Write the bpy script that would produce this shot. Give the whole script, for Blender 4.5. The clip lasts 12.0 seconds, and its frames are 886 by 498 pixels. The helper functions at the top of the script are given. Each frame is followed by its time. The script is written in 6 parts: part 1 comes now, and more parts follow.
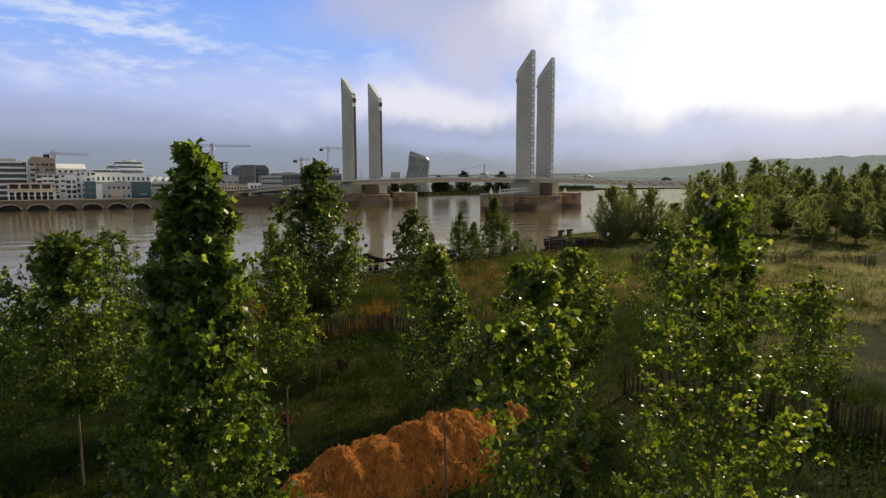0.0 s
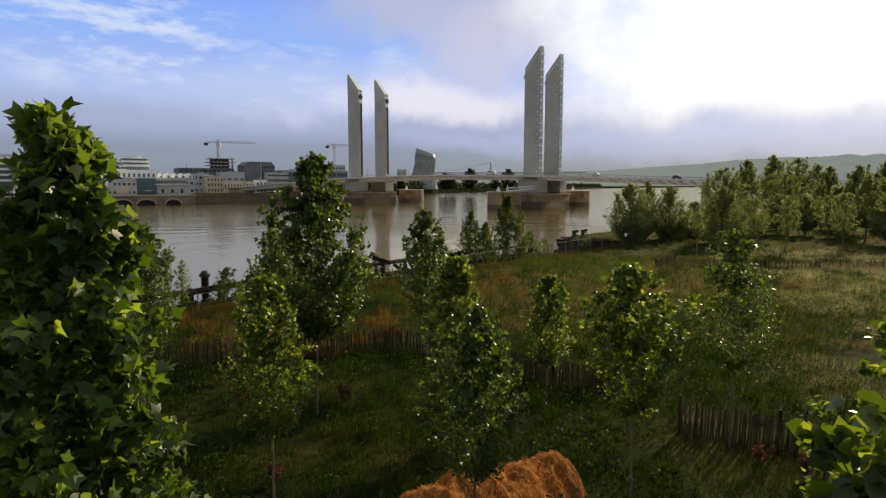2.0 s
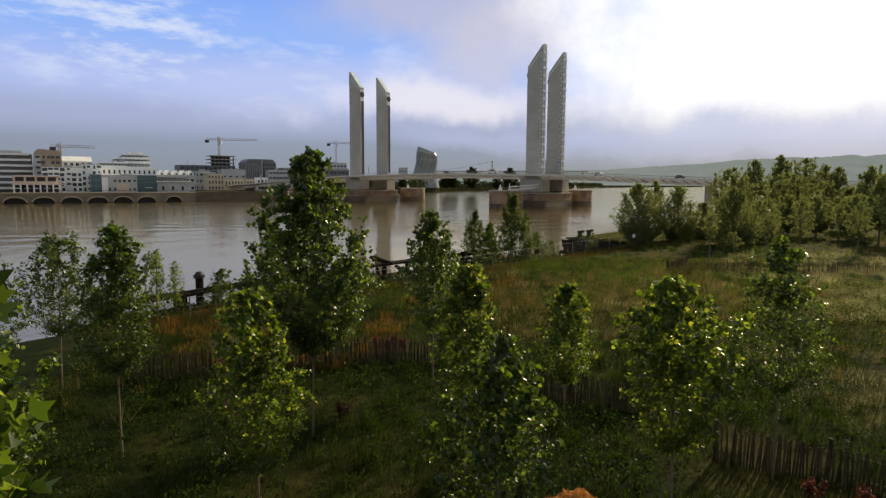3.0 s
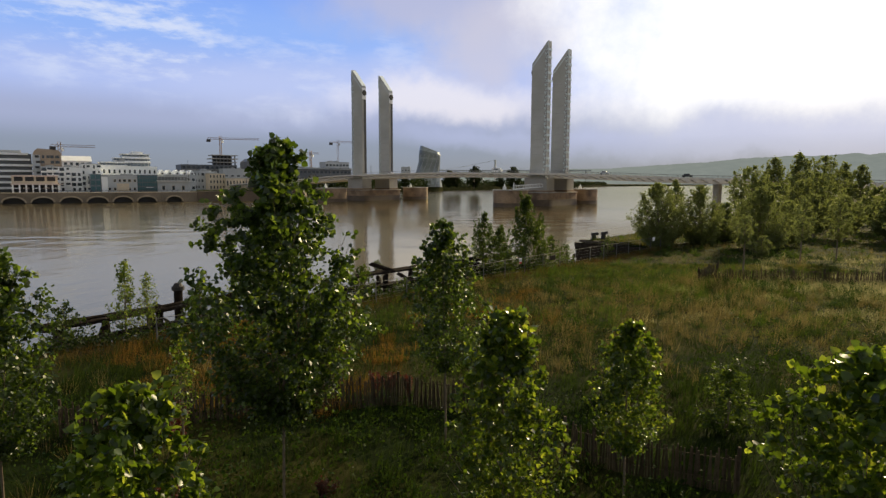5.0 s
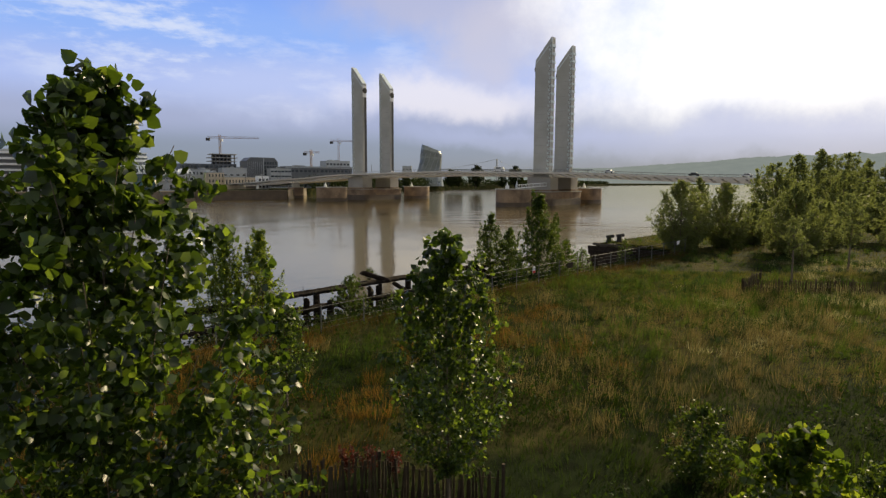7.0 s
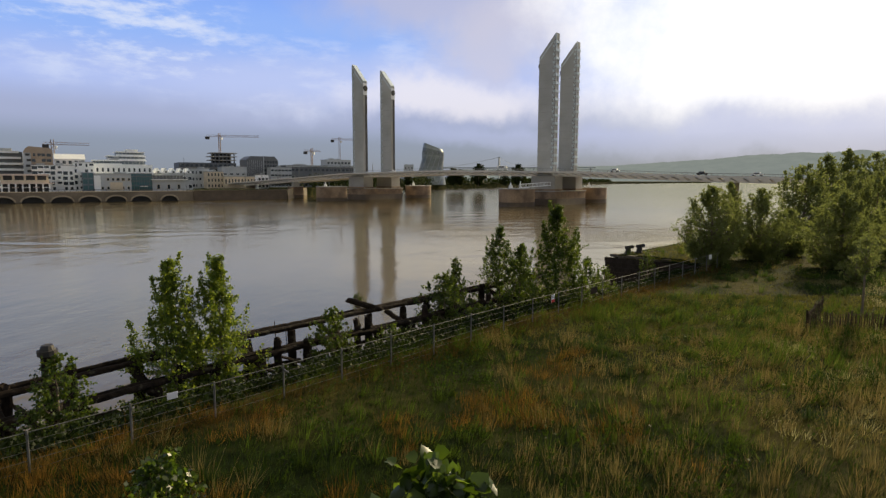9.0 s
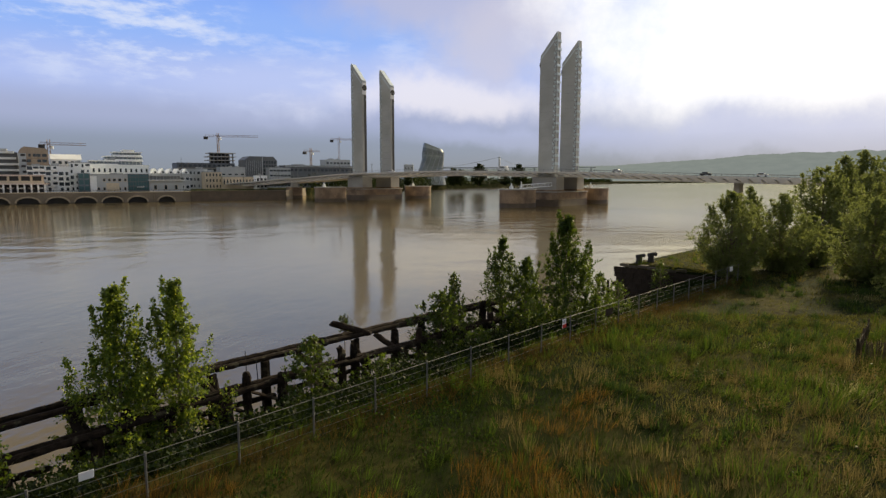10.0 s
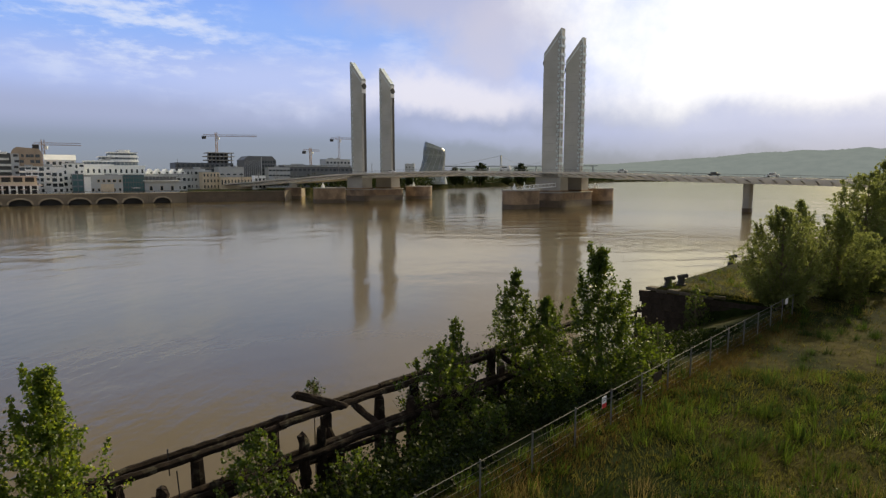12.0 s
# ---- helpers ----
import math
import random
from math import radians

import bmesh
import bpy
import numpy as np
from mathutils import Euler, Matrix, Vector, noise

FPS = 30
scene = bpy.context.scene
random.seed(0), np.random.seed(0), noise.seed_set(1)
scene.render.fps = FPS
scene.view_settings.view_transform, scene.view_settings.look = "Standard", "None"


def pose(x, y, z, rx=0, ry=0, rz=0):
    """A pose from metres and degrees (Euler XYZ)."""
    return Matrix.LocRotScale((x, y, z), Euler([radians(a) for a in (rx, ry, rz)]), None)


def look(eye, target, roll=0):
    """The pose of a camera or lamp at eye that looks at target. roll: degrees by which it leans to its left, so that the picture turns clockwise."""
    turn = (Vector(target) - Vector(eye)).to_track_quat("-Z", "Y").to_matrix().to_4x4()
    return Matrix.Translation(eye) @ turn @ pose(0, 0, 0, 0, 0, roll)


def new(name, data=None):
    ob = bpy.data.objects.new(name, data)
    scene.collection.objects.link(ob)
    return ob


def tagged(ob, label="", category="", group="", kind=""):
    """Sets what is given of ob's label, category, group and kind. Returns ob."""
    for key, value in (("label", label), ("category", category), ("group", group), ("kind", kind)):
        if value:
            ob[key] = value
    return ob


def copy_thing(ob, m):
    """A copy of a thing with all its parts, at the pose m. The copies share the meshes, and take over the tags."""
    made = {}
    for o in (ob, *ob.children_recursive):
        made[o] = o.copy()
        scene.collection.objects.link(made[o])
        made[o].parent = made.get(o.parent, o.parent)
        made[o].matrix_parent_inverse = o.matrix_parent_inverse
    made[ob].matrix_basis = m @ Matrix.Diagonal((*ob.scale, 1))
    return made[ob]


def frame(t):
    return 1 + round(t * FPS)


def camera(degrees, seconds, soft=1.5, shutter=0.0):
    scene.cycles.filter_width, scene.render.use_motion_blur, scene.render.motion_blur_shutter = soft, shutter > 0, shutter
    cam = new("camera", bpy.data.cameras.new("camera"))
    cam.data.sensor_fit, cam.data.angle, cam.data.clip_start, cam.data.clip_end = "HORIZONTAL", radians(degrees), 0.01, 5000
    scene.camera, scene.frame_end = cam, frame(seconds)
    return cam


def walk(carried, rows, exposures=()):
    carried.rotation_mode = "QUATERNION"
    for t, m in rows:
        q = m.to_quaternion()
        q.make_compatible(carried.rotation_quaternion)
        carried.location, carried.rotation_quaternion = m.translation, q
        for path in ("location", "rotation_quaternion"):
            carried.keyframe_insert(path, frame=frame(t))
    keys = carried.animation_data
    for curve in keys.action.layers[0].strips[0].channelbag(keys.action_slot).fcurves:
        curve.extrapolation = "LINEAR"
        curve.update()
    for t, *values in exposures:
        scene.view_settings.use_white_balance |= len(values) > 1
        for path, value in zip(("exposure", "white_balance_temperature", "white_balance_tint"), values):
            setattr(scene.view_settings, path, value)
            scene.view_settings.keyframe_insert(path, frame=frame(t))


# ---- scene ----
cam = camera(72.4, 12.0, soft=1.35)
PATH = [
    (0, (0.45, 1.205, 11.131), (0.389, 3.193, 10.928), -0.2),
    (0.5, (0.37, 1.784, 11.151), (0.303, 3.772, 10.945), -0.2),
    (1, (0.262, 2.498, 11.159), (0.19, 4.486, 10.951), -0.2),
    (1.5, (0.143, 3.226, 11.157), (0.067, 5.213, 10.947), -0.0),
    (2, (-0.003, 4.031, 11.163), (-0.083, 6.018, 10.952), -0.0),
    (2.5, (-0.121, 4.725, 11.166), (-0.203, 6.712, 10.953), 0.1),
    (3, (-0.267, 5.526, 11.179), (-0.35, 7.513, 10.963), 0.3),
    (5, (-0.732, 9.55, 11.227), (-0.824, 11.536, 11.008), 0.2),
    (5.5, (-0.826, 10.787, 11.157), (-0.917, 12.773, 10.938), 0.3),
    (6, (-0.905, 12.003, 11.141), (-1.0, 13.989, 10.921), 0.2),
    (6.5, (-0.979, 13.359, 11.128), (-1.074, 15.344, 10.907), 0.3),
    (7, (-0.991, 14.866, 11.068), (-1.088, 16.851, 10.847), 0.2),
    (7.5, (-1.024, 16.393, 11.119), (-1.122, 18.378, 10.897), 0.2),
    (9.5, (-1.246, 22.358, 11.896), (-1.351, 24.342, 11.668), 0.1),
    (10, (-1.23, 24.257, 12.057), (-1.335, 26.241, 11.829), 0.1),
    (10.5, (-1.242, 26.037, 12.262), (-1.349, 28.021, 12.032), 0.1),
    (11, (-1.288, 27.822, 12.507), (-1.395, 29.805, 12.275), 0.1),
    (11.5, (-1.353, 29.333, 12.745), (-1.462, 31.316, 12.513), 0.0),
    (12, (-1.464, 30.937, 12.999), (-1.574, 32.92, 12.766), -0.0),
]
walk(cam, [(t, look(eye, target, roll)) for t, eye, target, roll in PATH])

# ---- light and sky ----
SUN = Vector((0.56, 0.76, 0.42)).normalized()


def links(nt, *pairs):
    for a, b in pairs:
        nt.links.new(a, b)


def build_world():
    w = bpy.data.worlds.new("sky")
    w.use_nodes = True
    scene.world = w
    nt = w.node_tree
    nt.nodes.clear()
    N = nt.nodes.new

    def math_node(op, a, b=None, clamp=False):
        n = N("ShaderNodeMath")
        n.operation, n.use_clamp = op, clamp
        for i, v in enumerate((a, b)):
            if v is None:
                continue
            if isinstance(v, (int, float)):
                n.inputs[i].default_value = v
            else:
                nt.links.new(v, n.inputs[i])
        return n.outputs[0]

    def ramp(fac, stops):
        n = N("ShaderNodeValToRGB")
        n.color_ramp.interpolation = "EASE"
        els = n.color_ramp.elements
        while len(els) < len(stops):
            els.new(0.5)
        for e, (p, c) in zip(els, stops):
            e.position, e.color = p, (*c, 1) if len(c) == 3 else c
        nt.links.new(fac, n.inputs[0])
        return n.outputs[0]

    def mix(fac, a, b):
        n = N("ShaderNodeMix")
        n.data_type = "RGBA"
        for sock, v in ((n.inputs[0], fac), (n.inputs[6], a), (n.inputs[7], b)):
            if isinstance(v, (int, float)):
                sock.default_value = v
            elif isinstance(v, tuple):
                sock.default_value = (*v, 1)
            else:
                nt.links.new(v, sock)
        return n.outputs[2]

    co = N("ShaderNodeTexCoord").outputs["Generated"]
    sep = N("ShaderNodeSeparateXYZ")
    nt.links.new(co, sep.inputs[0])
    height = math_node("MAXIMUM", sep.outputs[2], 0.0)
    # bearing and elevation in degrees, ruffled by noise so that cloud edges are soft and ragged
    wob = N("ShaderNodeTexNoise")
    wob.inputs["Scale"].default_value, wob.inputs["Detail"].default_value, wob.inputs["Roughness"].default_value = 5.0, 7, 0.6
    nt.links.new(co, wob.inputs[0])
    sepn = N("ShaderNodeSeparateColor")
    nt.links.new(wob.outputs["Color"], sepn.inputs[0])
    bearing = math_node("MULTIPLY", math_node("ARCTAN2", sep.outputs[0], sep.outputs[1]), 57.2958)
    elev = math_node("MULTIPLY", math_node("ARCSINE", sep.outputs[2]), 57.2958)
    bearing_r = math_node("ADD", bearing, math_node("MULTIPLY", math_node("SUBTRACT", sepn.outputs[0], 0.5), 22.0))
    elev_r = math_node("ADD", elev, math_node("MULTIPLY", math_node("SUBTRACT", sepn.outputs[1], 0.5), 7.0))

    def bank_of(b0, e0, wb, we, hard=1.0):
        """How deep a direction lies in a cloud bank centred on a bearing and an elevation."""
        x = math_node("DIVIDE", math_node("SUBTRACT", bearing_r, b0), wb)
        y = math_node("DIVIDE", math_node("SUBTRACT", elev_r, e0), we)
        d = math_node("SQRT", math_node("ADD", math_node("MULTIPLY", x, x), math_node("MULTIPLY", y, y)))
        return ramp(d, [(0.25, (hard, hard, hard)), (1.0, (0, 0, 0))])

    # clear air: grey haze low down, then violet, then blue
    clear = ramp(height, [(0.0, (0.205, 0.238, 0.29)), (0.05, (0.255, 0.302, 0.41)), (0.095, (0.375, 0.42, 0.62)), (0.15, (0.43, 0.53, 0.90)),
                          (0.22, (0.29, 0.47, 0.95)), (0.295, (0.21, 0.39, 0.95)), (0.38, (0.33, 0.325, 0.32)), (1.0, (0.25, 0.24, 0.225))])
    streak = N("ShaderNodeTexNoise")
    mp = N("ShaderNodeMapping")
    mp.inputs["Scale"].default_value = (3.2, 3.2, 11.0)
    mp.inputs["Rotation"].default_value = (0.0, 0.25, 0.3)
    streak.inputs["Scale"].default_value, streak.inputs["Detail"].default_value, streak.inputs["Roughness"].default_value = 3.2, 8, 0.62
    links(nt, (co, mp.inputs[0]), (mp.outputs[0], streak.inputs[0]))
    wisps = ramp(streak.outputs[0], [(0.45, (0, 0, 0)), (0.66, (1, 1, 1))])
    col = mix(math_node("MULTIPLY", bank_of(-14, 8.6, 26, 3.4), 0.42), clear, (0.58, 0.64, 0.90))
    col = mix(math_node("MULTIPLY", bank_of(-31, 12.4, 14, 5.4), math_node("MULTIPLY", wisps, 0.8)), col, (0.74, 0.80, 0.96))
    col = mix(math_node("MULTIPLY", bank_of(-16, 10.0, 22, 5.0), math_node("MULTIPLY", wisps, 0.38)), col, (0.72, 0.77, 0.95))
    col = mix(bank_of(-1, 15.8, 18, 5.4, 0.85), col, (0.52, 0.525, 0.69))
    col = mix(bank_of(3, 12.2, 11, 5.0, 0.8), col, (0.62, 0.60, 0.72))
    # veiled sun: the air burns out to white round it, above a violet bank
    dot = N("ShaderNodeVectorMath")
    dot.operation = "DOT_PRODUCT"
    dot.inputs[1].default_value = SUN
    nt.links.new(co, dot.inputs[0])
    edge = math_node("ADD", dot.outputs["Value"], math_node("MULTIPLY", math_node("SUBTRACT", sepn.outputs[2], 0.5), 0.17))
    low = math_node("MULTIPLY", math_node("SUBTRACT", elev_r, 3.4), 0.22, True)
    glow = math_node("MULTIPLY", ramp(edge, [(0.825, (0, 0, 0)), (0.945, (1, 1, 1))]), low)
    col = mix(glow, col, (1.20, 1.17, 1.12))
    col = mix(bank_of(-2, 7.5, 18, 2.5, 0.80), col, (0.88, 0.84, 0.90))
    col = mix(bank_of(24, 3.6, 26, 2.6, 0.8), col, (0.53, 0.57, 0.78))
    col = mix(bank_of(5, 3.9, 17, 1.8, 0.55), col, (0.44, 0.49, 0.74))
    # an unseen pale overcast, added opposite the sun to brighten fronts turned from it
    col = mix(ramp(math_node("MULTIPLY", sep.outputs[1], -1.0), [(0.1, (0, 0, 0)), (0.6, (1, 1, 1))]), col, (0.45, 0.45, 0.445))
    haze = math_node("SUBTRACT", 1.0, math_node("MULTIPLY", height, 14.0, True), True)
    col = mix(math_node("MULTIPLY", haze, 0.85), col, (0.255, 0.292, 0.355))
    paint = N("ShaderNodeBackground")
    paint.inputs[1].default_value = 0.95
    sky = N("ShaderNodeTexSky")
    sky.sky_type, sky.sun_disc = "NISHITA", False
    sky.sun_elevation, sky.sun_rotation = math.asin(SUN.z), math.atan2(SUN.x, SUN.y)
    air = N("ShaderNodeBackground")
    air.inputs[1].default_value = 0.006
    add, out = N("ShaderNodeAddShader"), N("ShaderNodeOutputWorld")
    links(nt, (col, paint.inputs[0]), (sky.outputs[0], air.inputs[0]), (paint.outputs[0], add.inputs[0]),
          (air.outputs[0], add.inputs[1]), (add.outputs[0], out.inputs[0]))


build_world()
sun = new("sun", bpy.data.lights.new("sun", "SUN"))
sun.data.energy, sun.data.angle, sun.data.color = 5.0, radians(2.5), (1.0, 0.81, 0.48)
sun.matrix_world = look(SUN * 200, (0, 0, 0))


# ---- materials ----
def material(name, color, rough=0.7, metal=0.0, vary=0.25, scale=4.0, fine=40.0, bump=0.2, island=0.0, obj_rand=0.0,
             second=None, second_scale=0.6, second_range=(0.45, 0.62), translucent=None, specular=0.5, coords="Object", leaf_mix=None):
    """Procedural surface: base colour with coarse and fine variation, optional second colour in patches, bump, and translucency for leaves."""
    m = bpy.data.materials.new(name)
    m.use_nodes = True
    nt = m.node_tree
    N = nt.nodes.new
    bsdf, out = nt.nodes["Principled BSDF"], nt.nodes["Material Output"]
    tc = N("ShaderNodeTexCoord")
    geo = N("ShaderNodeNewGeometry")
    src = geo.outputs["Position"] if coords == "World" else tc.outputs[coords]

    def noise_tex(s, detail=5):
        n = N("ShaderNodeTexNoise")
        n.inputs["Scale"].default_value, n.inputs["Detail"].default_value = s, detail
        nt.links.new(src, n.inputs[0])
        return n.outputs[0]

    def mixc(fac, a, b, blend="MIX"):
        n = N("ShaderNodeMix")
        n.data_type, n.blend_type = "RGBA", blend
        for sock, v in ((n.inputs[0], fac), (n.inputs[6], a), (n.inputs[7], b)):
            if isinstance(v, (int, float)):
                sock.default_value = v
            elif isinstance(v, tuple):
                sock.default_value = (*v, 1)
            else:
                nt.links.new(v, sock)
        return n.outputs[2]

    def rng(v, a, b, c, d):
        n = N("ShaderNodeMapRange")
        for i, k in enumerate((a, b, c, d)):
            n.inputs[i + 1].default_value = k
        nt.links.new(v, n.inputs[0])
        return n.outputs[0]

    col = color
    if second:
        col = mixc(rng(noise_tex(second_scale, 4), *second_range, 0, 1), color, second)
    shade = rng(noise_tex(scale), 0.25, 0.75, 1 - vary, 1 + vary)
    fineshade = rng(noise_tex(fine, 3), 0.25, 0.75, 1 - vary * 0.6, 1 + vary * 0.6)
    mul = N("ShaderNodeMath")
    mul.operation = "MULTIPLY"
    links(nt, (shade, mul.inputs[0]), (fineshade, mul.inputs[1]))
    val = mul.outputs[0]
    for amount, sock in ((island, geo.outputs["Random Per Island"]), (obj_rand, None)):
        if amount:
            if sock is None:
                sock = N("ShaderNodeObjectInfo").outputs["Random"]
            m2 = N("ShaderNodeMath")
            m2.operation = "MULTIPLY"
            links(nt, (val, m2.inputs[0]), (rng(sock, 0, 1, 1 - amount, 1 + amount), m2.inputs[1]))
            val = m2.outputs[0]
    scaled = N("ShaderNodeVectorMath")
    scaled.operation = "SCALE"
    links(nt, (val, scaled.inputs["Scale"]))
    if isinstance(col, tuple):
        scaled.inputs[0].default_value = col
    else:
        nt.links.new(col, scaled.inputs[0])
    nt.links.new(scaled.outputs[0], bsdf.inputs["Base Color"])
    bsdf.inputs["Roughness"].default_value, bsdf.inputs["Metallic"].default_value = rough, metal
    bsdf.inputs["Specular IOR Level"].default_value = specular
    if bump:
        b = N("ShaderNodeBump")
        b.inputs["Strength"].default_value, b.inputs["Distance"].default_value = bump, 0.6 / fine
        links(nt, (noise_tex(fine, 4), b.inputs["Height"]), (b.outputs[0], bsdf.inputs["Normal"]))
    if translucent:
        tr, mx = N("ShaderNodeBsdfTranslucent"), N("ShaderNodeMixShader")
        mx.inputs[0].default_value = translucent[1]
        t2 = N("ShaderNodeVectorMath")
        t2.operation = "SCALE"
        t2.inputs[0].default_value = translucent[0]
        if leaf_mix:
            # some leaves glow in another hue
            nt.links.new(mixc(rng(geo.outputs["Random Per Island"], leaf_mix[1], 1.0, 0, 1), translucent[0], leaf_mix[0]), t2.inputs[0])
        links(nt, (val, t2.inputs["Scale"]), (t2.outputs[0], tr.inputs[0]), (bsdf.outputs[0], mx.inputs[1]),
              (tr.outputs[0], mx.inputs[2]), (mx.outputs[0], out.inputs[0]))
    return m


def glass_material(name, color, rough=0.08):
    m = material(name, color, rough, vary=0.1, bump=0, specular=0.8)
    return m


M_SOIL = material("meadow_soil", (0.012, 0.019, 0.005), 0.95, vary=0.6, scale=2.2, fine=30, bump=1.0, second=(0.050, 0.046, 0.014),
                  second_scale=0.22, second_range=(0.48, 0.62), specular=0.03, coords="World")
M_GRASS = material("green_grass", (0.013, 0.027, 0.0045), 0.6, vary=0.3, scale=0.35, fine=3, bump=0, island=0.45, second=(0.028, 0.036, 0.008),
                   second_scale=0.14, second_range=(0.47, 0.60), translucent=((0.042, 0.070, 0.008), 0.38), specular=0.06, coords="World")
M_TUSSOCK = material("tussock_grass", (0.032, 0.064, 0.011), 0.6, vary=0.3, scale=0.5, fine=3, bump=0, island=0.45, second=(0.050, 0.066, 0.013), second_scale=0.4,
                     translucent=((0.095, 0.150, 0.016), 0.42), specular=0.06, coords="World")
M_RUSH = material("rush_tuft", (0.020, 0.040, 0.012), 0.6, vary=0.3, scale=0.5, fine=3, bump=0, island=0.4, translucent=((0.055, 0.095, 0.020), 0.40), specular=0.06, coords="World")
M_STRAW = material("dry_grass", (0.150, 0.128, 0.046), 0.7, vary=0.25, scale=0.4, fine=3, bump=0, island=0.4,
                   translucent=((0.26, 0.20, 0.07), 0.35), specular=0.06, coords="World")
M_TURF = material("dry_short_turf", (0.084, 0.086, 0.026), 0.7, vary=0.3, scale=0.5, fine=3, bump=0, island=0.4, second=(0.040, 0.060, 0.013),
                  second_scale=0.35, second_range=(0.45, 0.58), translucent=((0.150, 0.147, 0.030), 0.42), specular=0.06, coords="World")
M_BROWN = material("brown_grass", (0.050, 0.032, 0.011), 0.7, vary=0.35, scale=0.5, fine=3, bump=0, island=0.4, second=(0.040, 0.045, 0.012), second_scale=0.5,
                   translucent=((0.14, 0.085, 0.02), 0.35), specular=0.05, coords="World")
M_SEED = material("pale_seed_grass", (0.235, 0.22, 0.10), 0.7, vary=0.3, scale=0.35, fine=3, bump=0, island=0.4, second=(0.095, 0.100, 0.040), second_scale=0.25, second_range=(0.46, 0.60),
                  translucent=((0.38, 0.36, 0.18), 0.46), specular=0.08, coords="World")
M_RUST = material("rusty_grass", (0.115, 0.070, 0.018), 0.7, vary=0.35, scale=0.5, fine=3, bump=0, island=0.45, translucent=((0.27, 0.145, 0.025), 0.36), specular=0.05, coords="World")
M_RED = material("russet_weed", (0.085, 0.034, 0.019), 0.7, vary=0.3, scale=2, fine=10, bump=0, island=0.4, translucent=((0.2, 0.03, 0.01), 0.25))
M_LEAF = material("poplar_leaf", (0.024, 0.047, 0.008), 0.38, vary=0.2, scale=1.5, fine=20, bump=0, island=0.45,
                  translucent=((0.10, 0.165, 0.010), 0.39), specular=0.52, coords="World", leaf_mix=((0.30, 0.40, 0.035), 0.66))
# poplar leaf again, brightened as leaves with the sun behind them
M_LEAF_BACKLIT = material("backlit_poplar_leaf", (0.033, 0.062, 0.008), 0.34, vary=0.2, scale=1.5, fine=20, bump=0, island=0.4,
                    translucent=((0.17, 0.26, 0.012), 0.44), specular=0.5, coords="World", leaf_mix=((0.42, 0.47, 0.035), 0.62))
# leaf colour paled to stand in for haze over the grove
M_LEAF_FAR = material("hazed_grove_leaf", (0.113, 0.132, 0.053), 0.6, vary=0.12, scale=0.5, fine=5, bump=0, island=0.08,
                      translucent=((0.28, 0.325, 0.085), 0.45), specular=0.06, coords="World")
M_SHRUB = material("shrub_leaf", (0.026, 0.048, 0.010), 0.5, vary=0.2, scale=1.5, fine=15, bump=0, island=0.45,
                   translucent=((0.14, 0.20, 0.014), 0.36), specular=0.25, coords="World")
M_LEAF_L = material("lobed_leaf", (0.038, 0.072, 0.010), 0.40, vary=0.2, scale=1.5, fine=20, bump=0, island=0.45,
                    translucent=((0.13, 0.22, 0.012), 0.40), specular=0.40, coords="World", leaf_mix=((0.36, 0.46, 0.04), 0.5))
M_LEAF_T = material("bank_poplar_leaf", (0.052, 0.086, 0.014), 0.45, vary=0.2, scale=1.5, fine=15, bump=0, island=0.4,
                    translucent=((0.26, 0.36, 0.036), 0.45), specular=0.3, coords="World", leaf_mix=((0.40, 0.44, 0.03), 0.55))
# near-black leaves: the shade inside the bank scrub is in this colour
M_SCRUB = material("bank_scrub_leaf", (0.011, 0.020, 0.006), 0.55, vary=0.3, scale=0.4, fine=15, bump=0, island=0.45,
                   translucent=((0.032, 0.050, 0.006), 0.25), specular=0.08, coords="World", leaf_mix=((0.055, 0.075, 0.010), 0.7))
M_BARK = material("pale_bark", (0.14, 0.11, 0.075), 0.85, vary=0.35, scale=6, fine=60, bump=0.4)
M_WATER = material("river_water", (0.128, 0.102, 0.072), 0.4, vary=0.10, scale=0.02, fine=0.1, bump=0, specular=0.17, coords="World")
M_TIMBER = material("tarred_timber", (0.018, 0.013, 0.010), 0.9, vary=0.6, scale=5, fine=30, bump=1.0, obj_rand=0.4, second=(0.058, 0.052, 0.036), second_scale=2.6, second_range=(0.57, 0.68), specular=0.12)
M_PALE = material("chestnut_pale", (0.066, 0.050, 0.034), 0.9, vary=0.35, scale=5, fine=40, bump=0.5, obj_rand=0.4, specular=0.15)
M_STEEL = material("galvanised_steel", (0.21, 0.215, 0.21), 0.6, 0.5, vary=0.15, scale=3, fine=40, bump=0.1)
M_WIRE = material("weathered_fence_steel", (0.125, 0.125, 0.12), 0.7, 0.2, vary=0.2, scale=3, fine=40, bump=0.1, specular=0.3)
M_CONC = material("pale_concrete", (0.40, 0.385, 0.355), 0.8, vary=0.14, scale=0.15, fine=2.5, bump=0.15, second=(0.33, 0.32, 0.30), second_scale=0.08)
M_PYLON = material("pylon_concrete", (0.45, 0.46, 0.45), 0.75, vary=0.10, scale=0.2, fine=2, bump=0.1, second=(0.37, 0.375, 0.355), second_scale=0.1)
M_PIER = material("stained_pier_concrete", (0.27, 0.19, 0.125), 0.85, vary=0.25, scale=0.25, fine=2, bump=0.3, second=(0.16, 0.11, 0.075), second_scale=0.18)
M_WET = material("wet_tidal_concrete", (0.095, 0.068, 0.045), 0.6, vary=0.3, scale=0.3, fine=2, bump=0.3)
# shade in slots, arches and openings put in as colour; plain dark paint too
M_DARK = material("recess_shade_and_dark_paint", (0.035, 0.035, 0.038), 0.7, vary=0.2, bump=0)
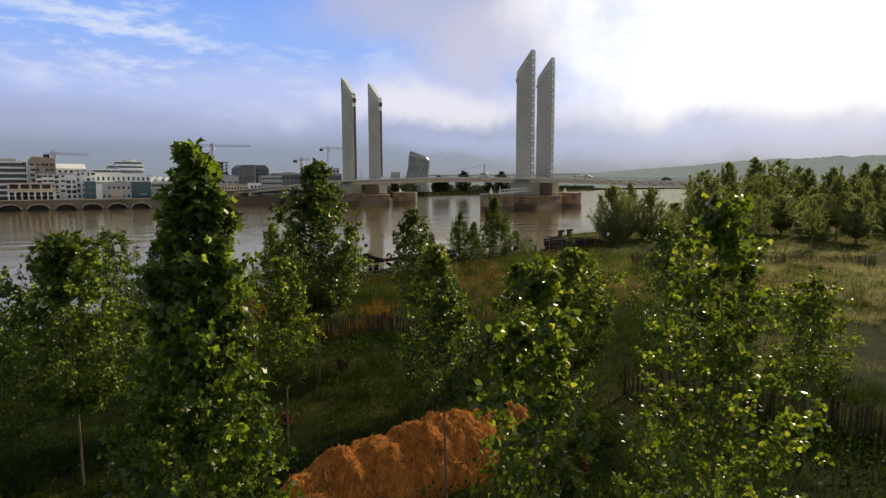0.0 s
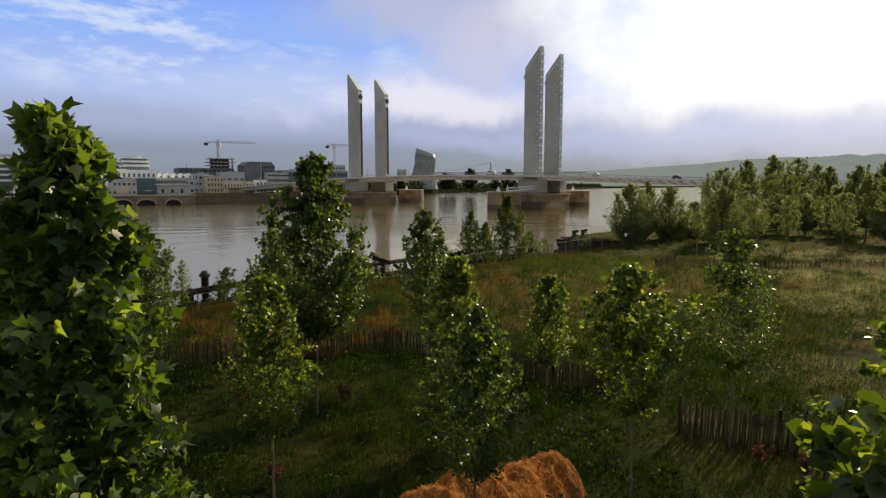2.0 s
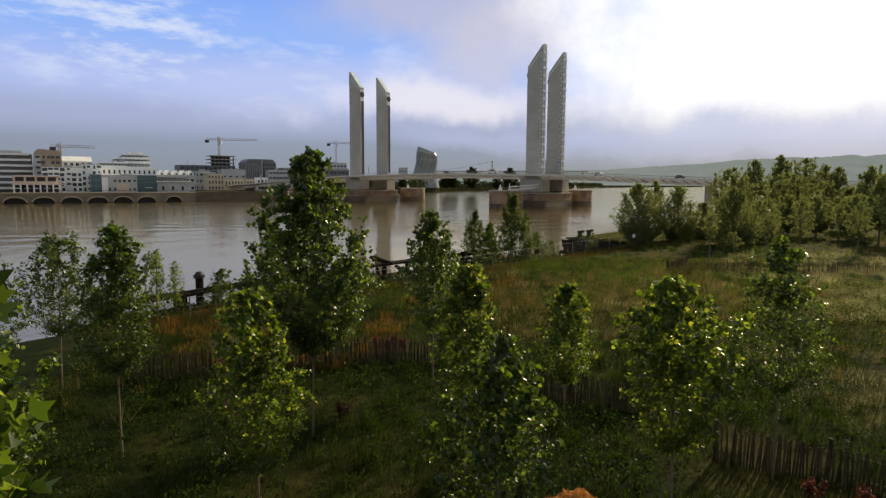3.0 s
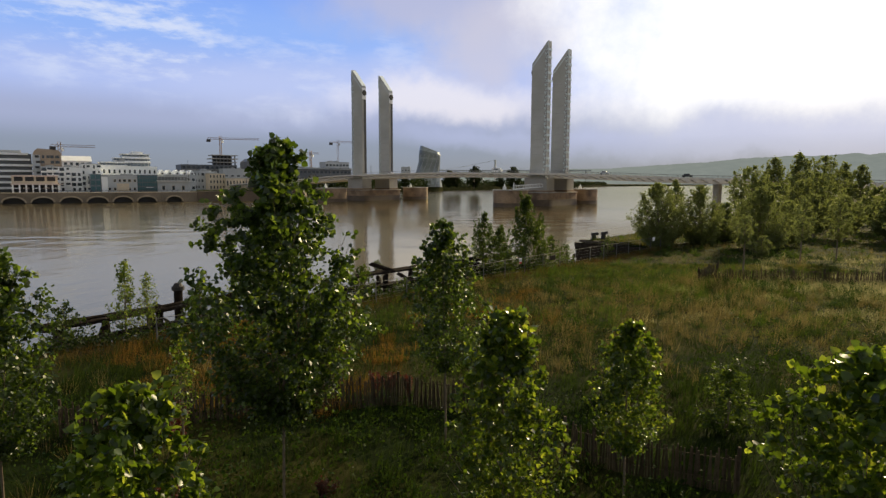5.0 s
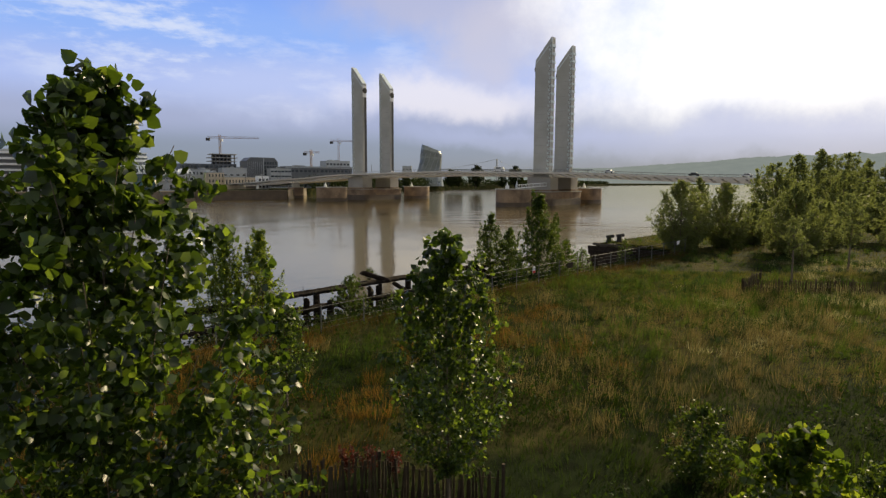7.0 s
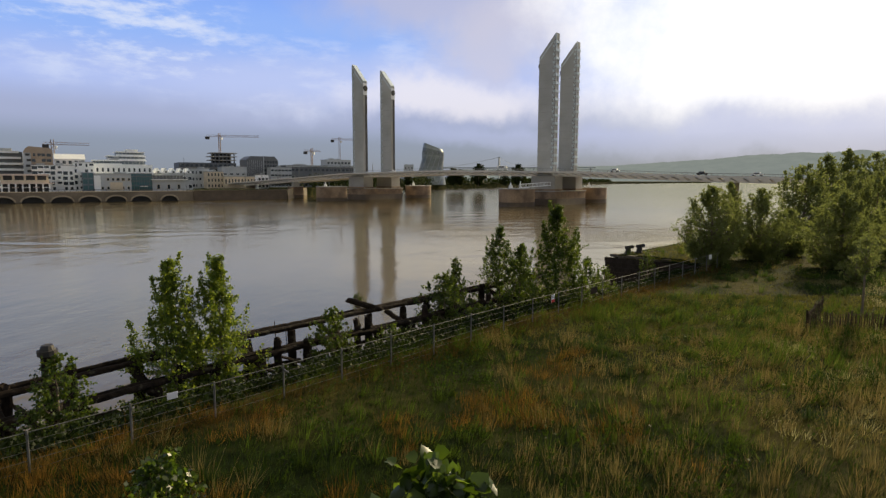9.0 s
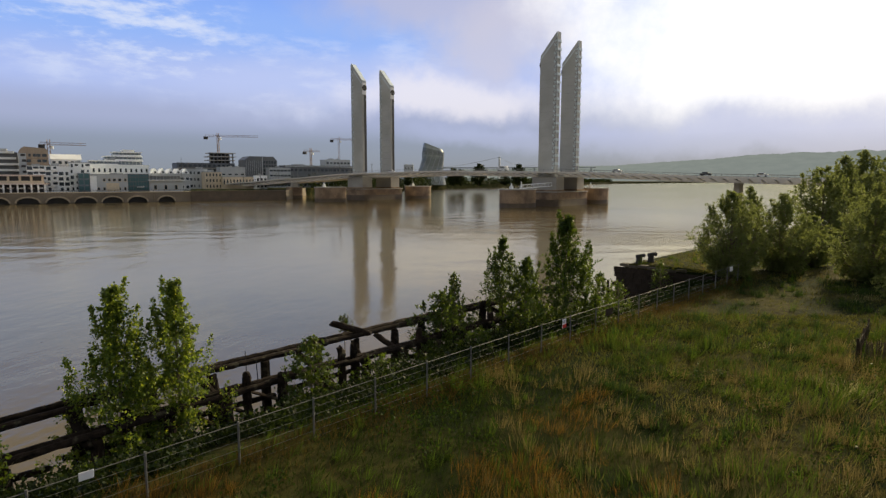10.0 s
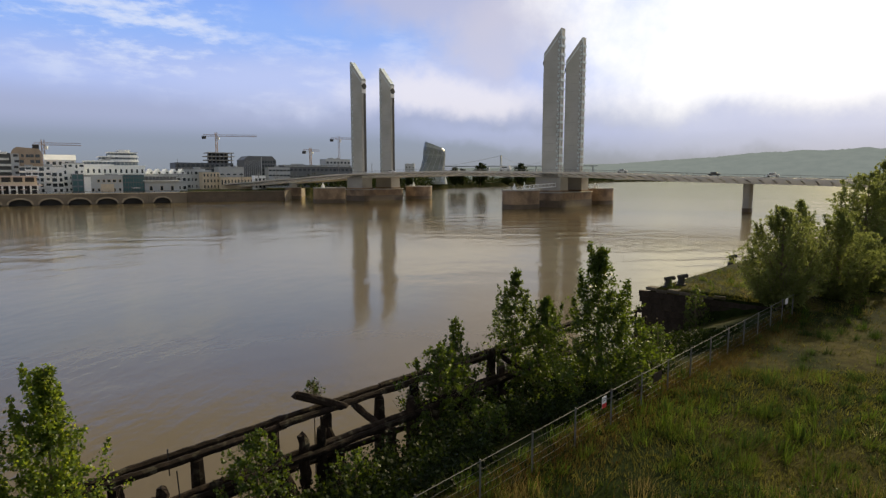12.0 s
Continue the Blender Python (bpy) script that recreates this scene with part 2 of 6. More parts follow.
M_GLASS = glass_material("pylon_glass", (0.62, 0.70, 0.72), 0.2)
M_DECK = material("deck_paint", (0.60, 0.57, 0.53), 0.6, vary=0.10, scale=0.2, fine=2, bump=0.05)
M_ASPHALT = material("asphalt", (0.06, 0.06, 0.06), 0.9, vary=0.2)
M_JOINT = material("shadow_joint", (0.35, 0.355, 0.35), 0.8, vary=0.2, scale=0.3, fine=2, bump=0)
M_QUAY = material("old_quay_stone", (0.20, 0.165, 0.125), 0.9, vary=0.3, scale=0.2, fine=1.5, bump=0.5, second=(0.12, 0.10, 0.075), second_scale=0.1)
M_BLOCK = material("dark_quay_block", (0.036, 0.029, 0.024), 0.9, vary=0.45, scale=0.6, fine=8, bump=0.8, obj_rand=0.12, specular=0.12, second=(0.020, 0.018, 0.014), second_scale=0.5)
M_COPE = material("worn_coping_stone", (0.105, 0.093, 0.075), 0.9, vary=0.4, scale=1.5, fine=12, bump=0.8, obj_rand=0.25, specular=0.12)
M_WALL_W = material("white_render", (0.88, 0.90, 0.91), 0.8, vary=0.08, scale=0.2, fine=2, bump=0.05)
M_WALL_G = material("grey_cladding", (0.46, 0.485, 0.51), 0.7, vary=0.12, scale=0.2, fine=2, bump=0.05)
M_WALL_D = material("dark_metal_cladding", (0.125, 0.135, 0.15), 0.5, vary=0.15, scale=0.2, fine=2, bump=0.05)
M_WALL_T = material("tan_panel", (0.38, 0.30, 0.23), 0.75, vary=0.15, scale=0.2, fine=2, bump=0.05)
M_WALL_S = material("limestone", (0.62, 0.53, 0.40), 0.85, vary=0.15, scale=0.2, fine=2, bump=0.1)
M_WALL_P = material("pale_pink_concrete", (0.64, 0.53, 0.48), 0.8, vary=0.12, scale=0.2, fine=2, bump=0.05)
M_WINDOW = glass_material("window_glass", (0.03, 0.04, 0.05), 0.05)
M_BLUEGREY = material("blue_grey_glazing", (0.15, 0.19, 0.235), 0.25, vary=0.25, scale=0.4, fine=2, bump=0, specular=0.6)
M_RING = material("dressed_arch_stone", (0.36, 0.30, 0.22), 0.9, vary=0.2, scale=0.4, fine=2, bump=0.3)
M_TEAL = glass_material("teal_glass", (0.06, 0.14, 0.16), 0.1)
M_ROOF = material("zinc_roof", (0.36, 0.38, 0.40), 0.5, 0.3, vary=0.12, scale=0.2, fine=2, bump=0.05)
M_MULCH = material("orange_straw_mulch", (0.38, 0.135, 0.028), 0.95, vary=0.5, scale=5, fine=45, bump=1.0, second=(0.20, 0.075, 0.024), second_scale=2.2, specular=0.05)
M_FIBRE = material("straw_fibre", (0.46, 0.20, 0.05), 0.9, vary=0.3, scale=4, fine=20, bump=0, island=0.5, specular=0.05)
M_WHITE = material("white_paint", (0.8, 0.8, 0.8), 0.5, vary=0.05, bump=0)
M_REDP = material("red_paint", (0.55, 0.04, 0.03), 0.5, vary=0.05, bump=0)
M_CRANE = material("crane_paint", (0.30, 0.22, 0.18), 0.6, vary=0.1, bump=0)
M_CLAD = material("museum_cladding", (0.20, 0.225, 0.215), 0.35, 0.2, vary=0.25, scale=0.15, fine=1.5, bump=0.1, obj_rand=0.2)
M_CLAD_L = material("museum_pale_cladding", (0.25, 0.275, 0.26), 0.35, 0.2, vary=0.3, scale=0.15, fine=1.5, bump=0.1, obj_rand=0.25)
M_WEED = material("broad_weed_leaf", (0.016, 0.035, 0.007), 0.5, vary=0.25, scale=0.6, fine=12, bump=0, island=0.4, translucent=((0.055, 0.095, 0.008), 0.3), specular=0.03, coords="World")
M_PETAL = material("white_petal", (0.75, 0.74, 0.68), 0.7, vary=0.1, bump=0)
M_BLACK = material("black_iron", (0.025, 0.023, 0.022), 0.7, vary=0.3, bump=0.3)

# wave relief on the river: long swell, ripples and calm lanes
nt = M_WATER.node_tree
pos = nt.nodes.new("ShaderNodeNewGeometry").outputs["Position"]
hsum = None
for sc, amp, stretch in ((0.10, 0.9, (1, 0.45, 1)), (0.55, 0.28, (1, 0.5, 1)), (2.6, 0.06, (1, 0.6, 1))):
    mp = nt.nodes.new("ShaderNodeMapping")
    mp.inputs["Rotation"].default_value = (0, 0, 0.5)
    mp.inputs["Scale"].default_value = stretch
    tx = nt.nodes.new("ShaderNodeTexNoise")
    tx.inputs["Scale"].default_value, tx.inputs["Detail"].default_value = sc, 2
    ml = nt.nodes.new("ShaderNodeMath")
    ml.operation = "MULTIPLY_ADD"
    ml.inputs[1].default_value = amp
    links(nt, (pos, mp.inputs[0]), (mp.outputs[0], tx.inputs[0]), (tx.outputs[0], ml.inputs[0]))
    if hsum is not None:
        nt.links.new(hsum, ml.inputs[2])
    hsum = ml.outputs[0]
# long bow waves that cross the far half of the river in patches
swell_map = nt.nodes.new("ShaderNodeMapping")
swell_map.inputs["Rotation"].default_value = (0, 0, -0.32)
swell = nt.nodes.new("ShaderNodeTexWave")
swell.bands_direction = "Y"
swell.inputs["Scale"].default_value, swell.inputs["Distortion"].default_value, swell.inputs["Detail"].default_value = 0.024, 9.0, 3.0
swell.inputs["Detail Scale"].default_value, swell.inputs["Detail Roughness"].default_value = 1.6, 0.6
swell_mask = nt.nodes.new("ShaderNodeTexNoise")
swell_mask.inputs["Scale"].default_value, swell_mask.inputs["Detail"].default_value = 0.008, 2
swell_rng = nt.nodes.new("ShaderNodeMapRange")
for i, k in enumerate((0.46, 0.66, 0.0, 0.7)):
    swell_rng.inputs[i + 1].default_value = k
swell_sum = nt.nodes.new("ShaderNodeMath")
swell_sum.operation = "MULTIPLY_ADD"
links(nt, (pos, swell_map.inputs[0]), (swell_map.outputs[0], swell.inputs[0]), (pos, swell_mask.inputs[0]), (swell_mask.outputs[0], swell_rng.inputs[0]),
      (swell.outputs["Fac"], swell_sum.inputs[0]), (swell_rng.outputs[0], swell_sum.inputs[1]), (hsum, swell_sum.inputs[2]))
hsum = swell_sum.outputs[0]
bp = nt.nodes.new("ShaderNodeBump")
bp.inputs["Strength"].default_value, bp.inputs["Distance"].default_value = 0.34, 0.5
lane = nt.nodes.new("ShaderNodeTexNoise")
lane.inputs["Scale"].default_value, lane.inputs["Detail"].default_value = 0.011, 4
lane_map = nt.nodes.new("ShaderNodeMapping")
lane_map.inputs["Rotation"].default_value, lane_map.inputs["Scale"].default_value = (0, 0, 0.65), (0.5, 1.8, 1)
lane_rng = nt.nodes.new("ShaderNodeMapRange")
for i, k in enumerate((0.38, 0.64, 0.14, 0.56)):
    lane_rng.inputs[i + 1].default_value = k
links(nt, (pos, lane_map.inputs[0]), (lane_map.outputs[0], lane.inputs[0]), (lane.outputs[0], lane_rng.inputs[0]), (lane_rng.outputs[0], bp.inputs["Strength"]))
body, out = nt.nodes["Principled BSDF"], nt.nodes["Material Output"]
body.inputs["Specular IOR Level"].default_value = 0.0
gloss, fres, blend = nt.nodes.new("ShaderNodeBsdfGlossy"), nt.nodes.new("ShaderNodeFresnel"), nt.nodes.new("ShaderNodeMixShader")
gloss.inputs["Color"].default_value, gloss.inputs["Roughness"].default_value = (0.985, 0.925, 0.70, 1), 0.10
fres.inputs["IOR"].default_value = 1.47
links(nt, (hsum, bp.inputs["Height"]), (bp.outputs[0], body.inputs["Normal"]), (bp.outputs[0], gloss.inputs["Normal"]), (bp.outputs[0], fres.inputs["Normal"]),
      (fres.outputs[0], blend.inputs[0]), (body.outputs[0], blend.inputs[1]), (gloss.outputs[0], blend.inputs[2]), (blend.outputs[0], out.inputs[0]))


# ---- mesh helpers ----
def mesh_of(bm, name, mat, smooth=False):
    me = bpy.data.meshes.new(name)
    bm.to_mesh(me)
    bm.free()
    for m in (mat if isinstance(mat, (list, tuple)) else [mat]):
        me.materials.append(m)
    if smooth:
        for p in me.polygons:
            p.use_smooth = True
    return me


def part(name, bm, mat, parent=None, label="", smooth=False, at=None):
    """Links a bmesh as one mesh object, under a thing or a part."""
    ob = new(name, mesh_of(bm, name, mat, smooth))
    if at is not None:
        ob.matrix_basis = at
    if parent:
        ob.parent = parent
    if label:
        ob["label"] = label
    return ob


def thing(name, m, label, category, group="", kind=""):
    ob = new(name)
    ob.matrix_basis = m
    return tagged(ob, label, category, group, kind)


def box(bm, cx, cy, z0, sx, sy, sz, rz=0.0, bevel=0.0):
    """A block of size sx, sy, sz standing on z0, turned by rz degrees."""
    m = Matrix.Translation((cx, cy, z0 + sz / 2)) @ Matrix.Rotation(radians(rz), 4, "Z") @ Matrix.Diagonal((sx, sy, sz, 1))
    r = bmesh.ops.create_cube(bm, size=1.0, matrix=m)
    if bevel:
        edges = list({e for v in r["verts"] for e in v.link_edges})
        bmesh.ops.bevel(bm, geom=edges, offset=bevel, segments=1, affect="EDGES")


def beam(bm, a, b, w, h=None, sides=4, w2=None, roll=0.0):
    """A bar from a to b, square (4 sides) or round, w thick at a and w2 at b."""
    a, b = Vector(a), Vector(b)
    h, w2 = h or w, w2 or w
    d = b - a
    q = d.to_track_quat("Z", "Y").to_matrix()
    rings = []
    for p, k in ((a, 1.0), (b, w2 / w)):
        ring = []
        for i in range(sides):
            ang = 2 * math.pi * (i + 0.5) / sides + roll
            r = 0.7071 if sides == 4 else 0.5
            ring.append(bm.verts.new(p + q @ Vector((math.cos(ang) * w * r * k, math.sin(ang) * h * r * k, 0))))
        rings.append(ring)
    for i in range(sides):
        j = (i + 1) % sides
        bm.faces.new((rings[0][i], rings[0][j], rings[1][j], rings[1][i]))
    bm.faces.new(rings[0][::-1])
    bm.faces.new(rings[1])


def tube(bm, pts, radii, sides=6):
    """A tapering round limb through the given points."""
    prev = None
    for i, p in enumerate(pts):
        p = Vector(p)
        d = Vector(pts[min(i + 1, len(pts) - 1)]) - Vector(pts[max(i - 1, 0)])
        q = d.to_track_quat("Z", "Y").to_matrix()
        ring = [bm.verts.new(p + q @ Vector((math.cos(6.2832 * k / sides), math.sin(6.2832 * k / sides), 0)) * radii[i]) for k in range(sides)]
        if prev:
            for k in range(sides):
                j = (k + 1) % sides
                bm.faces.new((prev[k], prev[j], ring[j], ring[k]))
        prev = ring
    bm.faces.new(prev)


def prism(bm, outline, z0, z1):
    """A block with the given outline in plan, from z0 to z1."""
    lo = [bm.verts.new((x, y, z0)) for x, y in outline]
    hi = [bm.verts.new((x, y, z1)) for x, y in outline]
    n = len(outline)
    for i in range(n):
        j = (i + 1) % n
        bm.faces.new((lo[i], lo[j], hi[j], hi[i]))
    bm.faces.new(hi)
    bm.faces.new(lo[::-1])
    bmesh.ops.recalc_face_normals(bm, faces=bm.faces)


def raw_mesh(name, verts, quads, mat, smooth=False):
    """A large mesh from numpy arrays of corners and four-sided faces."""
    me = bpy.data.meshes.new(name)
    nv, nf = len(verts), len(quads)
    me.vertices.add(nv)
    me.vertices.foreach_set("co", verts.astype(np.float32).ravel())
    me.loops.add(nf * 4)
    me.loops.foreach_set("vertex_index", quads.astype(np.int32).ravel())
    me.polygons.add(nf)
    me.polygons.foreach_set("loop_start", np.arange(0, nf * 4, 4, dtype=np.int32))
    me.update(calc_edges=True)
    me.validate()
    me.materials.append(mat)
    if smooth:
        me.polygons.foreach_set("use_smooth", np.ones(nf, dtype=bool))
    return me


# ---- the lie of the land: u runs along the near bank, n towards the far bank ----
GROUND, UX, UY = 5.1, 0.643, 0.766


def bank(u, n, z=0.0):
    return Vector((u * UX - n * UY, u * UY + n * UX, z))


def to_bank(x, y):
    return x * UX + y * UY, -x * UY + y * UX


def land(x, y):
    """Height of the near bank's ground."""
    u, n = to_bank(x, y)
    if u > 64.6:
        drop = 7.7 * min(max((n - 39.7) / 0.2, 0), 1)
    else:
        drop = 2.0 * min(max((n - 30.6) / 5.4, 0), 1) + 5.7 * min(max((n - 36.0) / 3.2, 0), 1)
    base = GROUND + 0.10 * noise.noise((x * 0.11, y * 0.11, 0.3)) + 0.05 * noise.noise((x * 0.5, y * 0.5, 4.0))
    return base - drop


# ---- large structure ----
def build_ground():
    us = [-4000, -1500, -600, -200, -80] + [-40 + 1.6 * i for i in range(65)] + [64.55, 64.65] + [66 + 2.5 * i for i in range(40)] + [180, 230, 320, 500, 900, 1800, 4000]
    ns = [-4000, -1500, -500, -200, -90, -60] + [-44 + 1.8 * i for i in range(41)] + [30.6, 31.4, 32.4, 33.4, 34.6, 36.1, 38, 38.6, 39.3, 39.7, 39.9, 42, 60, 150, 400, 1000, 2500, 4000]
    us, ns = sorted(us), sorted(set(ns))
    verts, faces = [], []
    for u in us:
        for n in ns:
            p = bank(u, n)
            verts.append((p.x, p.y, land(p.x, p.y)))
    w = len(ns)
    for i in range(len(us) - 1):
        for j in range(w - 1):
            a = i * w + j
            faces.append((a, a + w, a + w + 1, a + 1))
    ob = new("ground", raw_mesh("ground", np.array(verts), np.array(faces), M_SOIL, True))
    tagged(ob, "grassy earth bank sloping to a muddy river bed", "ground", kind="structure")
    bm = bmesh.new()
    bmesh.ops.create_grid(bm, x_segments=1, y_segments=1, size=4500)
    ob = part("water", bm, M_WATER)
    tagged(ob, "wide brown muddy river with gentle ripples", "water", kind="structure")


build_ground()

# far bank, behind its quay and then curving away past the bridge
FAR_BANK = [(-423.8, 150.5), (-158.2, 349.7), (-114.6, 381.5), (-121, 420), (-129, 470), (-112, 560), (-88, 700), (-40, 860), (40, 1010), (190, 1420),
            (430, 2000), (900, 2700), (1300, 3300), (-3500, 3900), (-3500, 300)]
bm = bmesh.new()
prism(bm, FAR_BANK, -3, 5.3)
tagged(part("far_bank_ground", bm, M_SOIL), "green far river bank with trees and quays", "ground", kind="structure")
bm = bmesh.new()
prism(bm, [(330, 250), (520, 560), (900, 1200), (1400, 2100), (2400, 3300), (4200, 3300), (4200, 150)], -3, 6.0)
tagged(part("east_bank_ground", bm, M_SOIL), "low green river bank beyond the bridge", "ground", kind="structure")


def hills():
    """The long wooded ridge on the horizon."""
    m = bpy.data.materials.new("haze_glow_ridge")
    m.use_nodes = True
    t = m.node_tree
    b = t.nodes["Principled BSDF"]
    g = t.nodes.new("ShaderNodeNewGeometry")
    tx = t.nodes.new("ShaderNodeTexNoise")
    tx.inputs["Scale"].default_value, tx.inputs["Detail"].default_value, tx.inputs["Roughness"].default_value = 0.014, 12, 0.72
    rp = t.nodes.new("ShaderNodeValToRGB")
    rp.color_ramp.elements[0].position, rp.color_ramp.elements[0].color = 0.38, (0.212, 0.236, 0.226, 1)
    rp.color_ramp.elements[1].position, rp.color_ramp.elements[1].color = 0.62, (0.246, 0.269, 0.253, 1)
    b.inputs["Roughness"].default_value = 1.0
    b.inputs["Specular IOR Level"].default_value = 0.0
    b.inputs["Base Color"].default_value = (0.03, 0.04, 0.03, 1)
    # the haze before the ridge is put in as a faint glow
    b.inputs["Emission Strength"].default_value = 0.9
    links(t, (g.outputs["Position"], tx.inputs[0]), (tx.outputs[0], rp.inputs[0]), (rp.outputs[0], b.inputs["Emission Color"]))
    verts, faces = [], []
    K, R = 420, 6
    for i in range(K):
        f = i / (K - 1)
        ang = radians(-2 + 80 * f)
        crest = np.interp(-2 + 80 * f, (-2, 6, 9.5, 12.4, 16, 19.4, 23.8, 30.7, 36, 78), (84, 92, 104, 110, 126, 140, 168, 182, 186, 170))
        crest *= 1 + 0.03 * noise.noise((f * 25, 0, 0)) + 0.03 * noise.noise((f * 90, 3, 0)) + 0.025 * noise.noise((f * 400, 5, 0))
        for r in range(R):
            d = 3300 + 180 * r
            h = crest * math.sin(r / (R - 1) * math.pi / 2) * (1 + 0.05 * noise.noise((f * 40, r, 7)))
            verts.append((math.sin(ang) * d, math.cos(ang) * d, h - 3))
    for i in range(K - 1):
        for r in range(R - 1):
            a = i * R + r
            faces.append((a, a + 1, a + R + 1, a + R))
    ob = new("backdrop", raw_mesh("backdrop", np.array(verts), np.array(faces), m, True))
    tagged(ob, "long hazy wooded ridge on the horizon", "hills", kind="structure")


hills()


# ---- the lift bridge ----
AX, WX = Vector((-0.83, 0.557, 0)), Vector((0.557, 0.83, 0))   # along the deck towards the far bank, and across it
TIP = Vector((34.9, 305.5, 0))


def bridge_point(s, w, z):
    return TIP + AX * s + WX * w + Vector((0, 0, z))


DECK = [(-330, 6.2), (-240, 8.6), (-160, 10.8), (-80, 13.3), (0, 15.9), (65, 16.7), (130, 15.6), (180, 12.9), (230, 10.2), (262, 8.6)]


def deck_z(s):
    for (a, za), (b, zb) in zip(DECK, DECK[1:]):
        if s <= b:
            k = (s - a) / (b - a)
            k = 0.5 * k + 0.5 * k * k * (3 - 2 * k)
            return za + (zb - za) * k
    return DECK[-1][1]


BRIDGE_M = Matrix(((-AX.x, WX.x, 0, TIP.x), (-AX.y, WX.y, 0, TIP.y), (0, 0, 1, 0), (0, 0, 0, 1)))
bridge = thing("lift_bridge", BRIDGE_M, "long pale concrete lift bridge over the river", "bridge")


def bpart(name, bm, mat, parent, label="", smooth=False):
    """A part of the bridge, given in s (towards the far bank), w (across) and z."""
    bmesh.ops.scale(bm, vec=(-1, 1, 1), verts=bm.verts)
    bmesh.ops.reverse_faces(bm, faces=bm.faces)
    return part(name, bm, mat, parent, label, smooth)


def pylon_body(s_tip, side, w0):
    L, W = 8.3, 3.6
    s_in = s_tip + side * L
    bm = bmesh.new()
    prof = [(s_tip, 7.0), (s_in, 7.0), (s_in, 67.6)]
    for i in range(1, 8):
        f = i / 8
        prof.append((s_in + (s_tip - s_in) * f, 67.6 + 10.3 * (f + 0.16 * f * (1 - f))))
    prof.append((s_tip, 77.9))
    lo = [bm.verts.new((s, w0, z)) for s, z in prof]
    hi = [bm.verts.new((s, w0 + W, z)) for s, z in prof]
    for i in range(len(prof)):
        j = (i + 1) % len(prof)
        bm.faces.new((lo[i], lo[j], hi[j], hi[i]))
    bm.faces.new(lo)
    bm.faces.new(hi[::-1])
    bmesh.ops.recalc_face_normals(bm, faces=bm.faces)
    return bm, s_in


def build_pylon(s_tip, side, w0):
    L, W = 8.3, 3.6
    bm, s_in = pylon_body(s_tip, side, w0)
    body = bpart("pylon", bm, M_PYLON, bridge, "tall slab tower of pale grey concrete with a slanting top")
    # courses of the cladding: thin shadow joints on the broad faces, and one upright joint
    z = 17.5
    while z < 66:
        bm = bmesh.new()
        box(bm, (s_tip + s_in) / 2, w0 - 0.01, z, L * 0.985, 0.05, 0.13)
        bpart("panel_joint", bm, M_JOINT, body)
        z += 3.6
    # glazed stairs on the outer edge: landings zigzag up a frame of pale panes
    bm = bmesh.new()
    for k in range(33):
        z = 17.0 + 1.82 * k
        if z > 75.0:
            break
        o = s_tip + side * (0.05 if k % 2 else 0.40)
        box(bm, o, w0 + W * 0.5, z, 0.75, W * 1.04, 1.15)
        box(bm, s_tip + side * (0.7 if k % 2 else 1.0), w0 - 0.05, z, 0.9, 0.14, 1.1)
    bpart("stair_glazing", bm, M_GLASS, body, "frosted glass stair panes")
    bm = bmesh.new()
    for ss, ww in ((0.1, w0 - 0.14), (-0.25, w0 + W / 2)):
        box(bm, s_tip + side * ss, ww, 16.5, 0.14, 0.14, 59.0)
    for k in range(16):
        a, b = (s_tip + side * 0.1, w0 - 0.16, 17.0 + 3.64 * k), (s_tip + side * 1.4, w0 - 0.16, 18.8 + 3.64 * k)
        beam(bm, a, b, 0.14)
        beam(bm, (a[0], a[1], 20.6 + 3.64 * k), b, 0.14)
    bpart("stair_frame", bm, M_STEEL, body, "zigzag steel stair frame")
    # a glazed coping follows the slanting top
    bm = bmesh.new()
    beam(bm, (s_in, w0 + W / 2, 67.9), (s_tip + side * 0.4, w0 + W / 2, 77.6), W * 0.9, 0.35)
    beam(bm, (s_in, w0 - 0.06, 66.2), (s_tip + side * 1.6, w0 - 0.06, 73.9), 0.16, 0.45)
    bpart("glazed_coping", bm, M_GLASS, body, "pale glazed coping on the slanting top")
    bm = bmesh.new()
    beam(bm, (s_tip, w0 - 0.05, 71.0), (s_tip, w0 - 0.05, 77.3), 0.5, 0.16)
    bpart("glazed_tip", bm, M_GLASS, body)
    # sheave and cable slot on the inner edge
    bm = bmesh.new()
    # a dark box on the face gives the slot's shade; nothing is cut
    box(bm, s_in + side * 0.02, w0 + W * 0.70, 16.5, 0.5, W * 0.46, 43.5)
    bpart("cable_slot", bm, M_DARK, body, "dark vertical cable slot")
    bm = bmesh.new()
    box(bm, s_in + side * 0.05, w0 + W * 0.52, 60.2, 0.4, W * 0.86, 6.6)
    housing = bpart("sheave_housing", bm, M_WHITE, body, "white housing round the cable wheel")
    bm = bmesh.new()
    bmesh.ops.create_cone(bm, cap_ends=True, segments=28, radius1=1.6, radius2=1.6, depth=0.7,
                          matrix=Matrix.Translation((s_in + side * 0.25, w0 + W * 0.52, 63.9)) @ Matrix.Rotation(radians(90), 4, "Y"))
    bpart("sheave_wheel", bm, M_BLACK, housing, "large dark round cable wheel")
    bm = bmesh.new()
    box(bm, s_in + side * 0.06, w0 + W * 0.24, 16.5, 0.3, W * 0.4, 43.5)
    bpart("edge_rib", bm, M_CONC, body)
    # broad plinth between the pier and the deck
    bm = bmesh.new()
    mid = (s_tip + s_in) / 2
    box(bm, mid, w0 + W / 2, 6.6, 12.5, 8.0, 6.9, bevel=0.25)
